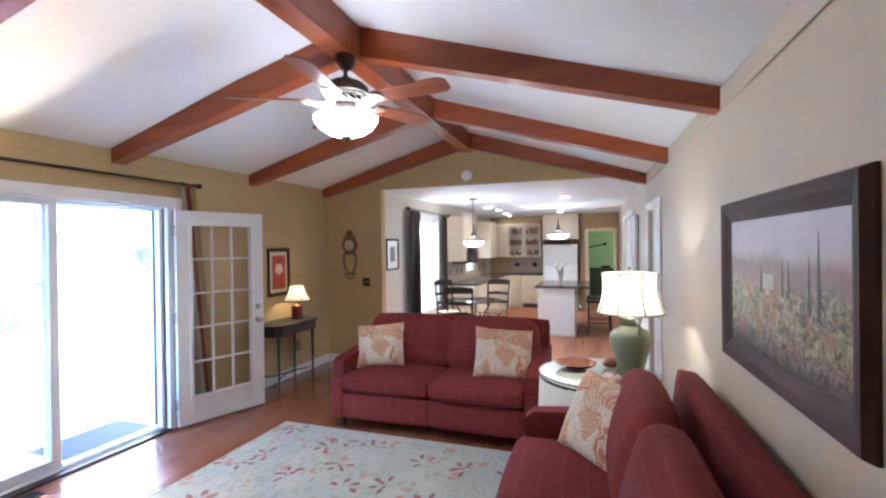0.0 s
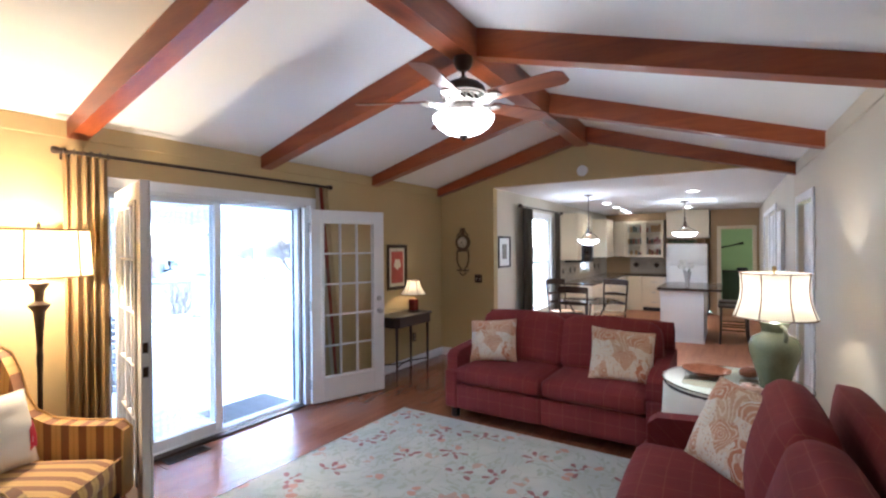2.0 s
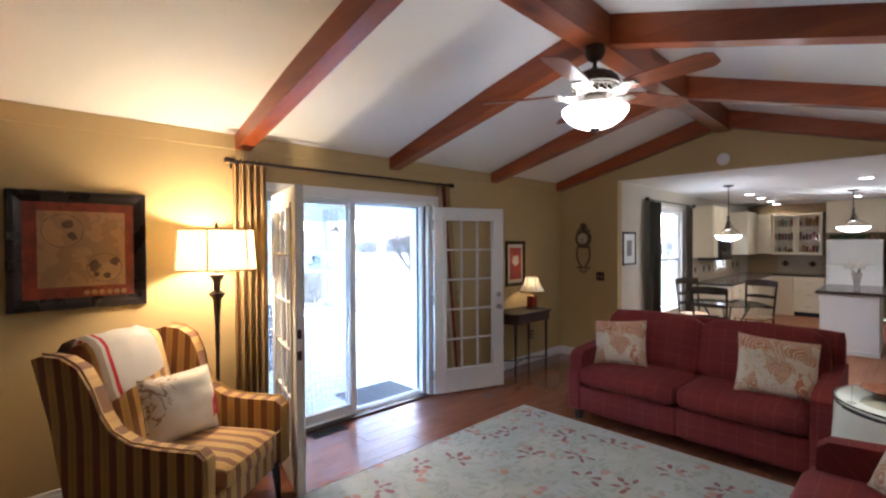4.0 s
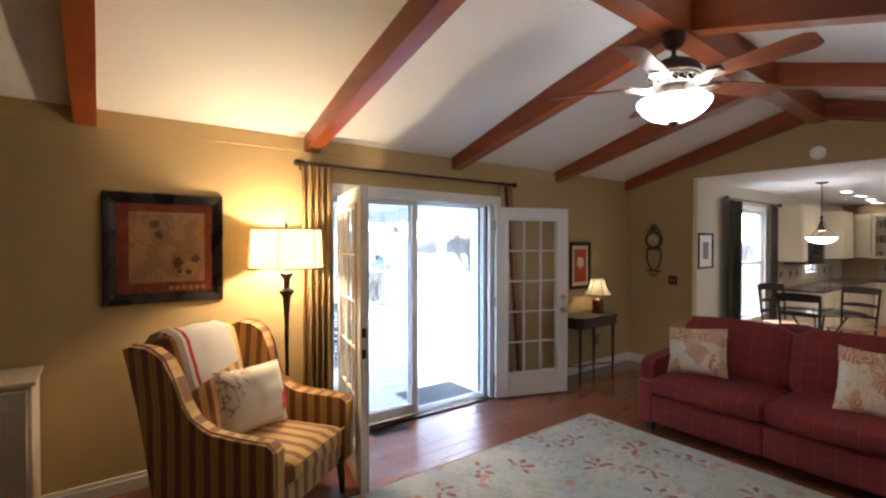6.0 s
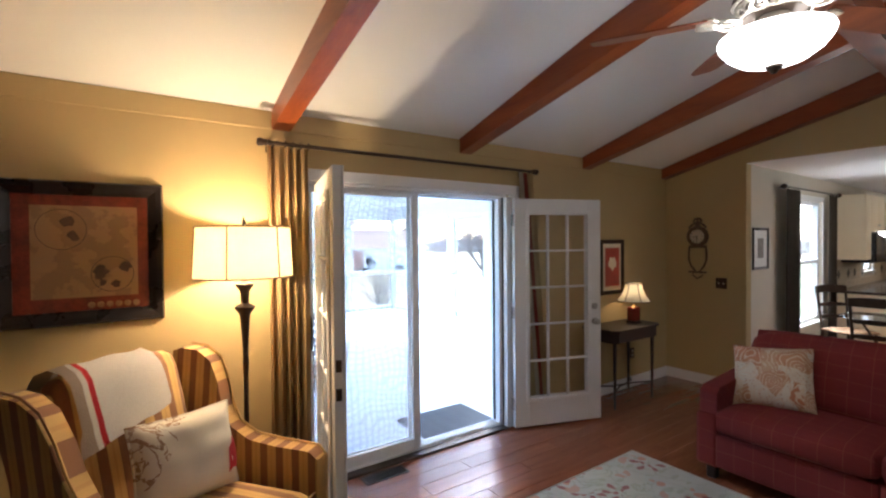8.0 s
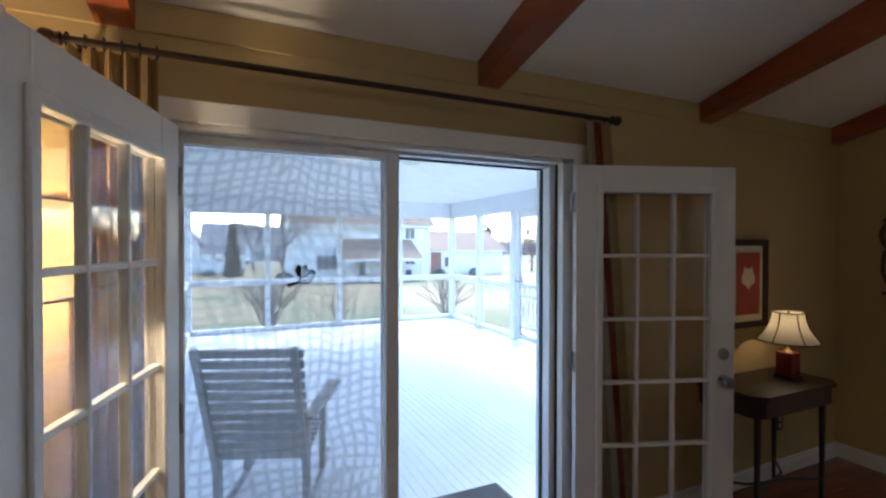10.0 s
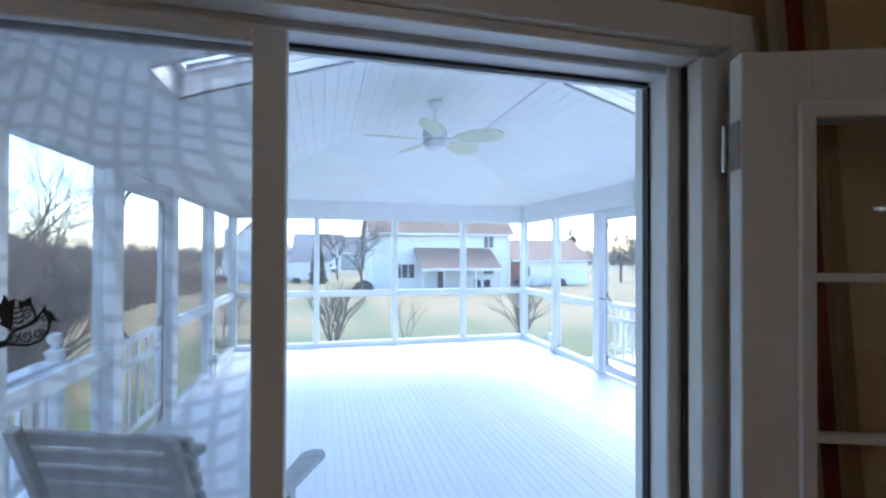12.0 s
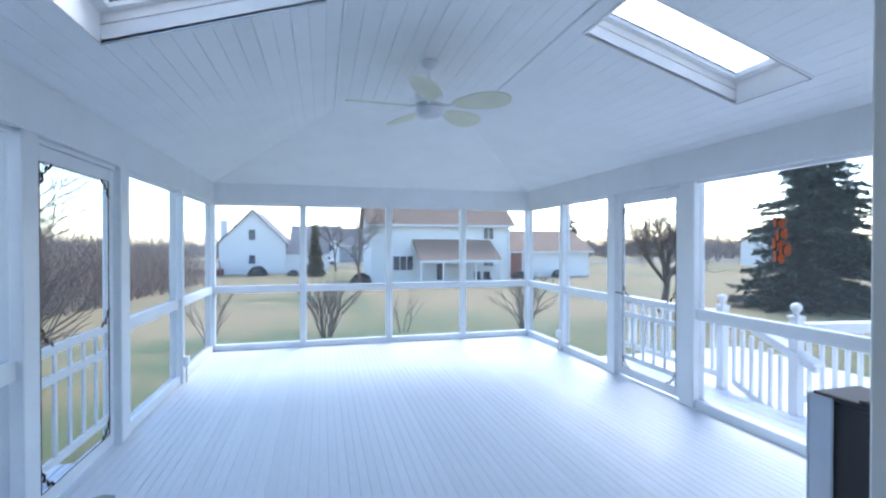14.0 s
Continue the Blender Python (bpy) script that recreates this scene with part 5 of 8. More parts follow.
o = thing("light_switch", 0.64, G - 0.001, 1.18, 0, "dark bronze double light switch plate", "switch")
part("plate", bx(-0.06, 0.06, -0.007, 0, -0.06, 0.06, 0.003), M_BRONZE, o)
for s in (-1, 1):
    part("toggle", bx(s * 0.024 - 0.005, s * 0.024 + 0.005, -0.018, -0.006, -0.012, 0.008, 0.002), M_CURTR, o, "cream toggle")
o = thing("wall_outlet", 0.001, 5.92, 0.38, 0, "dark outlet plate low on the wall", "outlet")
part("plate", bx(0, 0.007, -0.036, 0.036, -0.058, 0.058, 0.003), M_BRONZE, o)
for s in (-1, 1):
    part("socket", bx(0.006, 0.009, -0.016, 0.016, s * 0.024 - 0.014, s * 0.024 + 0.014, 0.004), M_CURTR, o, "cream socket")
o = thing("smoke_detector", 2.165, G - 0.001, 2.612, 0, "round white smoke detector on the gable", "smoke detector")
part("base", ydisc([(0.068, 0), (0.07, 0.008), (0.001, 0.008)], 0), M_WHITE, o)
part("cover", ydisc([(0.066, 0.008), (0.064, 0.024), (0.05, 0.034), (0.02, 0.036), (0.018, 0.033), (0.001, 0.033)], 0), M_WHITE, o, "", True)

# floor register
o = thing("floor_vent", 0.16, 2.655, 0.001, 0, "dark metal floor register by the patio door", "vent")
b = nb()
box(b, -0.065, -0.05, -0.17, 0.17, 0, 0.006, 0.002)
box(b, 0.05, 0.065, -0.17, 0.17, 0, 0.006, 0.002)
box(b, -0.05, 0.05, -0.17, -0.15, 0, 0.006, 0.002)
box(b, -0.05, 0.05, 0.15, 0.17, 0, 0.006, 0.002)
part("frame", b, M_BRONZE, o)
part("backing", bx(-0.05, 0.05, -0.15, 0.15, 0, 0.001), M_BLACK, o)
src = None
for i in range(22):
    y = -0.14 + i * 0.0133
    if src is None:
        src = part("slat", bx(-0.05, 0.05, -0.002, 0.002, 0.001, 0.005), M_BRONZE, o)
        src.location = (0, y, 0)
    else:
        share("slat", src, o, Matrix.Translation((0, y, 0)))

# white cabinet
o = thing("white_cabinet", 0.03, -0.75, 0, 0, "white painted low cabinet beside the armchair", "cabinet")
M_CREAMP = plain("cabinet_cream_paint", (0.66, 0.60, 0.47), 0.4, 0, 0.05, 3, 60, 0.05)
part("body", bx(0, 0.40, 0, 1.04, 0.04, 0.90, 0.004), M_CREAMP, o)
part("top", bx(-0.0, 0.43, -0.02, 1.06, 0.90, 0.925, 0.006, 2), M_CREAMP, o)
part("plinth", bx(0.0, 0.38, 0.02, 1.02, 0, 0.04), M_CREAMP, o)
for k in range(2):
    d = part("door", bx(0.401, 0.418, 0.02 + 0.505 * k, 0.515 + 0.505 * k, 0.06, 0.88, 0.004), M_CREAMP, o)
    part("panel", bx(0.418, 0.422, 0.09 + 0.505 * k, 0.445 + 0.505 * k, 0.14, 0.80, 0.004), M_CREAMP, d)
    b = lathe(nb(), [(0.012, 0), (0.007, 0.008), (0.014, 0.022), (0.001, 0.028)], 12)
    b.transform(Matrix.Translation((0.418, (0.47 if k == 0 else 0.57), 0.55)) @ pose(0, 0, 0, 0, 90))
    part("knob", b, M_BRONZE, d, "dark knob", True)

# ---- kitchen ----
BEFORE_KITCHEN = set(scene.objects)
M_TAN = plain("kitchen_wall_tan", (0.42, 0.28, 0.14), 0.75, 0, 0.05, 1.5, 150, 0.1)
M_GREENW = plain("far_room_green", (0.36, 0.50, 0.25), 0.8, 0, 0.05, 1.5, 150, 0.1)
M_CAB = plain("cabinet_cream", (0.72, 0.61, 0.42), 0.4, 0, 0.04, 3, 60, 0.05)
M_GRANITE = plain("granite_brown", (0.075, 0.055, 0.045), 0.15, 0, 0.8, 40, 220, 0.02)
M_SPLASH = plain("backsplash_tile", (0.50, 0.40, 0.27), 0.35, 0, 0.15, 6, 60, 0.05, obvar=0.3)
M_APPL = plain("appliance_white", (0.80, 0.79, 0.76), 0.25, 0, 0.02, 3, 60, 0.02)
KW0, KW1, KWZ0, KWZ1 = 8.0, 9.15, 0.55, 2.17
SW0, SW1 = 11.25, 11.85
b = nb()
y_prev = G + 0.12
for (a, c, z0, z1) in ((KW0, KW1, KWZ0, KWZ1), (SW0, SW1, 1.12, 1.72)):
    box(b, KX - 0.12, KX, y_prev, a, 0, KC)
    box(b, KX - 0.12, KX, a, c, 0, z0)
    box(b, KX - 0.12, KX, a, c, z1, KC)
    y_prev = c
box(b, KX - 0.12, KX, y_prev, KEND + 0.12, 0, KC)
setting("wall_kitchen_west", b, M_PALE, "pale kitchen wall with a tall window", "wall")
setting("wall_kitchen_end", bx(KX, 3.5, KEND, KEND + 0.12, 0, KC), M_TAN, "tan kitchen end wall", "wall")
b = nb()
box(b, 3.5, 3.62, 13.3, KEND + 0.12, 0, KC)
box(b, 3.62, KE, 13.3, 13.42, 2.02, KC)
box(b, 4.40, KE, 13.3, 13.42, 0, 2.02)
setting("wall_kitchen_door", b, M_TAN, "tan wall with a doorway to a green room", "wall")
setting("wall_kitchen_east", bx(KE, KE + 0.12, G + 0.12, 13.42, 0, KC), M_PALE, "pale kitchen wall", "wall")
b = nb()
box(b, 2.0, 7.0, 17.2, 17.32, 0, KC)
box(b, 6.9, 7.0, 13.42, 17.2, 0, KC)
box(b, 3.5, 3.62, KEND + 0.12, 17.2, 0, KC)
box(b, KE, 6.9, 13.42, 13.5, 0, KC)
setting("wall_far_room", b, M_GREENW, "light green wall of the room beyond", "wall")
setting("ceiling_kitchen", bx(KX - 0.12, 7.0, G + 0.015, 17.3, KC - 0.004, KC + 0.1), M_CEIL, "flat white kitchen ceiling with recessed lights", "ceiling")
setting("floor_far_room", bx(3.5, 7.0, 13.42, 17.2, -0.05, -0.001), M_KFLOOR, "wooden floor of the room beyond", "floor")
o = thing("doorway_casing", 0, 0, 0, 0, "cream casing round the kitchen doorway", "trim", kind="structure")
part("side_casing", bx(3.625, 3.71, 13.275, 13.299, 0, 2.09, 0.004), M_CAB, o)
part("side_casing", bx(4.32, 4.40, 13.275, 13.299, 0, 2.09, 0.004), M_CAB, o)
part("head_casing", bx(3.711, 4.319, 13.275, 13.299, 2.01, 2.09, 0.004), M_CAB, o)
# added unseen fill light that brightens the green room; it has no fixture
bulb("far_room_fill", 5.0, 15.2, 2.3, 1.1, SOFTWARM, 0.1)


def kitchen_window(name, y0, y1, z0, z1, label):
    o = thing(name, KX - 0.06, y0, z0, 0, label, "window", kind="structure")
    w, h = y1 - y0, z1 - z0
    b = nb()
    for (a0, a1, c0, c1) in ((0, 0.05, 0, h), (w - 0.05, w, 0, h), (0.05, w - 0.05, 0, 0.05), (0.05, w - 0.05, h - 0.05, h), (0.05, w - 0.05, h / 2 - 0.025, h / 2 + 0.025)):
        box(b, -0.03, 0.03, a0, a1, c0, c1, 0.003)
    part("window_frame", b, M_VINYL, o)
    p = part("pane", bx(-0.003, 0.003, 0.04, w - 0.04, 0.04, h - 0.04), M_GLASS, o)
    p.visible_shadow = False
    b = nb()
    for (a0, a1, c0, c1) in ((-0.07, 0, -0.07, h + 0.07), (w, w + 0.07, -0.07, h + 0.07), (0.001, w - 0.001, h, h + 0.07)):
        box(b, 0.061, 0.078, a0, a1, c0, c1, 0.003)
    part("casing", b, M_WHITE, o)
    part("window_sill", bx(0.031, 0.10, -0.08, w + 0.08, -0.03, -0.001, 0.005), M_WHITE, o)


kitchen_window("window_1", KW0, KW1, KWZ0, KWZ1, "tall white window beside the dining table")
kitchen_window("window_2", SW0, SW1, 1.12, 1.72, "white window over the kitchen counter")
M_KCURT = plain("curtain_taupe", (0.085, 0.065, 0.045), 0.8, 0, 0.15, 5, 200, 0.2)
for y0, y1 in ((7.5, 7.95), (9.12, 9.42)):
    o = thing("kitchen_curtain", 0, 0, 0, 0, "dark taupe curtain beside the kitchen window", "curtain", "kitchen curtains")
    drape(y0, y1, 0.03, 2.26, KX + 0.10, 4, 0.03, M_KCURT, o)
o = thing("kitchen_curtain_rod", 0, 0, 0, 0, "dark rod with finials over the kitchen window", "curtain rod")
part("rod", tube(nb(), [(KX + 0.10, 7.45, 2.28), (KX + 0.10, 9.48, 2.28)], 0.011), M_BRONZE, o)
for y in (7.42, 9.51):
    part("finial", lathe(nb(), [(0.001, -0.035), (0.03, -0.02), (0.035, 0), (0.03, 0.02), (0.001, 0.035)], 12, KX + 0.10, y, 2.28), M_BRONZE, o, "", True)
for y in (7.55, 9.40):
    part("bracket", tube(nb(), [(KX + 0.002, y, 2.28), (KX + 0.10, y, 2.28)], 0.006), M_BRONZE, o)
o = thing("small_picture", 0, 0, 0, 0, "small black framed print on the pale wall", "picture")
frame_x(o, KX + 0.001, 6.80, 7.22, 1.33, 1.80, 0.03, 0.02, M_FRAMEBLK)
part("mount", bx(KX + 0.003, KX + 0.008, 6.82, 7.20, 1.35, 1.78), M_WHITE, o, "white mount")
part("sheet", bx(KX + 0.008, KX + 0.010, 6.93, 7.09, 1.46, 1.68), plain("grey_print", (0.25, 0.22, 0.19), 0.6, 0, 0.6, 20), o, "grey print")


def cabinet(name, x0, x1, y0, y1, z0, z1, face, label, doors=1, glass=False, drawers=0, group="kitchen cabinets"):
    """A cabinet unit; face '+x' or '-y' carries the doors."""
    o = thing(name, x0, y0, z0, 0, label, "cabinet", group)
    w, d, h = x1 - x0, y1 - y0, z1 - z0
    if glass:
        b = nb()
        t = 0.02
        box(b, 0, t, 0.0, d, 0, h)
        box(b, w - t, w, 0.0, d, 0, h)
        box(b, t, w - t, 0.0, d, 0, t)
        box(b, t, w - t, 0.0, d, h - t, h)
        box(b, t, w - t, d - t, d, t, h - t)
        part("body", b, M_CAB, o)
        for k in (1, 2):
            part("shelf", bx(t, w - t, 0.02, d - t, h * k / 3 - 0.008, h * k / 3 + 0.008), M_CAB, o)
    else:
        part("body", bx(0, w, 0, d, 0, h, 0.003), M_CAB, o)
    L = d if face == "+x" else w

    def plate(a0, a1, c0, c1, t0, t1, bv=0.003):
        return bx(w + t0, w + t1, a0, a1, c0, c1, bv) if face == "+x" else bx(a0, a1, -t1, -t0, c0, c1, bv)

    def front(nm, a0, a1, c0, c1, pull):
        if glass:
            g = nb()
            f = 0.055
            for q in ((a0, a0 + f, c0, c1), (a1 - f, a1, c0, c1), (a0 + f, a1 - f, c0, c0 + f), (a0 + f, a1 - f, c1 - f, c1)):
                box(g, q[0], q[1], -0.02, -0.001, q[2], q[3], 0.003)
            dd = part(nm, g, M_CAB, o)
            part("pane", bx(a0 + f, a1 - f, -0.012, -0.009, c0 + f, c1 - f), M_GLASS, dd).visible_shadow = False
        else:
            dd = part(nm, plate(a0, a1, c0, c1, 0.001, 0.019), M_CAB, o)
            if c1 - c0 > 0.3:
                part("panel", plate(a0 + 0.06, a1 - 0.06, c0 + 0.06, c1 - 0.06, 0.019, 0.024), M_CAB, dd)
        if pull:
            (p0, p1), pz = pull
            part("handle", plate(p0, p1, pz - 0.008, pz + 0.008, 0.020, 0.04), M_STEEL, dd, "steel pull")
    if drawers:
        for k in range(drawers):
            c0, c1 = 0.10 + (h - 0.11) * k / drawers, 0.10 + (h - 0.11) * (k + 1) / drawers - 0.012
            front("drawer", 0.01, L - 0.01, c0, c1, ((L / 2 - 0.06, L / 2 + 0.06), (c0 + c1) / 2))
        part("toe_kick", plate(0.02, L - 0.02, 0.0, 0.09, 0.0005, 0.002, 0), M_BLACK, o)
    else:
        for k in range(doors):
            a0, a1 = L * k / doors + 0.006, L * (k + 1) / doors - 0.006
            c0 = 0.10 if z0 < 0.1 else 0.006
            ph = h - 0.12 if z0 < 0.1 else 0.10
            px = a1 - 0.05 if k % 2 == 0 else a0 + 0.05
            front("door", a0, a1, c0, h - 0.006, ((px - 0.012, px + 0.012), ph))
    return o


cabinet("upper_cabinet", KX + 0.002, 1.31, 9.75, 10.03, 1.36, 2.30, "+x", "cream wall cabinet beside the microwave")
cabinet("upper_cabinet", KX + 0.002, 1.31, 10.035, 10.80, 1.76, 2.30, "+x", "short cream wall cabinet over the microwave", 2)
cabinet("upper_cabinet", KX + 0.002, 1.31, 12.32, 13.1, 1.36, 2.30, "+x", "cream wall cabinet in the kitchen corner", 2)
cabinet("upper_cabinet", 1.10, 1.53, 13.52, KEND - 0.002, 1.36, 2.28, "-y", "cream wall cabinet in the kitchen corner")
cabinet("glass_cabinet", 1.54, 2.46, 13.52, KEND - 0.002, 1.34, 2.28, "-y", "cream wall cabinet with two glazed doors", 2, True)
cabinet("upper_cabinet", 2.56, 3.47, 13.1, KEND - 0.002, 1.82, 2.49, "-y", "cream cabinet over the refrigerator", 2)
cabinet("base_cabinet", KX + 0.002, 1.60, 9.75, 10.75, 0, 0.87, "+x", "cream base cabinet under brown granite", 2)
cabinet("base_cabinet", KX + 0.002, 1.60, 10.755, 12.2, 0, 0.87, "+x", "cream base cabinet under the window", 3)
cabinet("base_cabinet", KX + 0.002, 1.60, 12.205, 13.25, 0, 0.87, "+x", "cream base cabinet in the corner", 2)
cabinet("base_cabinet", 1.62, 1.98, 13.27, KEND - 0.002, 0, 0.87, "-y", "cream base cabinet with one door")
cabinet("drawer_cabinet", 1.985, 2.53, 13.27, KEND - 0.002, 0, 0.87, "-y", "cream base cabinet with three drawers", drawers=3)
o = thing("countertop", 0, 0, 0, 0, "dark brown granite worktop along two walls", "worktop")
part("west_run", bx(KX + 0.002, 1.63, 9.73, KEND - 0.002, 0.872, 0.91, 0.006), M_GRANITE, o)
part("end_run", bx(1.631, 2.54, 13.24, KEND - 0.002, 0.872, 0.91, 0.006), M_GRANITE, o)
# books and crockery behind the glazed doors
rnd = random.Random(11)
for k in range(3):
    for s in range(2):
        for i in range(6):
            hgt = rnd.uniform(0.10, 0.2)
            cx = 1.60 + s * 0.45 + i * 0.06
            c = rnd.choice(((0.35, 0.06, 0.04), (0.45, 0.22, 0.06), (0.10, 0.12, 0.10), (0.5, 0.45, 0.36)))
            q = thing("crockery", cx, 13.70, 1.362 + k * 0.313 + (0.002 if k else 0), 0, "coloured crockery on a cabinet shelf", "crockery", "crockery in the glass cabinet")
            part("cup", lathe(nb(), [(0.018, 0), (0.024, hgt * 0.4), (0.027, hgt), (0.001, hgt)], 12), plain("crockery_glaze", c, 0.3, 0, 0.1), q, "", True)
# soffit
setting("soffit", bx(1.32, 2.555, 13.6, KEND - 0.002, 2.285, KC - 0.001), M_TAN, "tan soffit above the cabinets", "soffit")
# backsplash tiles
o = thing("backsplash", 0, 0, 0, 0, "beige tile backsplash with dark diamonds", "backsplash", kind="structure")
src = None
for i in range(9):
    for j in range(4):
        x, z = 1.60 + i * 0.104, 0.915 + j * 0.104
        if src is None:
            src = part("tile", bx(0, 0.100, -0.008, 0, 0, 0.100, 0.002), M_SPLASH, o)
            src.location = (x, KEND - 0.002, z)
        else:
            share("tile", src, o, Matrix.Translation((x, KEND - 0.002, z)))
for i in range(33):
    for j in range(4):
        y, z = 9.76 + i * 0.104, 0.915 + j * 0.104
        if not (SW0 - 0.2 < y < SW1 + 0.1 and z > 1.0):
            share("tile", src, o, Matrix.Translation((KX + 0.001, y, z)) @ pose(0, 0, 0, 0, 0, 90))
for x in (1.75, 2.25):
    part("diamond", bx(-0.055, 0.055, -0.013, -0.008, -0.055, 0.055, 0.002, m=Matrix.Translation((x, KEND - 0.002, 1.13)) @ pose(0, 0, 0, 0, 45)), M_BRONZE, o, "dark diamond tile")
for y in (9.9, 10.4, 10.75, 12.5, 12.9):
    part("diamond", bx(0.008, 0.013, -0.05, 0.05, -0.05, 0.05, 0.002, m=Matrix.Translation((KX + 0.001, y, 1.13)) @ pose(0, 0, 0, 45)), M_BRONZE, o, "dark diamond tile")
# microwave
o = thing("microwave", KX + 0.002, 10.04, 1.31, 0, "black over-the-range microwave between cream cabinets", "microwave")
part("case", bx(0, 0.38, 0, 0.755, 0, 0.445, 0.006), M_BLACK, o)
part("door", bx(0.381, 0.40, 0.005, 0.57, 0.02, 0.43, 0.006), plain("black_glass", (0.01, 0.01, 0.012), 0.08, 0, 0.1), o, "black glass door")
part("panel", bx(0.381, 0.397, 0.58, 0.75, 0.02, 0.43, 0.004), M_BLACK, o)
part("handle", tube(nb(), [(0.40, 0.55, 0.06), (0.43, 0.55, 0.08), (0.43, 0.55, 0.37), (0.40, 0.55, 0.39)], 0.008), M_STEEL, o, "steel handle")
# refrigerator
o = thing("refrigerator", 2.58, 12.92, 0, 0, "white top-freezer refrigerator beside the island", "refrigerator")
part("body", bx(0, 0.86, 0.06, 0.85, 0.02, 1.68, 0.008), M_APPL, o)
part("freezer_door", bx(0.0, 0.86, 0, 0.055, 1.18, 1.675, 0.012, 2), M_APPL, o, "", True)
part("door", bx(0.0, 0.86, 0, 0.055, 0.06, 1.165, 0.012, 2), M_APPL, o, "", True)
for z0, z1 in ((1.22, 1.45), (0.75, 1.12)):
    part("handle", tube(nb(), [(0.05, 0, z0), (0.05, -0.04, z0 + 0.02), (0.05, -0.04, z1 - 0.02), (0.05, 0, z1)], 0.012), M_APPL, o, "", True)
part("grille", bx(0.02, 0.84, 0.03, 0.06, 0.0, 0.055), M_BLACK, o)
M_BASKET = plain("wicker_brown", (0.22, 0.12, 0.05), 0.7, 0, 0.4, 30, 120, 0.5)
M_GREENERY = plain("ivy_leaf", (0.05, 0.09, 0.03), 0.5, 0, 0.4, 15)
o = thing("garland", 2.62, 13.02, 1.681, 0, "green ivy garland on top of the refrigerator", "plant")
b = nb()
rnd = random.Random(5)
for i in range(150):
    p = Vector((rnd.uniform(0, 0.6), rnd.uniform(-0.03, 0.05), rnd.uniform(0.0, 0.07)))
    box(b, -0.02, 0.02, -0.012, 0.012, -0.001, 0.001, m=Matrix.Translation(p + Vector((0, 0, 0.02))) @ pose(0, 0, 0, rnd.uniform(-60, 60), rnd.uniform(-60, 60), rnd.uniform(0, 360)))
part("leaves", b, M_GREENERY, o)
o = thing("wicker_basket", 3.30, 13.10, 1.681, 0, "small brown wicker basket", "basket")
part("weave", shell(nb(), [(0.07, 0.0), (0.09, 0.05), (0.08, 0.11)], 20, thick=0.008), M_BASKET, o, "", True)
part("bottom", lathe(nb(), [(0.07, 0), (0.07, 0.006), (0.001, 0.006)], 20), M_BASKET, o)

# island
o = thing("kitchen_island", 2.84, 9.42, 0, 0, "white panelled kitchen island with granite top", "island")
part("body", bx(0, 0.66, 0, 1.4, 0.0, 0.875, 0.004), M_WHITE, o)
for z in (0.0,):
    part("base_trim", bx(-0.008, 0.668, -0.01, 1.41, 0.0, 0.07, 0.004), M_WHITE, o)
part("corner_post", bx(-0.012, 0.12, -0.014, -0.001, 0.76, 0.874, 0.004), M_WHITE, o)
part("worktop", bx(-0.05, 0.92, -0.05, 1.45, 0.877, 0.915, 0.006, 2), M_GRANITE, o, "brown granite top")
M_CERAM = plain("vase_grey_glass", (0.42, 0.40, 0.38), 0.15, 0, 0.1, 10)
o = thing("flower_vase", 3.24, 9.70, 0.916, 0, "slender grey vase on the island", "vase")
part("vase", shell(nb(), [(0.03, 0), (0.035, 0.02), (0.03, 0.08), (0.045, 0.17), (0.06, 0.26), (0.058, 0.27)], 22, thick=0.004), M_CERAM, o, "", True)
part("foot", lathe(nb(), [(0.03, 0), (0.03, 0.006), (0.001, 0.006)], 20), M_CERAM, o)
M_PETAL = plain("petal_white", (0.80, 0.78, 0.70), 0.7, 0, 0.08, 20)
o = thing("flower_bouquet", 3.24, 9.70, 1.10, 0, "bunch of white hydrangeas in the vase", "flowers")
rnd = random.Random(8)
for i in range(9):
    a, r = rnd.uniform(0, 6.28), rnd.uniform(0.03, 0.12)
    c = Vector((r * math.cos(a), r * math.sin(a), 0.19 + rnd.uniform(-0.02, 0.05)))
    part("stem", tube(nb(), [(0, 0, -0.15), (c.x * 0.4, c.y * 0.4, 0.06), tuple(c)], 0.003, 5), M_GREENERY, o, "green stem")
    b = nb()
    for j in range(40):
        d = Vector((rnd.gauss(0, 1), rnd.gauss(0, 1), rnd.gauss(0.3, 1))).normalized() * 0.045
        box(b, -0.013, 0.013, -0.013, 0.013, -0.001, 0.001, m=Matrix.Translation(c + d) @ d.to_track_quat("Z", "Y").to_matrix().to_4x4() @ pose(0, 0, 0, rnd.uniform(-25, 25), rnd.uniform(-25, 25), rnd.uniform(0, 90)))
    part("flower_head", b, M_PETAL, o, "white petals")


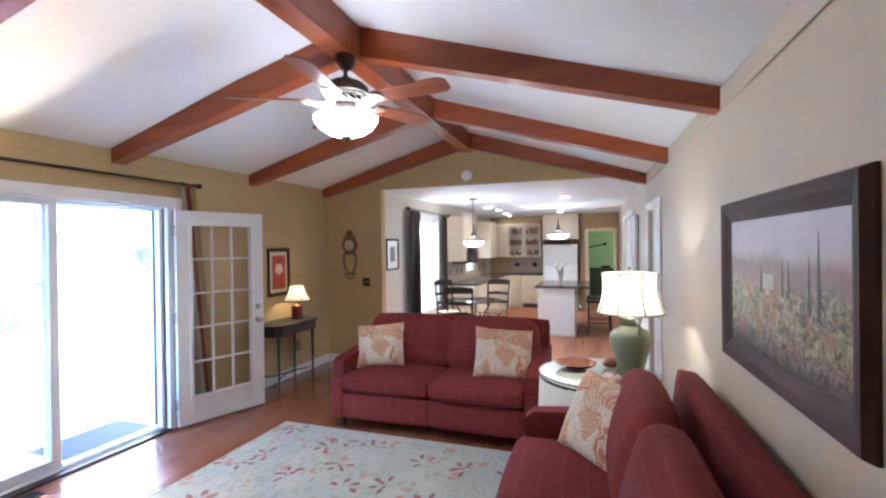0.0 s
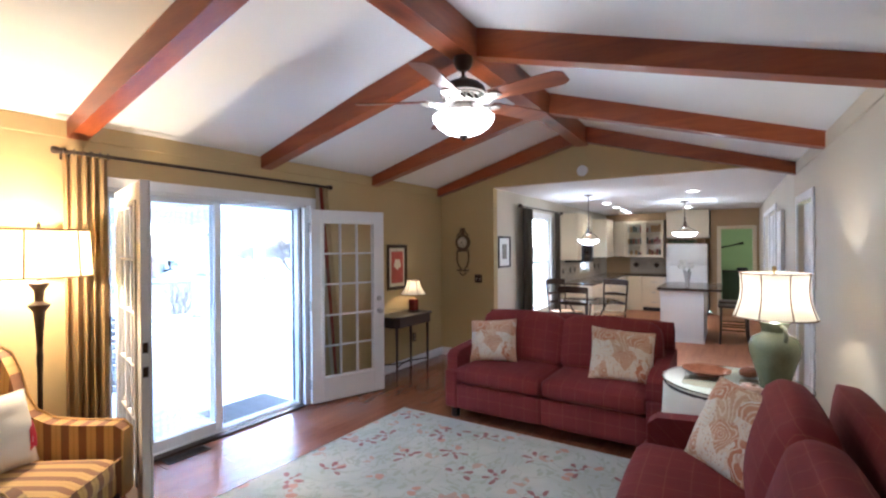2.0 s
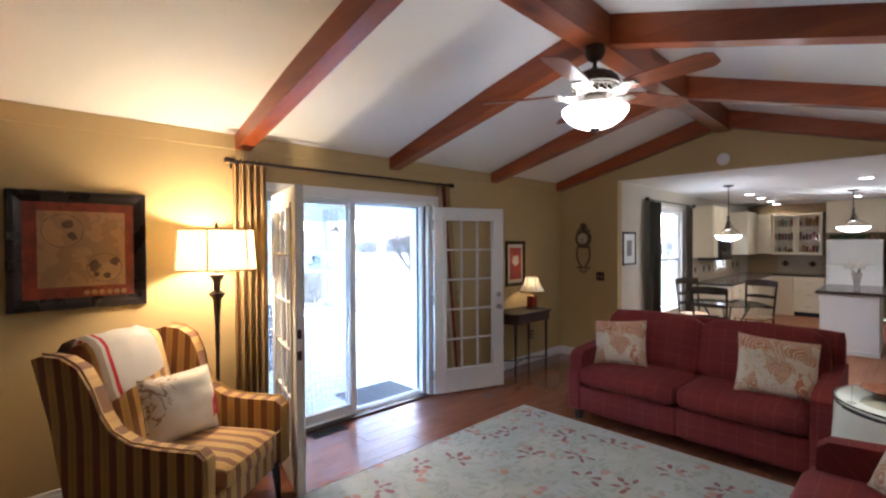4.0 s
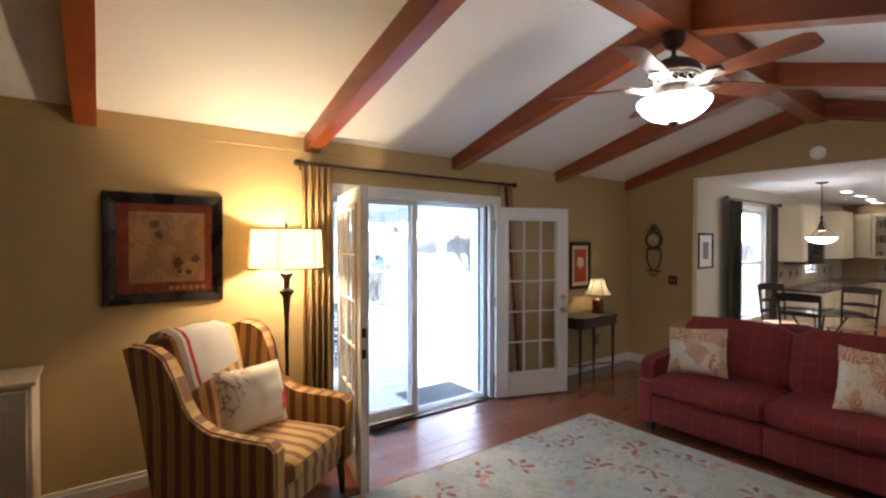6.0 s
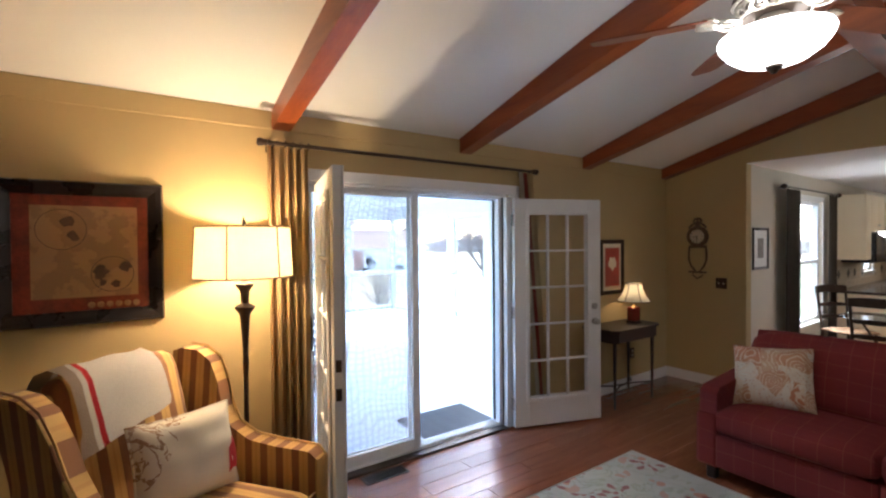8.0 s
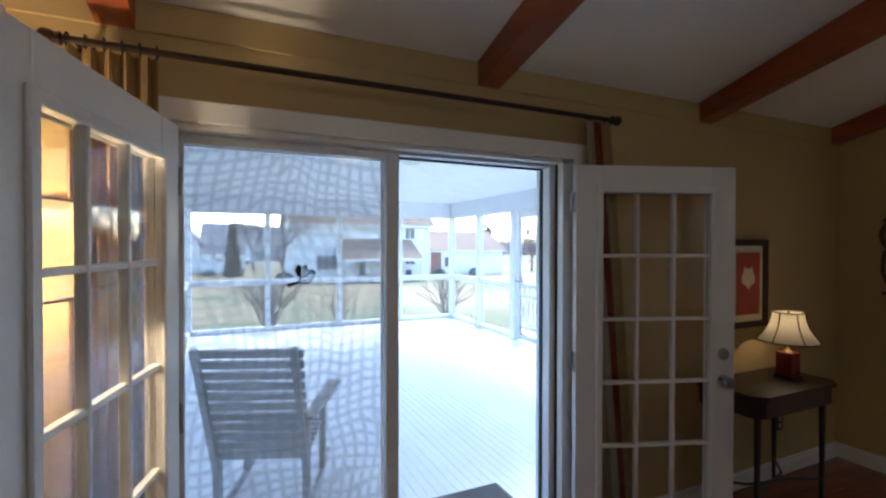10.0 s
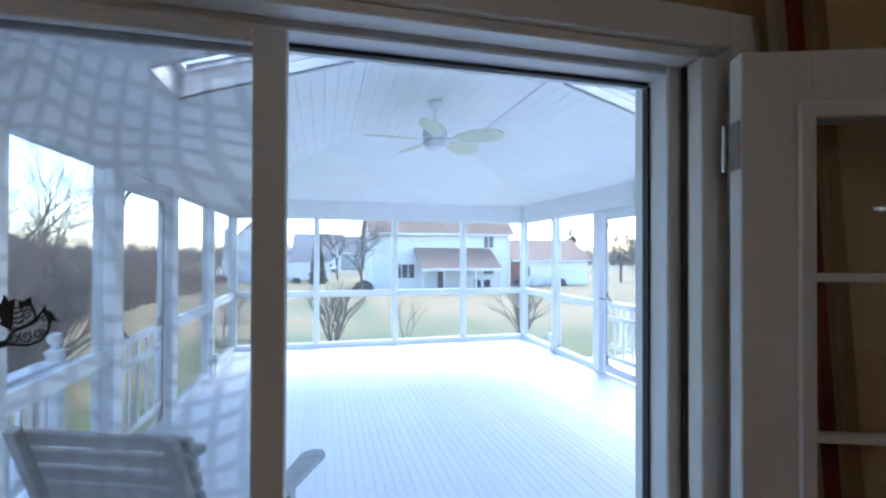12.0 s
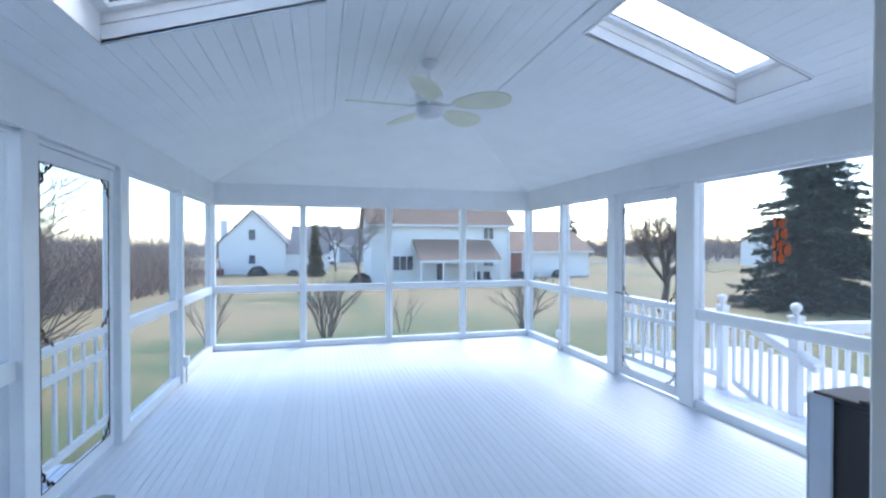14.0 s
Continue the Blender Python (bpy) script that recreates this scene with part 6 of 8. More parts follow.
def wooden_chair(name, x, y, rz, seat_z, top_z, label, category, group, metal=False):
    o = thing(name, x, y, 0, rz, label, category, group)
    m = M_BRONZE if metal else M_DARKWOOD
    r = 0.016
    for s in (-1, 1):
        part("leg", tube(nb(), [(s * 0.19, -0.19, 0), (s * 0.185, -0.18, seat_z)], [r * 0.8, r], 8), m, o)
        part("back_post", tube(nb(), [(s * 0.20, 0.21, 0), (s * 0.195, 0.19, seat_z), (s * 0.205, 0.22, (seat_z + top_z) / 2), (s * 0.215, 0.26, top_z)], r, 8), m, o)
        part("rung", tube(nb(), [(s * 0.19, -0.185, seat_z * 0.4), (s * 0.198, 0.20, seat_z * 0.4)], 0.010, 6), m, o)
    part("rung", tube(nb(), [(-0.19, -0.186, seat_z * 0.3), (0.19, -0.186, seat_z * 0.3)], 0.010, 6), m, o)
    part("seat", softbox(nb(), -0.215, 0.215, -0.22, 0.20, seat_z, seat_z + 0.04, 0.018, 0.006), m if not metal else M_BASKET, o, "woven seat" if metal else "", True)
    def bent_board(z0, z1, half, y, bow, t=0.022):
        """A board bowed backwards between the posts, its upper edge arched."""
        g, n, rows = nb(), 10, []
        for k in range(n + 1):
            u = 2 * k / n - 1
            yy, arch = y + bow * (1 - u * u), 0.018 * (1 - u * u)
            rows.append([g.verts.new((u * half, yy + dy, zz)) for dy, zz in ((0, z0), (t, z0), (t, z1 + arch), (0, z1 + arch))])
        for a, c in zip(rows, rows[1:]):
            for k in range(4):
                g.faces.new((a[k], a[(k + 1) % 4], c[(k + 1) % 4], c[k]))
        g.faces.new(rows[0][::-1])
        g.faces.new(rows[-1])
        return bevel_all(g, 0.004, 1)

    part("top_rail", bent_board(top_z - 0.075, top_z + 0.012, 0.225, 0.245, 0.04), m, o, "", True)
    for q in (0.30, 0.58):
        zz = seat_z + (top_z - seat_z) * q
        part("back_rail", bent_board(zz - 0.018, zz + 0.018, 0.205, 0.205 + 0.03 * q, 0.035, 0.016), m, o, "", True)
    return o


for (x, y, rz, l) in ((1.86, 7.78, 180, "dark metal dining chair with a curved top rail"), (2.08, 9.02, -12, "dark metal dining chair on the far side of the table"), (1.35, 8.85, 60, "dark metal dining chair by the window")):
    wooden_chair("dining_chair", x, y, rz, 0.45, 1.02, l, "chair", "chairs round the dining table", True)
for y in (9.75, 10.4):
    wooden_chair("bar_stool", 3.92, y, -90, 0.60, 0.95, "dark wooden stool with a low back at the island", "stool", "stools at the island")
o = thing("dining_table", 1.86, 8.40, 0, 0, "round glass-topped dining table", "table")
part("top", lathe(nb(), [(0.49, 0.735), (0.50, 0.74), (0.49, 0.747), (0.001, 0.747)], 40), clear("table_top_glass", (0.85, 0.93, 0.95), 0.02), o).visible_shadow = False
b = nb()
for k in range(4):
    a = k * math.pi / 2 + 0.4
    tube(b, [(0.33 * math.cos(a), 0.33 * math.sin(a), 0.0), (0.12 * math.cos(a), 0.12 * math.sin(a), 0.36), (0.32 * math.cos(a), 0.32 * math.sin(a), 0.733)], 0.014, 8)
part("base", b, M_BRONZE, o, "dark metal base", True)


def pendant(x, y, zb, r, label, M=M_BRONZE):
    o = thing("pendant_lamp", x, y, KC, 0, label, "pendant lamp", "kitchen pendants")
    part("canopy", lathe(nb(), [(0.075, 0), (0.07, -0.015), (0.02, -0.03), (0.001, -0.03)], 20), M, o, "", True)
    h = zb - KC
    part("chain", tube(nb(), [(0, 0, -0.03), (0, 0, h + 0.36)], 0.006, 6), M, o)
    part("stem", lathe(nb(), [(0.008, h + 0.38), (0.02, h + 0.36), (0.012, h + 0.33), (0.022, h + 0.25), (0.05, h + 0.18), (0.03, h + 0.17), (0.001, h + 0.17)], 16), M, o, "", True)
    for k in range(3):
        a = k * 2.094
        part("arm", tube(nb(), [(0.02 * math.cos(a), 0.02 * math.sin(a), h + 0.3), (0.06 * math.cos(a), 0.06 * math.sin(a), h + 0.2), ((r - 0.004) * math.cos(a), (r - 0.004) * math.sin(a), h + 0.095)], 0.005, 6), M, o, "", True)
    g = part("glass_bowl", shell(nb(), [(r, h + 0.09), (r * 0.93, h + 0.06), (r * 0.7, h + 0.025), (r * 0.35, h + 0.005), (0.02, h)], 28, thick=0.004), M_BOWL, o, "frosted glass bowl, lit", True)
    g.visible_shadow = False
    b = nb()
    tube(b, [((r + 0.004) * math.cos(a), (r + 0.004) * math.sin(a), h + 0.09) for a in [2 * math.pi * k / 32 for k in range(33)]], 0.006, 6, False)
    part("rim", b, M, o)


pendant(1.88, 8.40, 1.66, 0.175, "bronze bowl pendant over the dining table, lit")
pendant(3.14, 10.6, 1.80, 0.22, "bronze bowl pendant over the island, lit")
M_CAN = glow("recessed_lamp_lit", (1.0, 0.92, 0.80), 1.0)
for x, y in ((1.78, 10.2), (1.77, 11.2), (1.72, 12.3), (1.66, 13.3), (3.38, 8.82), (3.1, 12.2)):
    o = thing("recessed_light", x, y, KC, 0, "round recessed ceiling light, lit", "ceiling light", "recessed kitchen lights")
    part("trim_ring", shell(nb(), [(0.095, -0.001), (0.09, -0.008), (0.075, -0.006)], 24, thick=0.004), M_WHITE, o, "white ring")
    part("lens", lathe(nb(), [(0.074, -0.004), (0.074, -0.003), (0.001, -0.003)], 20), M_CAN, o, "glowing lens").visible_shadow = False

# closet doors on the east wall
for y0 in (7.75, 8.85):
    panel_door("door_4" if y0 < 8 else "door_5", KE - 0.045, y0, y0 + 1.0, 2.08, "white panelled closet door in the kitchen", SIX, knob=0.5)
# the room beyond: console, wall ornament
o = thing("far_console", 3.7, 16.75, 0, 0, "dark green cabinet in the far room", "cabinet")
M_DKGREEN = plain("dark_green_paint", (0.04, 0.06, 0.035), 0.5)
part("body", bx(0, 1.3, 0, 0.42, 0.0, 0.85, 0.01), M_DKGREEN, o)
part("top", bx(-0.02, 1.32, -0.02, 0.42, 0.851, 0.88, 0.006), M_DARKWOOD, o)
o = thing("wall_ornament", 3.92, 17.195, 1.63, 0, "dark carved ornament hung slanting on the green wall", "wall ornament")
b = nb()
tube(b, [(-0.32, -0.02, -0.07), (-0.1, -0.02, -0.03), (0.15, -0.02, 0.03), (0.32, -0.02, 0.07)], [0.03, 0.018, 0.02, 0.045], 8)
part("carving", b, M_BLACK, o, "", True)
o = thing("telephone", 4.2, 16.9, 0.881, 0, "dark object on the far cabinet", "box")
part("box", bx(-0.14, 0.14, -0.08, 0.08, 0, 0.09, 0.02, 2), M_BLACK, o)

# the kitchen wing stands a little askew to the family room
ASKEW = Matrix.Translation((-0.09, 0, 0)) @ Matrix.Translation((0.98, G, 0)) @ pose(0, 0, 0, 0, 0, 1.4) @ Matrix.Translation((-0.98, -G, 0))
for ob in list(scene.objects):
    if ob.parent is None and (ob not in BEFORE_KITCHEN or ob.name.startswith(("recessed_bulb", "dining_pendant_bulb", "island_pendant_bulb"))):
        ob.matrix_basis = ASKEW @ ob.matrix_basis

# ---- the screened porch ----
F = -0.055                               # deck
PL, PR, PE = 1.65, 7.02, -7.65          # screen lines, end of the porch
BB, BT = 2.245, 2.56                     # tie beam under the ceiling
FZ, FY0, FY1, FX = 3.13, 3.47, 5.02, -5.2   # flat middle of the ceiling and where it ends
M_DECK = plain("deck_paint_white", (0.74, 0.76, 0.79), 0.5, var=0.08, scale=1.5, fine=50, bump=0.2, dist=0.002, stretch=(0.2, 1, 1), obvar=0.12)
M_DGAP = plain("deck_gap_grey", (0.58, 0.60, 0.64), 0.8)
M_SNOW = plain("snow_crust", (0.82, 0.84, 0.88), 0.6, var=0.04, scale=6, fine=60, bump=0.4, dist=0.004)

setting("porch_subfloor", bx(PE - 0.1, -0.12, PL - 0.1, PR + 0.1, F - 0.25, F - 0.005), M_DGAP, "grey joists under the deck", "floor")

b = nb()
for (y0, y1) in ((PL - 0.07, PL + 0.07), (PR - 0.07, PR + 0.07)):
    box(b, PE - 0.07, -0.121, y0, y1, BB, BT + 0.03, 0.006)
box(b, PE - 0.07, PE + 0.07, PL + 0.071, PR - 0.071, BB, BT + 0.03, 0.006)
box(b, -0.18, -0.121, PL + 0.071, PR - 0.071, BB + 0.05, BT + 0.03, 0.006)
setting("porch_tie_beam", b, M_PORCH, "white painted beam that carries the porch roof", "beam")

# boarded ceiling: sloping sides, hipped end, flat middle
SKX0, SKX1 = -2.70, -2.12
b = nb()


def board(b, quad, t=0.015):
    """A thin board from four corners, its edges eased towards the room."""
    vs = [Vector(q) for q in quad]
    nrm = (vs[1] - vs[0]).cross(vs[3] - vs[0]).normalized()
    if nrm.z > 0:
        nrm = -nrm
    lo = [b.verts.new(vs[i] + (vs[3 - i] - vs[i]).normalized() * 0.0014) for i in range(4)]
    hi = [b.verts.new(v - nrm * t) for v in vs]
    b.faces.new(lo)
    b.faces.new(hi[::-1])
    for i in range(4):
        b.faces.new((lo[i], lo[(i + 1) % 4], hi[(i + 1) % 4], hi[i]))


NS = 16
for side in (0, 1):
    ya, yb = (PL + 0.07, FY0) if side == 0 else (PR - 0.07, FY1)
    for i in range(NS):
        y0, y1 = ya + (yb - ya) * i / NS, ya + (yb - ya) * (i + 1) / NS
        z0, z1 = BT + (FZ - BT) * i / NS, BT + (FZ - BT) * (i + 1) / NS
        xa0, xa1 = PE + 0.07 + (FX - PE) * i / NS, PE + 0.07 + (FX - PE) * (i + 1) / NS
        lo, hi = 0.24, 0.92
        if lo * NS <= i + 0.5 <= hi * NS:
            board(b, [(xa0, y0, z0), (SKX0, y0, z0), (SKX0, y1, z1), (xa1, y1, z1)])
            board(b, [(SKX1, y0, z0), (-0.12, y0, z0), (-0.12, y1, z1), (SKX1, y1, z1)])
        else:
            board(b, [(xa0, y0, z0), (-0.12, y0, z0), (-0.12, y1, z1), (xa1, y1, z1)])
for i in range(NS + 6):
    q0, q1 = i / (NS + 6), (i + 1) / (NS + 6)
    x0, x1 = PE + 0.07 + (FX - PE) * q0, PE + 0.07 + (FX - PE) * q1
    z0, z1 = BT + (FZ - BT) * q0, BT + (FZ - BT) * q1
    la, lb = PL + 0.07 + (FY0 - PL - 0.07) * q0, PL + 0.07 + (FY0 - PL - 0.07) * q1
    ra, rb = PR - 0.07 - (PR - 0.07 - FY1) * q0, PR - 0.07 - (PR - 0.07 - FY1) * q1
    board(b, [(x0, la, z0), (x0, ra, z0), (x1, rb, z1), (x1, lb, z1)])
for i in range(12):
    y0, y1 = FY0 + (FY1 - FY0) * i / 12, FY0 + (FY1 - FY0) * (i + 1) / 12
    board(b, [(FX + 0.07, y0, FZ), (-0.12, y0, FZ), (-0.12, y1, FZ), (FX + 0.07, y1, FZ)])
setting("porch_ceiling", b, M_PORCH, "white tongue-and-groove porch ceiling with two skylights", "ceiling")
# battens along the breaks of the ceiling
b = nb()
tube(b, [(-0.12, FY0, FZ - 0.004), (FX, FY0, FZ - 0.004), (PE + 0.1, PL + 0.1, BT + 0.01)], 0.012, 6)
tube(b, [(-0.12, FY1, FZ - 0.004), (FX, FY1, FZ - 0.004), (PE + 0.1, PR - 0.1, BT + 0.01)], 0.012, 6)
setting("ceiling_batten", b, M_PORCH, "white batten where the ceiling boards meet", "trim")
# roof over it, open at the skylights
M_SHINGLE = plain("roof_shingle", (0.17, 0.15, 0.14), 0.9, var=0.2, scale=3, fine=40, bump=0.4)


def light_span(side):
    """Where a skylight begins and ends on its slope: ys and heights."""
    y0, y1 = (PL + 0.07, FY0) if side == 0 else (PR - 0.07, FY1)
    qs = (0.25, 0.9375)
    return [y0 + (y1 - y0) * q for q in qs], [BT + (FZ - BT) * q for q in qs]


b = nb()
for side in (0, 1):
    YS, ZS = light_span(side)
    d = 1 if side == 0 else -1
    ya, yf = (PL + 0.07, FY0) if side == 0 else (PR - 0.07, FY1)

    def zz(y):
        return BT + 0.19 + (FZ - BT) * (y - ya) / (yf - ya)
    mid, low = (FY0 + FY1) / 2, ya - d * 0.4
    for (x0, x1, y0, y1) in ((PE - 0.3, SKX0 - 0.01, low, mid), (SKX1 + 0.01, -0.12, low, mid), (SKX0 - 0.01, SKX1 + 0.01, low, YS[0]), (SKX0 - 0.01, SKX1 + 0.01, YS[1], mid)):
        prism(b, [(y0, zz(y0)), (y1, zz(y1)), (y1, zz(y1) + 0.05), (y0, zz(y0) + 0.05)], x0, x1, "x")
prism(b, [(PL, BT + 0.03), (PR, BT + 0.03), (PR, BT + 0.16), ((FY0 + FY1) / 2, FZ + 0.5), (PL, BT + 0.16)], PE - 0.06, PE - 0.02, "x")
setting("porch_roof", b, M_SHINGLE, "shingled porch roof", "roof")
for side in (0, 1):
    o = thing("skylight", 0, 0, 0, 0, "white framed skylight in the sloping porch ceiling", "skylight", "porch skylights")
    YS, ZS = light_span(side)
    Y = YS
    d = 1 if side == 0 else -1

    def wall_piece(nm, quad, off):
        g = nb()
        a = [g.verts.new(q) for q in quad]
        c = [g.verts.new(Vector(q) + Vector(off)) for q in quad]
        g.faces.new(a)
        g.faces.new(c[::-1])
        for i in range(4):
            g.faces.new((a[i], a[(i + 1) % 4], c[(i + 1) % 4], c[i]))
        part(nm, g, M_VINYL, o)
    H = 0.24
    for x, off in ((SKX0, (-0.02, 0, 0)), (SKX1, (0.02, 0, 0))):
        wall_piece("shaft_side", [(x, Y[0], ZS[0] - 0.005), (x, Y[1], ZS[1] - 0.005), (x, Y[1], ZS[1] + H), (x, Y[0], ZS[0] + H)], off)
    for k, s in ((0, -1), (1, 1)):
        wall_piece("shaft_end", [(SKX0, Y[k], ZS[k] - 0.005), (SKX1, Y[k], ZS[k] - 0.005), (SKX1, Y[k], ZS[k] + H), (SKX0, Y[k], ZS[k] + H)], (0, s * d * 0.02, 0))
    g = nb()
    for (xa, xb) in ((SKX0 + 0.0, SKX0 + 0.05), (SKX1 - 0.05, SKX1)):
        prism(g, [(Y[0], ZS[0] + 0.16), (Y[1], ZS[1] + 0.16), (Y[1], ZS[1] + 0.2), (Y[0], ZS[0] + 0.2)], xa, xb, "x")
    sl = (ZS[1] - ZS[0]) / (Y[1] - Y[0])
    for (ya, yb) in ((Y[0], Y[0] + d * 0.06), (Y[1] - d * 0.06, Y[1])):
        prism(g, [(ya, ZS[0] + sl * (ya - Y[0]) + 0.16), (yb, ZS[0] + sl * (yb - Y[0]) + 0.16), (yb, ZS[0] + sl * (yb - Y[0]) + 0.2), (ya, ZS[0] + sl * (ya - Y[0]) + 0.2)], SKX0 + 0.05, SKX1 - 0.05, "x")
    part("frame", g, M_VINYL, o)
    g = nb()
    prism(g, [(Y[0], ZS[0] + 0.202), (Y[1], ZS[1] + 0.202), (Y[1], ZS[1] + 0.208), (Y[0], ZS[0] + 0.208)], SKX0, SKX1, "x")
    part("pane", g, M_GLASS, o).visible_shadow = False
    g = nb()
    for (xa, xb) in ((SKX0 + 0.05, SKX0 + 0.054), (SKX1 - 0.054, SKX1 - 0.05)):
        prism(g, [(Y[0], ZS[0] + 0.188), (Y[1], ZS[1] + 0.188), (Y[1], ZS[1] + 0.2), (Y[0], ZS[0] + 0.2)], xa, xb, "x")
    part("gasket", g, M_BLACK, o, "dark rubber gasket")
    g = nb()
    for x in (SKX0 + 0.003, SKX1 - 0.003):
        tube(g, [(x, Y[0], ZS[0] + 0.10), (x, Y[1], ZS[1] + 0.10)], 0.003, 5)
    part("shaft_joint", g, M_STEEL, o, "grey joint along the shaft")
    # thin grey beads draw the shadow line round the edge of the opening
    for x in (SKX0, SKX1):
        g = nb()
        tube(g, [(x, Y[0], ZS[0] - 0.008), (x, Y[1], ZS[1] - 0.008)], 0.004, 5)
        part("edge_shade_bead", g, M_STEEL, o, "grey bead that stands in for the shadow at the opening's edge")
    g = nb()
    tube(g, [(SKX0, Y[0], ZS[0] - 0.008), (SKX1, Y[0], ZS[0] - 0.008)], 0.004, 5)
    part("edge_shade_bead", g, M_STEEL, o, "grey bead that stands in for the shadow at the opening's edge")


# screen walls
def post(x, y, wx, wy, o):
    part("post", bx(x - wx / 2, x + wx / 2, y - wy / 2, y + wy / 2, F, BB, 0.006), M_PORCH, o)


def bay(o, a, c, fixed, axis, mid=True, sill=0.09):
    """Rails and screen between two posts along an axis."""
    def q(u0, u1, v0, v1, z0, z1, bv=0.004):
        return bx(u0, u1, fixed + v0, fixed + v1, z0, z1, bv) if axis == "x" else bx(fixed + v0, fixed + v1, u0, u1, z0, z1, bv)
    part("sill", q(a, c, -0.05, 0.05, F, F + sill), M_PORCH, o)
    part("head", q(a, c, -0.03, 0.03, BB - 0.03, BB), M_PORCH, o)
    if mid:
        part("middle_rail", q(a, c, -0.035, 0.035, 0.84, 0.95), M_PORCH, o)
    part("screen", q(a, c, -0.0008, 0.0008, F + sill, BB - 0.03, 0), M_SCREEN, o, "grey insect screen")


o = thing("screen_wall_end", 0, 0, 0, 0, "white framed insect-screen wall at the porch end", "screen wall", kind="structure")
ys = [PL, 3.03, 4.43, 5.745, PR]
for y in ys:
    post(PE, y, 0.10, 0.14 if y in (PL, PR) else 0.10, o)
for y0, y1 in zip(ys, ys[1:]):
    bay(o, y0 + 0.05, y1 - 0.05, PE, "y")
o = thing("screen_wall_north", 0, 0, 0, 0, "white framed insect-screen wall beside the steps", "screen wall", kind="structure")
for x, wd in ((-6.34, 0.09), (-5.03, 0.16), (-3.74, 0.20), (-0.34, 0.14)):
    post(x, PR, wd, 0.14, o)
for x0, x1 in ((PE + 0.05, -6.385), (-6.295, -5.11), (-3.64, -0.41)):
    bay(o, x0, x1, PR, "x")
o = thing("screen_wall_south", 0, 0, 0, 0, "white framed insect-screen wall beside the rocking chair", "screen wall", kind="structure")
for x, wd in ((-5.92, 0.09), (-4.24, 0.18), (-2.92, 0.16), (-1.65, 0.10), (-0.34, 0.14)):
    post(x, PL, wd, 0.14, o)
for x0, x1 in ((PE + 0.05, -5.965), (-5.875, -4.33), (-2.84, -1.70), (-1.60, -0.41)):
    bay(o, x0, x1, PL, "x", True)


# screen doors with turned brackets
def screen_door(x0, x1, y, s, label):
    o = thing("screen_door", x0, y, F + 0.02, 0, label, "screen door", "porch screen doors")
    w, h = x1 - x0, BB - F - 0.06
    b = nb()
    st = 0.085
    box(b, 0, st, -0.015, 0.015, 0, h, 0.003)
    box(b, w - st, w, -0.015, 0.015, 0, h, 0.003)
    box(b, st, w - st, -0.015, 0.015, 0, 0.10, 0.003)
    box(b, st, w - st, -0.015, 0.015, h - 0.10, h, 0.003)
    box(b, st, w - st, -0.015, 0.015, 0.93, 0.99, 0.003)
    part("frame", b, M_PORCH, o)
    part("lower_rail", bx(st, w - st, -0.012, 0.012, 0.74, 0.80, 0.002), M_PORCH, o)
    part("lower_rail", bx(st, w - st, -0.012, 0.012, 0.20, 0.26, 0.002), M_PORCH, o)
    part("header", bx(-0.02, w + 0.02, -0.03, 0.03, h + 0.004, BB - F - 0.021, 0.004), M_PORCH, o)
    part("screen_bead", tube(nb(), [(st, s * 0.017, 0.10), (st, s * 0.017, h - 0.10), (w - st, s * 0.017, h - 0.10), (w - st, s * 0.017, 0.10), (st, s * 0.017, 0.10)], 0.005, 5), M_BRONZE, o, "dark bead round the screen")
    n = 4
    for i in range(1, n + 1):
        xx = st + (w - 2 * st) * i / (n + 1)
        part("slat", bx(xx - 0.018, xx + 0.018, -0.008, 0.008, 0.26, 0.74, 0.002), M_PORCH, o)
        part("spindle", bx(xx - 0.014, xx + 0.014, -0.008, 0.008, 0.80, 0.93, 0.002), M_PORCH, o)
    part("screen", bx(st - 0.005, w - st + 0.005, -0.0008, 0.0008, 0.09, h - 0.09), M_SCREEN, o, "grey insect screen")
    for (cx, cz, sx, sz) in ((st, h - 0.10, 1, -1), (w - st, h - 0.10, -1, -1), (st, 0.99, 1, 1), (w - st, 0.99, -1, 1), (st, 0.10, 1, 1), (w - st, 0.10, -1, 1)):
        g = nb()
        r = 0.13
        tube(g, [(cx, s * 0.02, cz + sz * r), (cx + sx * 0.03, s * 0.02, cz + sz * r * 0.8), (cx + sx * 0.02, s * 0.02, cz + sz * r * 0.55),
                 (cx + sx * 0.06, s * 0.02, cz + sz * 0.06), (cx + sx * r * 0.55, s * 0.02, cz + sz * 0.02), (cx + sx * r * 0.8, s * 0.02, cz + sz * 0.03), (cx + sx * r, s * 0.02, cz)], 0.008, 6)
        part("bracket", g, M_BRONZE, o, "dark scrolled corner bracket", True)
    b = nb()
    tube(b, [(w - 0.10, s * 0.04, 1.02), (w + 0.02, s * 0.055, 1.03)] if s > 0 else [(0.10, s * 0.04, 1.02), (-0.02, s * 0.055, 1.03)], 0.008)
    part("latch", b, M_BRONZE, o, "dark latch lever")
    return o


screen_door(-4.93, -3.86, PR, -1, "white screen door with scrolled corner brackets by the steps")
screen_door(-4.13, -3.02, PL, 1, "white screen door with scrolled corner brackets and slats")

# side decks outside the screens
b = nb()
for i in range(20):
    y0 = PR + 0.08 + i * 0.145
    box(b, -5.9, -0.12, y0, y0 + 0.138, F - 0.06, F - 0.02, 0.003)
setting("deck_north", b, M_SNOW, "snow-white side deck", "deck")
b = nb()
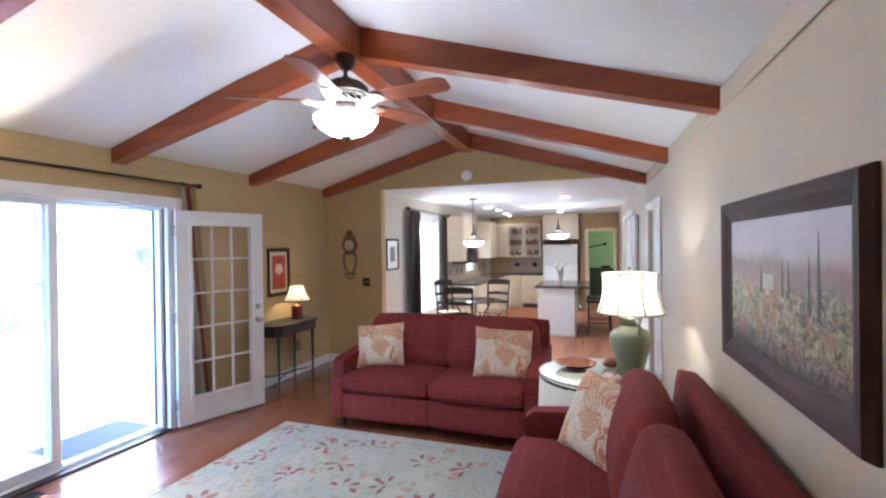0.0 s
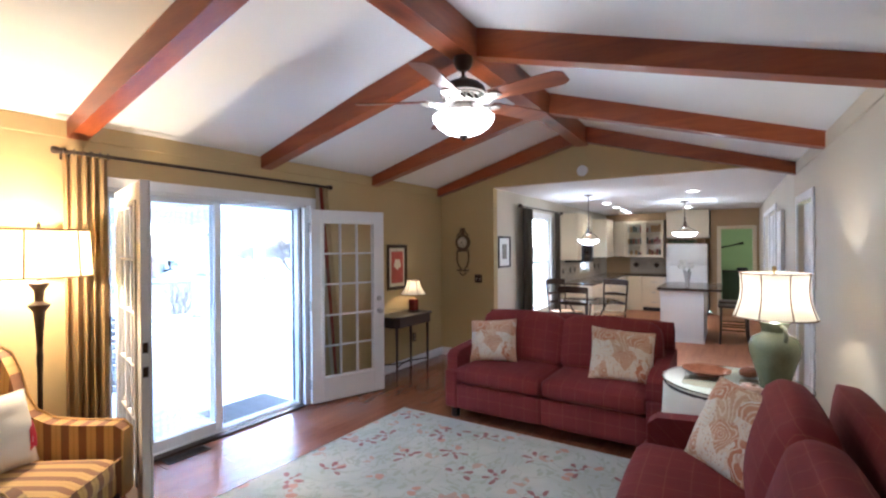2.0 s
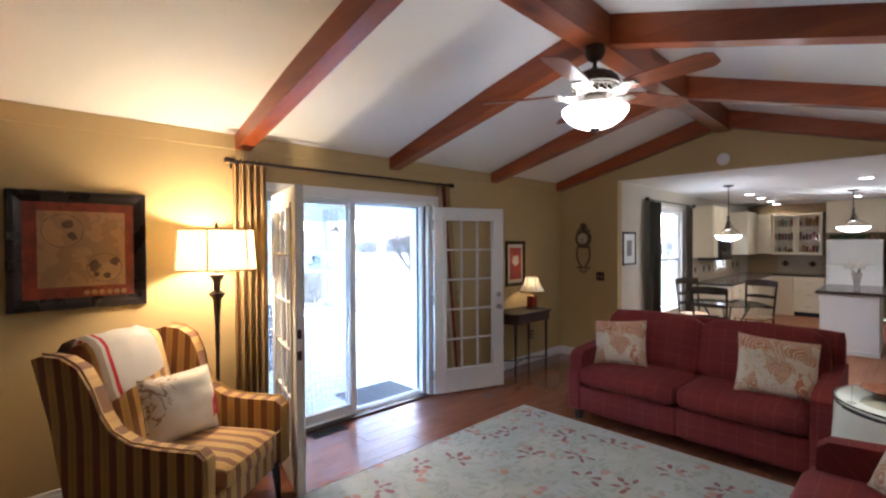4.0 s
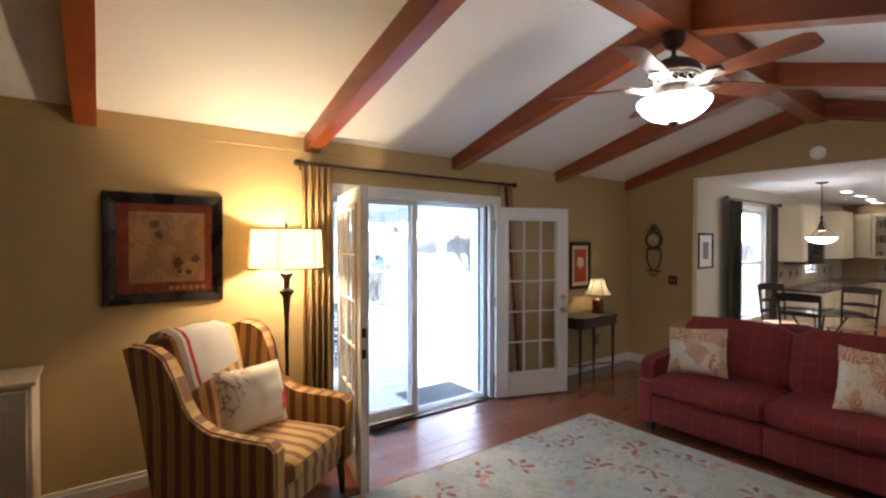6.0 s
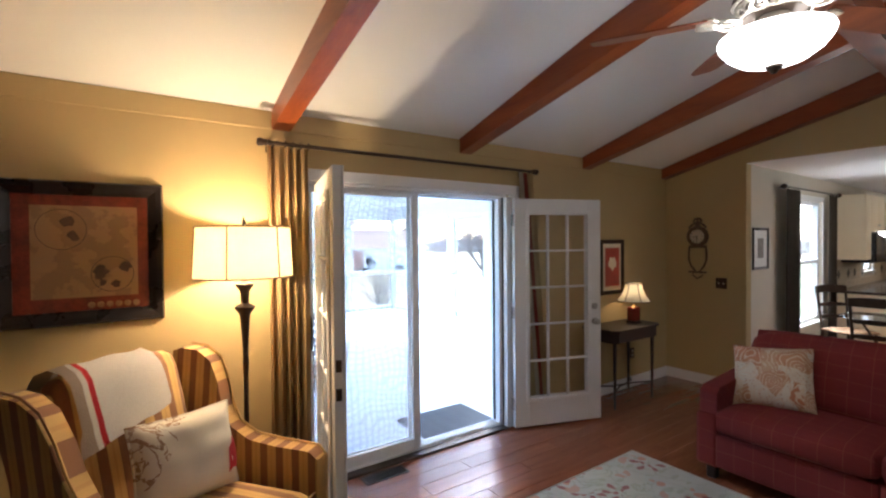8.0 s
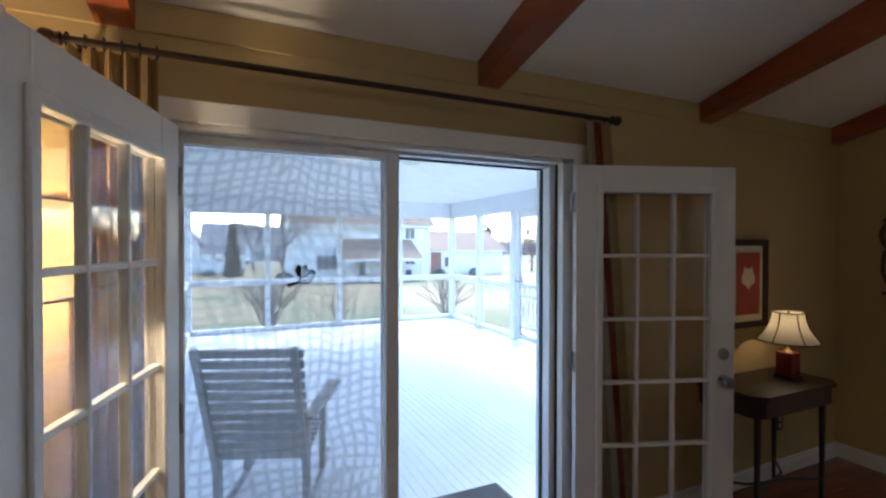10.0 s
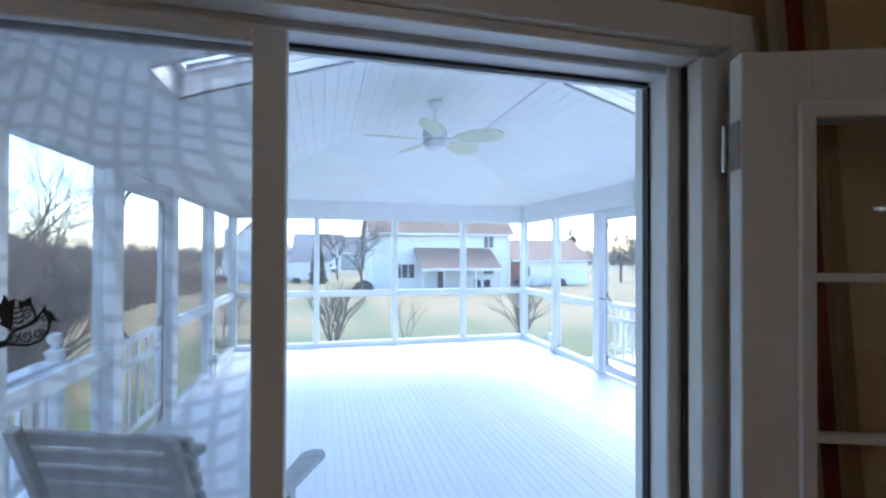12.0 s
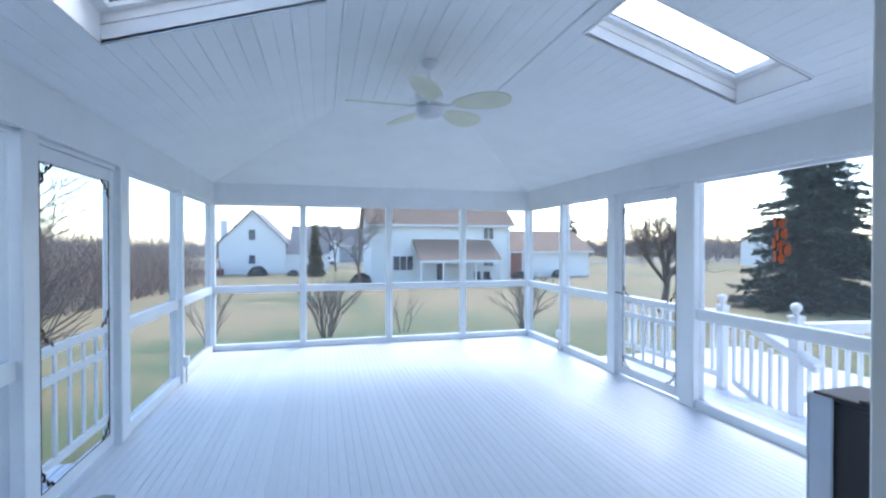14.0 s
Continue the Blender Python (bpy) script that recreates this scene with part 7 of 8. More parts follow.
for i in range(9):
    y0 = PL - 0.22 - i * 0.145
    box(b, -3.9, -0.12, y0, y0 + 0.138, F - 0.06, F - 0.02, 0.003)
setting("deck_south", b, M_SNOW, "white side deck beside the porch", "deck")


def finial(b, x, y, z):
    lathe(b, [(0.03, 0), (0.03, 0.02), (0.018, 0.03), (0.045, 0.06), (0.052, 0.085), (0.042, 0.115), (0.001, 0.13)], 16, x, y, z)


def railing(p, q, label, z0=F - 0.02, drop=0.0, posts=(True, True), n=None):
    """A baluster railing from p to q; drop lowers its far end."""
    o = thing("deck_railing", p[0], p[1], z0, 0, label, "railing", "deck railings")
    d = Vector((q[0] - p[0], q[1] - p[1], 0))
    L = d.length
    u = d.normalized()
    ang = math.degrees(math.atan2(u.y, u.x))
    m = pose(0, 0, 0, 0, math.degrees(math.atan2(drop, L)), ang)
    Ls = math.hypot(L, drop)
    for k, on in ((0, posts[0]), (1, posts[1])):
        if on:
            e = u * (L * k)
            g = nb()
            box(g, e.x - 0.048, e.x + 0.048, e.y - 0.048, e.y + 0.048, -drop * k, 0.95 - drop * k, 0.006)
            pp = part("post", g, M_PORCH, o)
            g = nb()
            box(g, e.x - 0.06, e.x + 0.06, e.y - 0.06, e.y + 0.06, 0.951 - drop * k, 0.972 - drop * k, 0.006)
            finial(g, e.x, e.y, 0.972 - drop * k)
            part("ball_cap", g, M_PORCH, o, "white ball finial", True)
    for z, hh, ww in ((0.86, 0.04, 0.14), (0.79, 0.07, 0.04), (0.12, 0.07, 0.04)):
        part("rail", bx(0.05, Ls - 0.05, -ww / 2, ww / 2, z - (0.0), z + hh, 0.004, m=m), M_PORCH, o)
    n = n or max(2, int(L / 0.135))
    src = None
    for i in range(1, n):
        t = i / n
        e = u * (L * t)
        mm = Matrix.Translation((e.x, e.y, -drop * t)) @ pose(0, 0, 0, 0, 0, ang)
        if src is None:
            src = part("baluster", bx(-0.018, 0.018, -0.018, 0.018, 0.15, 0.81, 0.003), M_PORCH, o)
            src.matrix_basis = mm
        else:
            share("baluster", src, o, mm)
    return o


railing((-6.0, 7.84), (-4.16, 7.84), "white baluster deck railing capped with frost", posts=(False, True))
railing((-4.11, 7.84), (-3.34, 7.84), "white sloping stair railing beside the deck steps", drop=0.30, posts=(False, False), n=7)
railing((-3.29, 7.84), (-3.05, 9.7), "white baluster deck railing with ball finials")
railing((-3.2, 1.20), (-0.4, 1.20), "white baluster railing beside the rocking chair", posts=(True, True))

# ---- things on the porch ----
M_BLADE = plain("fan_blade_ivory", (0.62, 0.63, 0.50), 0.55, 0, 0.06, 8, 60, 0.1)
o = thing("porch_fan", -3.53, 4.20, FZ - 0.016, 0, "white porch ceiling fan with ivory leaf-shaped blades", "ceiling fan")
part("canopy", lathe(nb(), [(0.065, 0), (0.068, -0.015), (0.05, -0.05), (0.02, -0.065), (0.001, -0.065)], 24), M_PORCH, o, "", True)
part("rod", lathe(nb(), [(0.014, -0.06), (0.014, -0.19), (0.035, -0.24), (0.001, -0.24)], 14), M_PORCH, o, "", True)
part("motor", lathe(nb(), [(0.04, -0.23), (0.10, -0.245), (0.12, -0.27), (0.12, -0.35), (0.10, -0.365), (0.08, -0.37), (0.001, -0.37)], 28), M_PORCH, o, "", True)
part("band", lathe(nb(), [(0.085, -0.365), (0.09, -0.37), (0.09, -0.385), (0.001, -0.385)], 28), M_STEEL, o, "", True)
part("light_bowl", lathe(nb(), [(0.115, -0.385), (0.12, -0.40), (0.10, -0.45), (0.05, -0.475), (0.001, -0.48)], 28), plain("frosted_white_glass", (0.70, 0.72, 0.76), 0.3), o, "unlit frosted bowl", True)
for wa in (271, 199, 127, 55, -17):
    r = pose(0, 0, 0, 0, 0, wa)
    g = nb()
    tube(g, [(0.08, 0, -0.36), (0.16, 0, -0.375), (0.22, 0, -0.37)], 0.012, 6)
    g.transform(r)
    part("blade_arm", g, M_PORCH, o, "", True)
    g = nb()
    out = []
    for i in range(24):
        a = 2 * math.pi * i / 24
        out.append((0.44 + 0.25 * math.cos(a), 0.115 * math.sin(a) * (1 + 0.25 * math.cos(a))))
    prism(g, out, -0.004, 0.004, "z")
    bevel_all(g, 0.003, 1, 0.8)
    g.transform(r @ Matrix.Translation((0, 0, -0.37)) @ pose(0, 0, 0, -16))
    part("blade", g, M_BLADE, o)

# rocking chair of slats
M_WEATH = wood("weathered_slat_wood", (0.42, 0.43, 0.44), (0.29, 0.30, 0.31), "x", 0.8, 14, 0.3)
o = thing("rocking_chair", -1.295, 2.63, F, -111, "weathered grey slatted wooden rocking chair", "rocking chair")
for s in (-1, 1):
    b = nb()
    pts = [(s * 0.27, -0.50 + i * 0.1, 0.03 + 0.10 * ((i - 4.5) / 5.5) ** 2) for i in range(12)]
    tube(b, pts, 0.022, 6)
    part("rocker", b, M_WEATH, o)
    part("front_leg", bx(s * 0.27 - 0.02, s * 0.27 + 0.02, -0.32, -0.25, 0.05, 0.62, 0.006), M_WEATH, o)
    part("rear_leg", bx(s * 0.27 - 0.02, s * 0.27 + 0.02, 0.20, 0.27, 0.05, 0.62, 0.006), M_WEATH, o)
    b = nb()
    prism(b, [(s * 0.33 - 0.05, -0.47), (s * 0.33 - 0.02, -0.51), (s * 0.33 + 0.03, -0.51), (s * 0.33 + 0.07, -0.46), (s * 0.33 + 0.06, -0.2), (s * 0.29 + 0.03, 0.30), (s * 0.29 - 0.03, 0.30), (s * 0.31 - 0.05, -0.1)], 0.62, 0.645, "z")
    bevel_all(b, 0.006, 1)
    part("arm", b, M_WEATH, o)
for i in range(8):
    part("seat_slat", bx(-0.27, 0.27, -0.33 + i * 0.07, -0.272 + i * 0.07, 0.40 - 0.007 * i, 0.42 - 0.007 * i, 0.004), M_WEATH, o)
bm_ = Matrix.Translation((0, 0.24, 0.36)) @ pose(0, 0, 0, -20)
for i in range(11):
    hw = 0.29 + 0.025 * i / 10
    part("back_slat", bx(-hw, hw, -0.012, 0.012, 0.02 + i * 0.072, 0.071 + i * 0.072, 0.004, m=bm_), M_WEATH, o)
for s in (-1, 1):
    part("back_stile", bx(s * 0.27 - 0.02, s * 0.27 + 0.02, 0.013, 0.05, -0.05, 0.82, 0.004, m=bm_), M_WEATH, o)


# doormat
o = thing("doormat", -0.55, 3.68, F + 0.001, 0, "grey ribbed doormat on the porch deck", "doormat")
M_MAT = plain("mat_grey", (0.13, 0.13, 0.135), 0.9, 0, 0.15, 10, 100, 0.3)
part("base", bx(-0.27, 0.27, -0.40, 0.40, 0, 0.008, 0.003), M_MAT, o)
src = None
for i in range(20):
    x = -0.25 + i * 0.0263
    if src is None:
        src = part("rib", bx(-0.008, 0.008, -0.38, 0.38, 0.008, 0.013, 0.002), M_MAT, o)
        src.location = (x, 0, 0)
    else:
        share("rib", src, o, Matrix.Translation((x, 0, 0)))

# grey panelled box with a black side by the north screen
o = thing("heater_cabinet", -2.05, 6.39, F, 0, "grey and black metal grill cabinet by the screen", "grill")
M_GREYM = plain("grey_enamel", (0.42, 0.46, 0.52), 0.4, 0.2, 0.05, 5)
part("body", bx(-0.0, 0.55, 0.0, 0.38, 0.0, 0.68, 0.01, 2), M_BLACK, o, "black metal body")
part("side_panel", bx(-0.02, -0.001, -0.02, 0.38, 0.0, 0.70, 0.006), M_GREYM, o, "grey end panel")
part("front_panel", bx(0.0, 0.14, -0.022, -0.001, 0.0, 0.70, 0.006), M_GREYM, o, "grey corner panel")
part("lid", bx(0.01, 0.56, -0.01, 0.39, 0.681, 0.72, 0.012, 2), M_BLACK, o, "black lid")
part("knob", lathe(nb(), [(0.025, 0), (0.02, 0.02), (0.001, 0.022)], 14, 0.3, 0.0, 0.722), M_BLACK, o)

# orange butterflies on the screen
M_ORANGE = plain("butterfly_orange", (0.55, 0.10, 0.02), 0.6, 0, 0.3, 40)
o = thing("butterfly_garland", -2.80, PR - 0.004, 0, 0, "string of orange and black butterflies on the screen", "ornament")
part("cord", tube(nb(), [(0, -0.004, 2.12), (0.01, -0.004, 1.75), (0.0, -0.004, 1.46)], 0.002, 5), M_BLACK, o, "black cord")
for i, (dx, z) in enumerate(((0.0, 1.78), (0.02, 1.68), (-0.01, 1.60), (0.05, 1.55), (0.0, 1.49))):
    for s in (-1, 1):
        g = nb()
        prism(g, [(0, -0.012), (s * 0.03, -0.045), (s * 0.055, -0.03), (s * 0.045, 0.0), (s * 0.065, 0.03), (s * 0.045, 0.05), (0, 0.012)], -0.010, -0.006)
        g.transform(Matrix.Translation((dx, 0, z)) @ pose(0, 0, 0, 0, 12 * (-1) ** i, 18 * s))
        part("wing", g, M_ORANGE, o, "orange wing")
    part("body", tube(nb(), [(dx, -0.011, z - 0.035), (dx, -0.011, z + 0.035)], [0.005, 0.007], 6), M_BLACK, o, "black body")

# small white floodlights low on the posts
for x, y in ((-5.92, PL + 0.10), (-6.34, PR - 0.10)):
    o = thing("outlet_box", x, y, 0.20, 0, "white outdoor outlet box on the porch post", "outlet")
    part("cover", bx(-0.04, 0.04, -0.03, 0.03, -0.06, 0.06, 0.01, 2), M_VINYL, o)
    part("conduit", tube(nb(), [(0, 0, -0.06), (0, 0, F - 0.2)], 0.010), M_STEEL, o, "grey conduit")

# ---- outdoors ----
def lawn():
    k = Mat("winter_lawn")
    v = k.coords()
    big, mid, fine = k.noise(v, 0.09, 4), k.noise(v, 0.7, 4), k.noise(v, 9, 4)
    sep = k.n("SeparateXYZ")
    k.link(v, sep.inputs[0])
    straw = k.mix(fine, (0.23, 0.165, 0.07), (0.34, 0.255, 0.125))
    green = k.mix(fine, (0.075, 0.105, 0.028), (0.125, 0.155, 0.048))
    f = k.math("ADD", k.math("MULTIPLY", big, 0.7), k.math("MULTIPLY", mid, 0.3))
    near = k.math("MINIMUM", k.math("MAXIMUM", k.math("DIVIDE", k.math("ADD", sep.outputs[0], 18.0), 5.0), 0.0), 1.0)
    f = k.math("ADD", f, k.math("MULTIPLY", near, 0.10))
    col = k.mix(k.ramp(f, 0.48, 0.66), straw, green)
    k.colour(col)
    k.set(Roughness=0.95)
    k.bump(fine, 0.6, 0.03)
    return k.m


b = nb()
nx, ny = 48, 48
vs = {}


def ground_z(x, y):
    d = max(0.0, -x - 8)
    return -0.85 - min(0.95, d * 0.029) - 0.0 + 0.0022 * max(0, d - 50) + 0.10 * noise.noise(Vector((x * 0.05, y * 0.05, 0)))


for i in range(nx + 1):
    for j in range(ny + 1):
        u, v = 2 * i / nx - 1, 2 * j / ny - 1
        x, y = math.copysign(abs(u) ** 2.6 * 900, u), math.copysign(abs(v) ** 2.6 * 900, v)
        vs[i, j] = b.verts.new((x, y, ground_z(x, y)))
for i in range(nx):
    for j in range(ny):
        b.faces.new((vs[i, j], vs[i + 1, j], vs[i + 1, j + 1], vs[i, j + 1]))
setting("ground", b, lawn(), "winter lawn, straw-coloured with green patches", "ground", True)

M_SIDING = plain("house_siding_white", (0.80, 0.79, 0.77), 0.7, 0, 0.05, 2, 20, 0.2, 0.01, (0.1, 0.1, 3))
M_SIDEGREY = plain("house_siding_grey", (0.40, 0.40, 0.41), 0.7, 0, 0.06, 2, 20, 0.2)
M_ROOFBR = plain("roof_tan_shingle", (0.30, 0.19, 0.125), 0.9, 0, 0.2, 1.5, 12, 0.5, 0.02)
M_ROOFGR = plain("roof_grey_shingle", (0.20, 0.19, 0.19), 0.9, 0, 0.2, 1.5, 12, 0.5, 0.02)
M_WGLASS = plain("far_window_glass", (0.06, 0.07, 0.085), 0.12, 0, 0.2, 3)
M_BRICK = plain("brick_red", (0.24, 0.09, 0.06), 0.85, 0, 0.3, 3, 20, 0.4)


def window_on(o, x, y0, y1, z0, z1, panes=2):
    w = part("window", bx(x, x + 0.06, y0 - 0.1, y1 + 0.1, z0 - 0.1, z1 + 0.1, 0.02), M_VINYL, o, "white window frame")
    n = panes
    for i in range(n):
        a, c = y0 + (y1 - y0) * i / n, y0 + (y1 - y0) * (i + 1) / n
        part("pane", bx(x + 0.055, x + 0.075, a + 0.04, c - 0.04, z0, z1), M_WGLASS, w, "dark glass")


def gable_house(name, xf, y0, y1, depth, zb, ze, zr, wall, roof, label, along="y", over=0.4):
    """A house whose near face stands at x = xf and which goes back from there; the ridge runs along an axis."""
    o = thing(name, 0, 0, 0, 0, label, "house")
    b = nb()
    if along == "y":
        prism(b, [(xf - depth, zb), (xf, zb), (xf, ze), (xf - depth / 2, zr), (xf - depth, ze)], y0, y1, "y")
    else:
        prism(b, [(y0, zb), (y1, zb), (y1, ze), ((y0 + y1) / 2, zr), (y0, ze)], xf - depth, xf, "x")
    part("wall", b, wall, o)
    b = nb()
    if along == "y":
        k = (zr - ze) / (depth / 2)
        for s in (0, 1):
            xa, xm = (xf + over, xf - depth / 2) if s == 0 else (xf - depth - over, xf - depth / 2)
            prism(b, [(xa, ze - k * over + 0.03), (xm, zr + 0.03), (xm, zr + 0.2), (xa, ze - k * over + 0.2)], y0 - over, y1 + over, "y")
    else:
        ym = (y0 + y1) / 2
        k = (zr - ze) / (ym - y0)
        for ya in (y0 - over, y1 + over):
            prism(b, [(ya, ze - k * over + 0.03), (ym, zr + 0.03), (ym, zr + 0.2), (ya, ze - k * over + 0.2)], xf - depth - over, xf + over, "x")
    part("roof", b, roof, o)
    if along == "y":
        part("gutter", bx(xf + over, xf + over + 0.12, y0 - over, y1 + over, ze - k * over - 0.02, ze - k * over + 0.14), M_VINYL, o, "white gutter")
    return o


# two-storey neighbour with a patio roof
zb = -2.1
o = gable_house("neighbour_house", -40, 7.4, 20.2, 8.0, zb, 3.55, 6.5, M_SIDING, M_ROOFBR, "white two-storey house with a tan shingle roof")
window_on(o, -39.98, 17.6, 18.6, 2.15, 3.15)
window_on(o, -39.98, 9.3, 11.1, -0.6, 0.6, 3)
window_on(o, -39.98, 17.6, 18.6, -0.3, 0.5)
part("patio_door", bx(-40.0, -39.92, 13.0, 14.0, -1.75, 0.1), M_VINYL, o, "white patio door")
part("door_glass", bx(-39.93, -39.90, 13.2, 13.8, -1.5, -0.05), M_WGLASS, o, "dark glass")
b = nb()
prism(b, [(-40.0, 2.1), (-36.6, 0.30), (-36.6, 0.18), (-40.0, 1.95)], 11.0, 18.2, "y")
part("patio_roof", b, M_ROOFBR, o, "tan shingle patio roof")
part("patio_fascia", bx(-36.6, -36.5, 11.0, 18.2, 0.12, 0.32), M_VINYL, o, "white fascia")
for y in (11.2, 13.0, 15.8, 18.0):
    part("patio_post", bx(-36.8, -36.65, y - 0.07, y + 0.07, zb + 0.1, 0.15), M_VINYL, o, "white post")
part("vent_pipe", tube(nb(), [(-43.2, 12.0, 5.3), (-43.2, 12.0, 6.1)], 0.08), M_VINYL, o, "white vent pipe")
part("downspout", tube(nb(), [(-39.9, 20.1, 3.4), (-39.9, 20.1, zb)], 0.06), M_VINYL, o, "white downspout")
for y in (16.3, 17.2):
    q = thing("patio_chair", -37.6, y, ground_z(-37.6, y), 0, "dark patio chair under the neighbour's roof", "chair", "far patio chairs")
    part("seat", bx(-0.3, 0.3, -0.3, 0.3, 0.35, 0.42, 0.03), M_BLACK, q)
    part("backrest", bx(-0.32, -0.26, -0.3, 0.3, 0.42, 1.0, 0.03), M_BLACK, q)
    for sx in (-1, 1):
        for sy in (-1, 1):
            part("leg", tube(nb(), [(sx * 0.26, sy * 0.26, 0), (sx * 0.26, sy * 0.26, 0.36)], 0.03, 6), M_BLACK, q)

# white gabled house and its low wing
o = gable_house("gabled_house", -58, -8.2, -0.9, 12, -2.4, 1.8, 5.6, M_SIDING, M_ROOFGR, "white gabled house with small windows", "x", 0.3)
window_on(o, -57.98, -5.0, -4.2, 2.2, 3.4, 1)
window_on(o, -57.98, -5.0, -4.2, -0.6, 0.4, 1)
part("low_wing", bx(-62, -58.5, -0.9, 4.0, -2.4, 0.6), M_SIDING, o)
b = nb()
prism(b, [(-58.2, 0.5), (-61, 2.2), (-64, 0.5)], -1.0, 4.2, "y")
part("wing_roof", b, M_ROOFGR, o, "grey wing roof")
part("chimney", bx(-62, -61, -8.6, -7.9, 2.0, 4.6), M_SIDING, o)
o = thing("red_deck", -56.5, -9.2, ground_z(-56.5, -9.2), 0, "dark red wooden deck beside the white house", "deck")
M_REDW = plain("deck_red_stain", (0.22, 0.05, 0.04), 0.8)
part("platform", bx(-1.2, 1.2, -1.8, 1.6, 0, 0.7), M_REDW, o)
for i in range(9):
    part("picket", bx(1.12, 1.2, -1.8 + i * 0.42, -1.7 + i * 0.42, 0.7, 1.6), M_REDW, o)
part("rail", bx(1.1, 1.22, -1.8, 1.6, 1.6, 1.7), M_REDW, o)

# garage wing with brick front, ranch behind, more roofs
o = gable_house("garage_house", -44, 22.4, 31.0, 8, -2.1, 1.0, 3.0, M_SIDING, M_ROOFBR, "low white garage with a tan hipped roof")
part("brick_corner", bx(-43.99, -43.9, 22.0, 23.2, -2.1, 0.9), M_BRICK, o, "brick corner")
window_on(o, -43.98, 23.6, 24.2, -0.8, 0.2, 1)
part("garage_door", bx(-43.99, -43.93, 25.5, 30.2, -2.0, 0.2), M_VINYL, o, "white garage door")
o = gable_house("ranch_house", -95, 6, 26, 12, -1.8, 1.6, 5.0, M_SIDEGREY, M_ROOFGR, "distant grey ranch house")
window_on(o, -94.9, 12, 14, -0.2, 1.0)
o = gable_house("ranch_house", -90, -2.0, 6.5, 10, -1.8, 2.4, 5.2, M_SIDING, M_ROOFGR, "distant white house with a grey roof")
window_on(o, -89.9, 1.0, 2.2, 0.4, 1.6)
window_on(o, -89.9, 4.0, 5.2, 0.4, 1.6)
o = gable_house("barn_house", -44, 62, 72, 10, -1.4, 2.0, 4.6, M_SIDING, M_ROOFGR, "white house with a brick chimney behind the spruce")
part("chimney", bx(-48, -46.8, 65, 66.4, 3.5, 5.8), M_BRICK, o, "brick chimney")
o = gable_house("barn_house", -70, -46, -38, 10, -1.6, 1.6, 3.8, M_SIDING, M_ROOFGR, "white house among bare trees")
o = thing("parked_car", -80, 3.6, ground_z(-80, 3.6), 90, "white car parked by the far street", "car")
part("body", softbox(nb(), -2.1, 2.1, -0.85, 0.85, 0.35, 0.95, 0.2, 0.03), M_APPL, o, "", True)
part("cabin", softbox(nb(), -1.2, 1.1, -0.75, 0.75, 0.9, 1.45, 0.25, 0.03), M_WGLASS, o, "dark glass cabin", True)
for sx in (-1.3, 1.3):
    for sy in (-1, 1):
        g = lathe(nb(), [(0.33, -0.1), (0.33, 0.1), (0.001, 0.1)], 18)
        g.transform(Matrix.Translation((sx, sy * 0.8, 0.33)) @ pose(0, 0, 0, 90))
        part("wheel", g, M_BLACK, o)

# ---- trees and shrubs ----
M_BARK = plain("bark_grey_brown", (0.115, 0.085, 0.065), 0.95, 0, 0.35, 6, 60, 0.6, 0.01)
M_TWIG = plain("twig_brown", (0.16, 0.11, 0.085), 0.95, 0, 0.3, 6)
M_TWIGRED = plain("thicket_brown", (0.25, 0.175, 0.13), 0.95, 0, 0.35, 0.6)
# distance haze is put into this paler twig colour for the far woods
M_HAZE = plain("far_wood_painted_haze", (0.27, 0.225, 0.20), 0.95, 0, 0.3, 0.1)
M_FIR = plain("spruce_needles", (0.035, 0.055, 0.04), 0.8, 0, 0.4, 3)
M_SHRUB = plain("clipped_shrub", (0.035, 0.045, 0.03), 0.85, 0, 0.4, 8)
M_OLIVE = plain("arborvitae_olive", (0.13, 0.115, 0.04), 0.85, 0, 0.4, 3)


def branch(b, tw, p, d, L, r, depth, rnd, spread, kids=3):
    n = 4 if depth > 1 else 2
    pts, q = [p], p.copy()
    dd = d.copy()
    for i in range(n):
        dd = (dd + Vector((rnd.gauss(0, 0.12), rnd.gauss(0, 0.12), rnd.gauss(0.03, 0.08)))).normalized()
        q = q + dd * L / n
        pts.append(q.copy())
    rs = [r * (1 - 0.45 * i / n) for i in range(n + 1)]
    tube(b if depth > 1 else tw, pts, rs, 6 if depth > 2 else (4 if depth > 1 else 3), False)
    if depth == 0:
        return
    for k in range(kids + (1 if depth > 2 else 0)):
        t = rnd.uniform(0.35, 1.0) if k else 1.0
        i = min(n - 1, int(t * n))
        o = pts[i].lerp(pts[i + 1], t * n - i) if t < 1 else pts[-1]
        ax = dd.orthogonal().normalized()
        ax.rotate(Matrix.Rotation(rnd.uniform(0, 6.28), 3, dd))
        nd = (dd + ax * spread * rnd.uniform(0.6, 1.2)).normalized()
        branch(b, tw, o, nd, L * rnd.uniform(0.6, 0.8), r * 0.55, depth - 1, rnd, spread, kids)


def bare_tree(x, y, h, label, seed, spread=0.75, depth=4, r=None, name="bare_tree", kids=3):
    z = ground_z(x, y)
    o = thing(name, x, y, z - 0.05, 0, label, "tree")
    rnd = random.Random(seed)
    b, tw = nb(), nb()
    branch(b, tw, Vector((0, 0, 0)), Vector((rnd.gauss(0, 0.08), rnd.gauss(0, 0.08), 1)).normalized(), h * 0.36, r or h * 0.03, depth, rnd, spread, kids)
    part("trunk", b, M_BARK, o, "", True)
    part("twigs", tw, M_TWIG, o, "fine bare twigs")
    return o


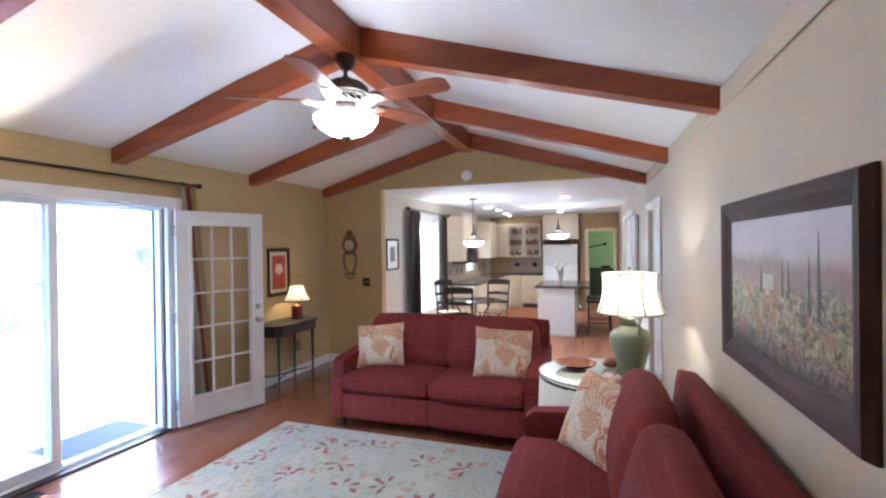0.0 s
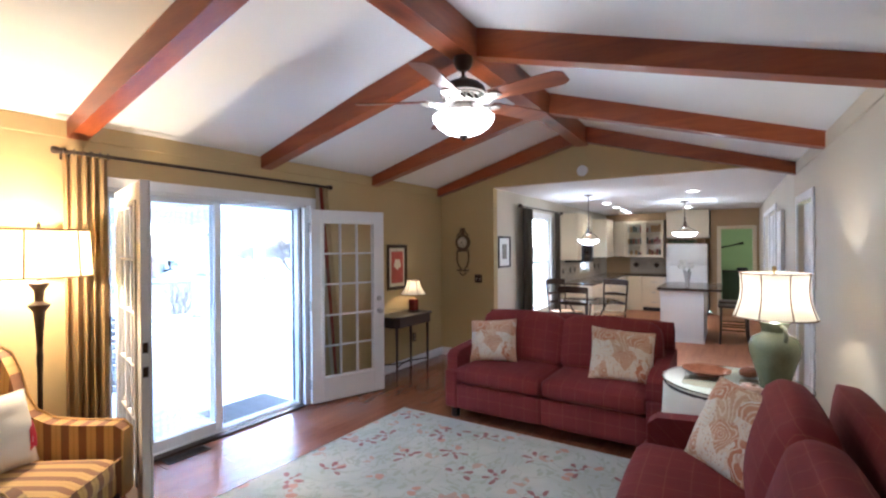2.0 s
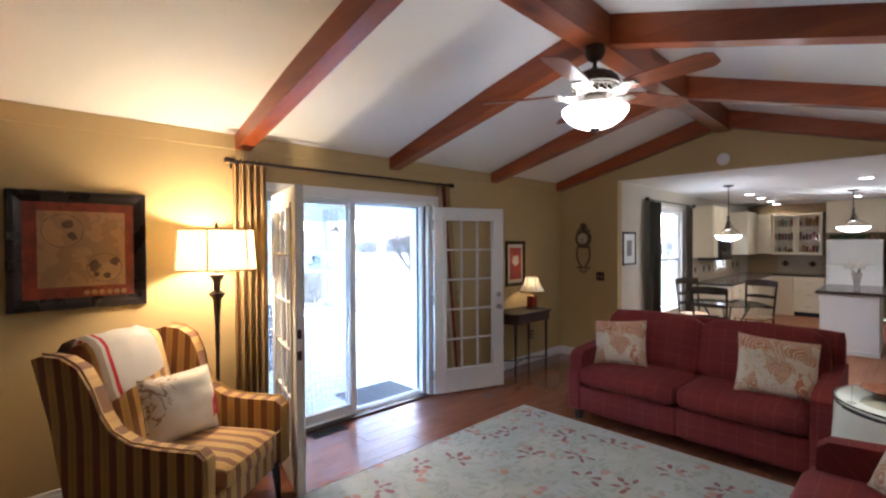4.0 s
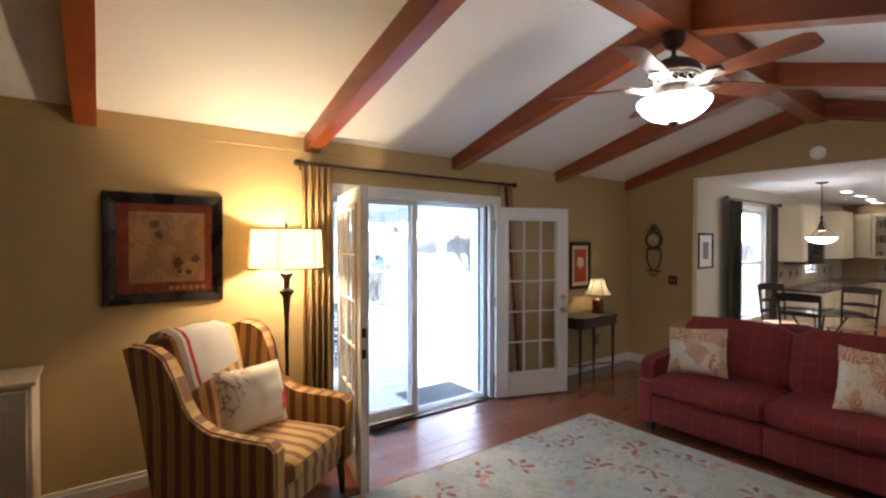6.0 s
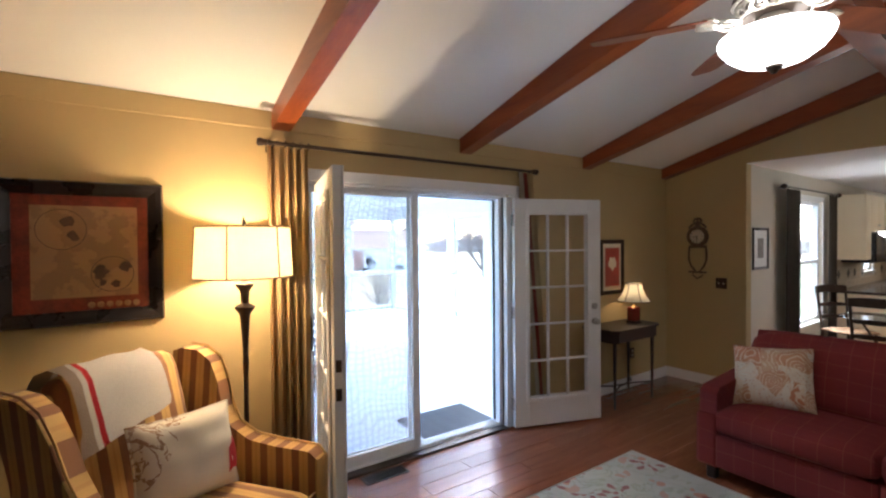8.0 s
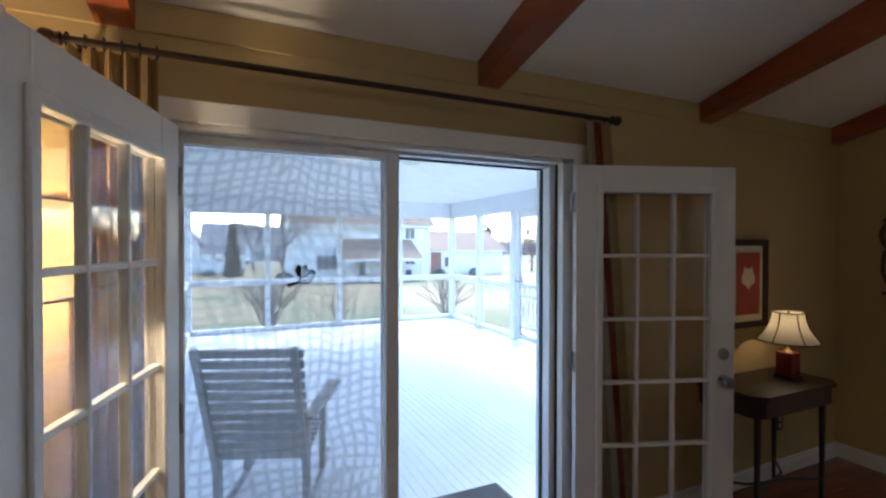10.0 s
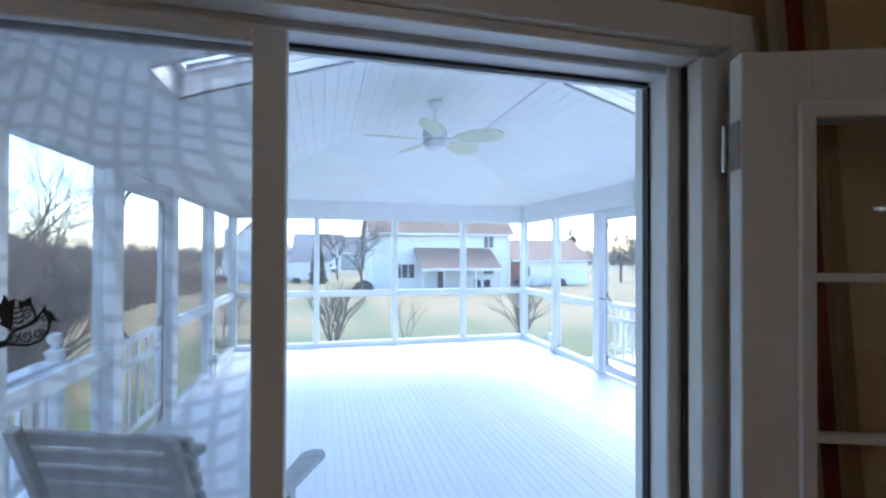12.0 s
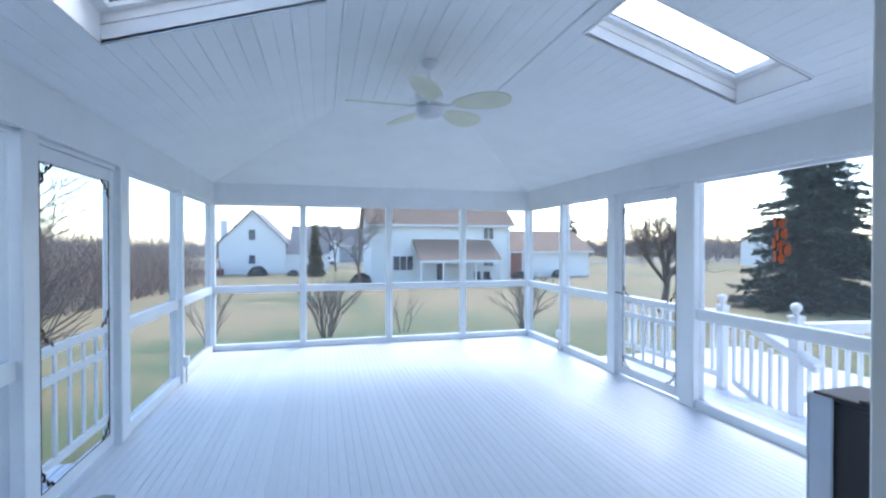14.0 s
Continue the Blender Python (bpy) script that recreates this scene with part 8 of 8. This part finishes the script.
def bare_shrub(x, y, h, label, seed, stems=16, lean=0.45):
    z = ground_z(x, y)
    o = thing("bare_shrub", x, y, z - 0.03, 0, label, "shrub", "bare garden shrubs")
    rnd = random.Random(seed)
    b, tw = nb(), nb()
    for i in range(stems):
        a = rnd.uniform(0, 6.28)
        d = Vector((math.cos(a) * lean * rnd.uniform(0.2, 1), math.sin(a) * lean * rnd.uniform(0.2, 1), 1)).normalized()
        branch(b, tw, Vector((math.cos(a) * 0.12, math.sin(a) * 0.12, 0)), d, h * 0.5, h * 0.013, 2, rnd, 0.45, 3)
    part("stems", b, M_BARK, o)
    part("twigs", tw, M_TWIG, o, "fine bare twigs")
    return o


bare_shrub(-13.4, 3.45, 1.75, "bare many-stemmed shrub behind the porch", 3, 22)
bare_shrub(-13.0, 9.4, 1.8, "bare many-stemmed shrub behind the porch", 4, 18)
bare_shrub(-13.2, 0.4, 1.7, "thin pale bare shrub", 5, 8)
bare_shrub(-13.6, 5.7, 1.3, "thin young bare shrub", 6, 4, 0.15)
for i, (x, y) in enumerate(((-7.2, -1.6), (-8.2, -2.8), (-6.2, -2.2), (-9.4, -2.0), (-5.2, -3.0))):
    bare_shrub(x, y, 2.6, "dense bare brown shrub beside the deck", 20 + i, 44, 0.45)
for i, (x, y, h) in enumerate(((-14.0, -7.5, 7.0), (-21.0, -9.0, 8.5), (-29.0, -12.0, 8.0), (-17.5, -12.5, 9.0))):
    bare_tree(x, y, h, "bare tree rising out of the brown thicket", 40 + i, 0.6, 5, 0.09)
bare_tree(-15.2, 16.2, 5.0, "bare spreading crab-apple tree on the lawn", 9, 0.85, 5, 0.15, kids=4)
bare_tree(-34, 6.0, 7.5, "bare tree beside the white house", 12, 0.6, 5, 0.13)
bare_tree(-60, 5.0, 8.0, "bare tree by the far street", 13, 0.55, 5, 0.14)
bare_tree(-30, 40.0, 6.0, "bare tree far across the lawn", 14, 0.7, 5, 0.14)
bare_tree(-48, 38.0, 8.0, "bare tree behind the garage", 15, 0.6, 5, 0.16)
bare_tree(-26, 34.0, 4.5, "low bare tree across the lawn", 16, 0.8, 4)


def spruce(x, y, h, w, label, seed, material=None, dense=1.0):
    z = ground_z(x, y)
    o = thing("spruce_tree", x, y, z - 0.05, 0, label, "tree")
    rnd = random.Random(seed)
    part("trunk", tube(nb(), [(0, 0, 0), (0, 0, h)], [h * 0.03, 0.02], 8), M_BARK, o)
    verts, faces = [], []
    layers = int(26 * dense)
    for i in range(layers):
        t = i / layers
        zz = h * (0.06 + 0.92 * t)
        rr = w * (1 - t) ** 0.8 * rnd.uniform(0.85, 1.1) + 0.1
        nb_ = max(5, int(17 * (1 - t)) + 4)
        for j in range(nb_):
            a = rnd.uniform(0, 6.28)
            L = rr * rnd.uniform(0.55, 1.12)
            zz = h * (0.04 + 0.93 * (i + rnd.uniform(-0.8, 0.8)) / layers)
            lift = rnd.uniform(-0.05, 0.22)
            d = Vector((math.cos(a), math.sin(a), 0))
            for s in range(int(8 + L * 9)):
                q = (s + rnd.random()) / (8 + L * 9)
                c = d * (L * q) + Vector((0, 0, zz - 0.28 * L * q + lift * L * q * q))
                sd = Vector((-d.y, d.x, 0))
                ln = 0.24 + 0.30 * (1 - q) * rnd.uniform(0.5, 1.2)
                for sg in (-1, 1):
                    tip = c + (d * 0.6 + sd * sg * rnd.uniform(0.5, 1.1)).normalized() * ln + Vector((0, 0, rnd.uniform(-0.22, 0.16)))
                    e = Vector((rnd.uniform(-0.06, 0.06), rnd.uniform(-0.06, 0.06), rnd.uniform(0.02, 0.08))) + d * 0.07
                    k = len(verts)
                    verts += [tuple(c - e), tuple(c + e), tuple(tip)]
                    faces.append((k, k + 1, k + 2))
    me = bpy.data.meshes.new("needles")
    me.from_pydata(verts, [], faces)
    me.materials.append(material or M_FIR)
    nd = new("needles", me)
    nd.parent = o
    return o


spruce(-14.5, 23.2, 9.0, 3.3, "large dark spruce tree on the lawn", 2, None, 1.3)
spruce(-52, 2.6, 6.0, 0.9, "tall olive arborvitae beside the white house", 3, M_OLIVE)
spruce(-70, 44, 9.0, 2.2, "distant dark spruce behind the houses", 4, None, 0.7)


def ball_shrub(x, y, r, seed):
    o = thing("round_shrub", x, y, ground_z(x, y), 0, "dark clipped evergreen shrub by a house", "shrub", "clipped shrubs")
    rnd = random.Random(seed)
    verts, faces = [], []
    for i in range(900):
        d = Vector((rnd.gauss(0, 1), rnd.gauss(0, 1), abs(rnd.gauss(0, 0.8)))).normalized()
        c = d * r * rnd.uniform(0.8, 1.05)
        u = d.orthogonal().normalized() * r * 0.12
        w = d.cross(u).normalized() * r * 0.12
        k = len(verts)
        verts += [tuple(c - u), tuple(c + u * rnd.random() + w), tuple(c + u * 0.6 + d * r * 0.1)]
        faces.append((k, k + 1, k + 2))
    me = bpy.data.meshes.new("leaves")
    me.from_pydata(verts, [], faces)
    me.materials.append(M_SHRUB)
    q = new("leaves", me)
    q.parent = o


for i, (x, y, r) in enumerate(((-55, -3.6, 1.0), (-39, 6.5, 0.9), (-43, 22.6, 0.7), (-43, 27.0, 0.8), (-54, 0.2, 0.6))):
    ball_shrub(x, y, r, i)

# brown thickets and far woods: thousands of twigs in one mesh each
def thicket(name, label, count, place, hmin, hmax, seed, wide=0.05, fan=0.5, material=None):
    rnd = random.Random(seed)
    verts, faces = [], []
    for i in range(count):
        x, y = place(rnd)
        z = ground_z(x, y) - 0.1
        h = rnd.uniform(hmin, hmax) * (0.62 + 0.95 * abs(noise.noise(Vector((x * 0.11, y * 0.11, seed)))) + 0.25 * noise.noise(Vector((x * 0.5, y * 0.5, 3.0))))
        for s in range(13):
            a = rnd.uniform(0, 6.28)
            ln = h * rnd.uniform(0.35, 0.75)
            st = Vector((x, y, z + (0 if s < 3 else h * rnd.uniform(0.15, 0.6))))
            tip = st + Vector((math.cos(a) * fan * ln * rnd.random(), math.sin(a) * fan * ln * rnd.random(), ln))
            w = wide * (1.6 if s < 3 else 0.8)
            sx, sy = -math.sin(a) * w, math.cos(a) * w
            k = len(verts)
            verts += [(st.x - sx, st.y - sy, st.z), (st.x + sx, st.y + sy, st.z), tuple(tip)]
            faces.append((k, k + 1, k + 2))
    me = bpy.data.meshes.new(name)
    me.from_pydata(verts, [], faces)
    me.materials.append(material or M_TWIGRED)
    tagged(new(name, me), label, "woods", "", "stuff")


thicket("brush_thicket", "brown leafless thicket south of the lawn", 2400, lambda r: (r.uniform(-45, -9), r.uniform(-26, -6.5)), 2.2, 5.6, 1, 0.020, 1.1)
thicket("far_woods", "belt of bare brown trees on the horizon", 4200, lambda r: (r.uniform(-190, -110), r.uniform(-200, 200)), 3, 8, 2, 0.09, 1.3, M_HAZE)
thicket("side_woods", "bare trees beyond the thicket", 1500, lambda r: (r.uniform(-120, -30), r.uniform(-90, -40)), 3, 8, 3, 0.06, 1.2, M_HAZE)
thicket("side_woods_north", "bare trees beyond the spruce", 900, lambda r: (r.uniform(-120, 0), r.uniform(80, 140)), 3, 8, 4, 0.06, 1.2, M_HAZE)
# street in front of the far houses
M_ROADM = plain("street_asphalt_pale", (0.22, 0.22, 0.22), 0.9, 0, 0.2, 0.5)
b = nb()
for i in range(60):
    y0, y1 = -120 + i * 4, -116 + i * 4
    q = [(-84, y0), (-76, y0), (-76, y1), (-84, y1)]
    b.faces.new([b.verts.new((x, y, ground_z(x, y) + 0.12)) for x, y in q])
setting("road", b, M_ROADM, "pale street in front of the far houses", "road")

# ---- laid floors ----
o = thing("floor", 0, 0, 0, 0, "reddish-brown laminate plank floor", "floor", kind="structure")
PW, PLN = 0.146, 1.22
cols = int(math.ceil(FLOOR_E / PW))
shared = {}
for i in range(cols):
    x0 = i * PW
    x1 = min(FLOOR_E, x0 + PW)
    y = BACK - (i * 0.437) % PLN
    while y < G:
        a, c = max(BACK, y), min(G, y + PLN)
        y += PLN
        if c - a < 0.02:
            continue
        key = (round(x1 - x0, 3), round(c - a, 3))
        m = Matrix.Translation((x0, a, 0))
        if key not in shared:
            shared[key] = part("plank", bx(0.0006, x1 - x0 - 0.0006, 0.0006, c - a - 0.0006, -0.012, 0.0, 0.0012), M_FLOOR, o)
            shared[key].matrix_basis = m
        else:
            share("plank", shared[key], o, m)
b = nb()
for i in range(27):
    x0 = KX - 0.4 + i * PW
    y = G - (i * 0.51) % 1.5
    while y < 13.42:
        a, c = max(G, y), min(13.42, y + 1.5)
        y += 1.5
        if c - a > 0.03 and x0 < KE:
            box(b, x0 + 0.001, min(KE + 0.1, x0 + PW) - 0.001, a + 0.001, c - 0.001, -0.012, 0.0)
setting("floor_kitchen", b, M_KFLOOR, "oak plank kitchen floor", "floor")
setting("subfloor_kitchen", bx(KX - 0.3, KE + 0.12, G, KEND, -0.12, -0.013), M_FLOORB, "dark joint under the planks", "floor")
o = thing("porch_deck", 0, 0, 0, 0, "white painted board deck of the porch", "deck", kind="structure")
n = 40
bw = (PR - PL + 0.14) / n
src = None
for i in range(n):
    y0 = PL - 0.07 + i * bw
    if src is None:
        g = nb()
        box(g, PE - 0.05, -0.12, 0.0012, bw * 0.5 - 0.0007, -0.0045, 0.0, 0.001)
        box(g, PE - 0.05, -0.12, bw * 0.5 + 0.0007, bw - 0.0012, -0.0045, 0.0, 0.001)
        src = part("board", g, M_DECK, o)
        src.location = (0, y0, F)
    else:
        share("board", src, o, Matrix.Translation((0, y0, F)))
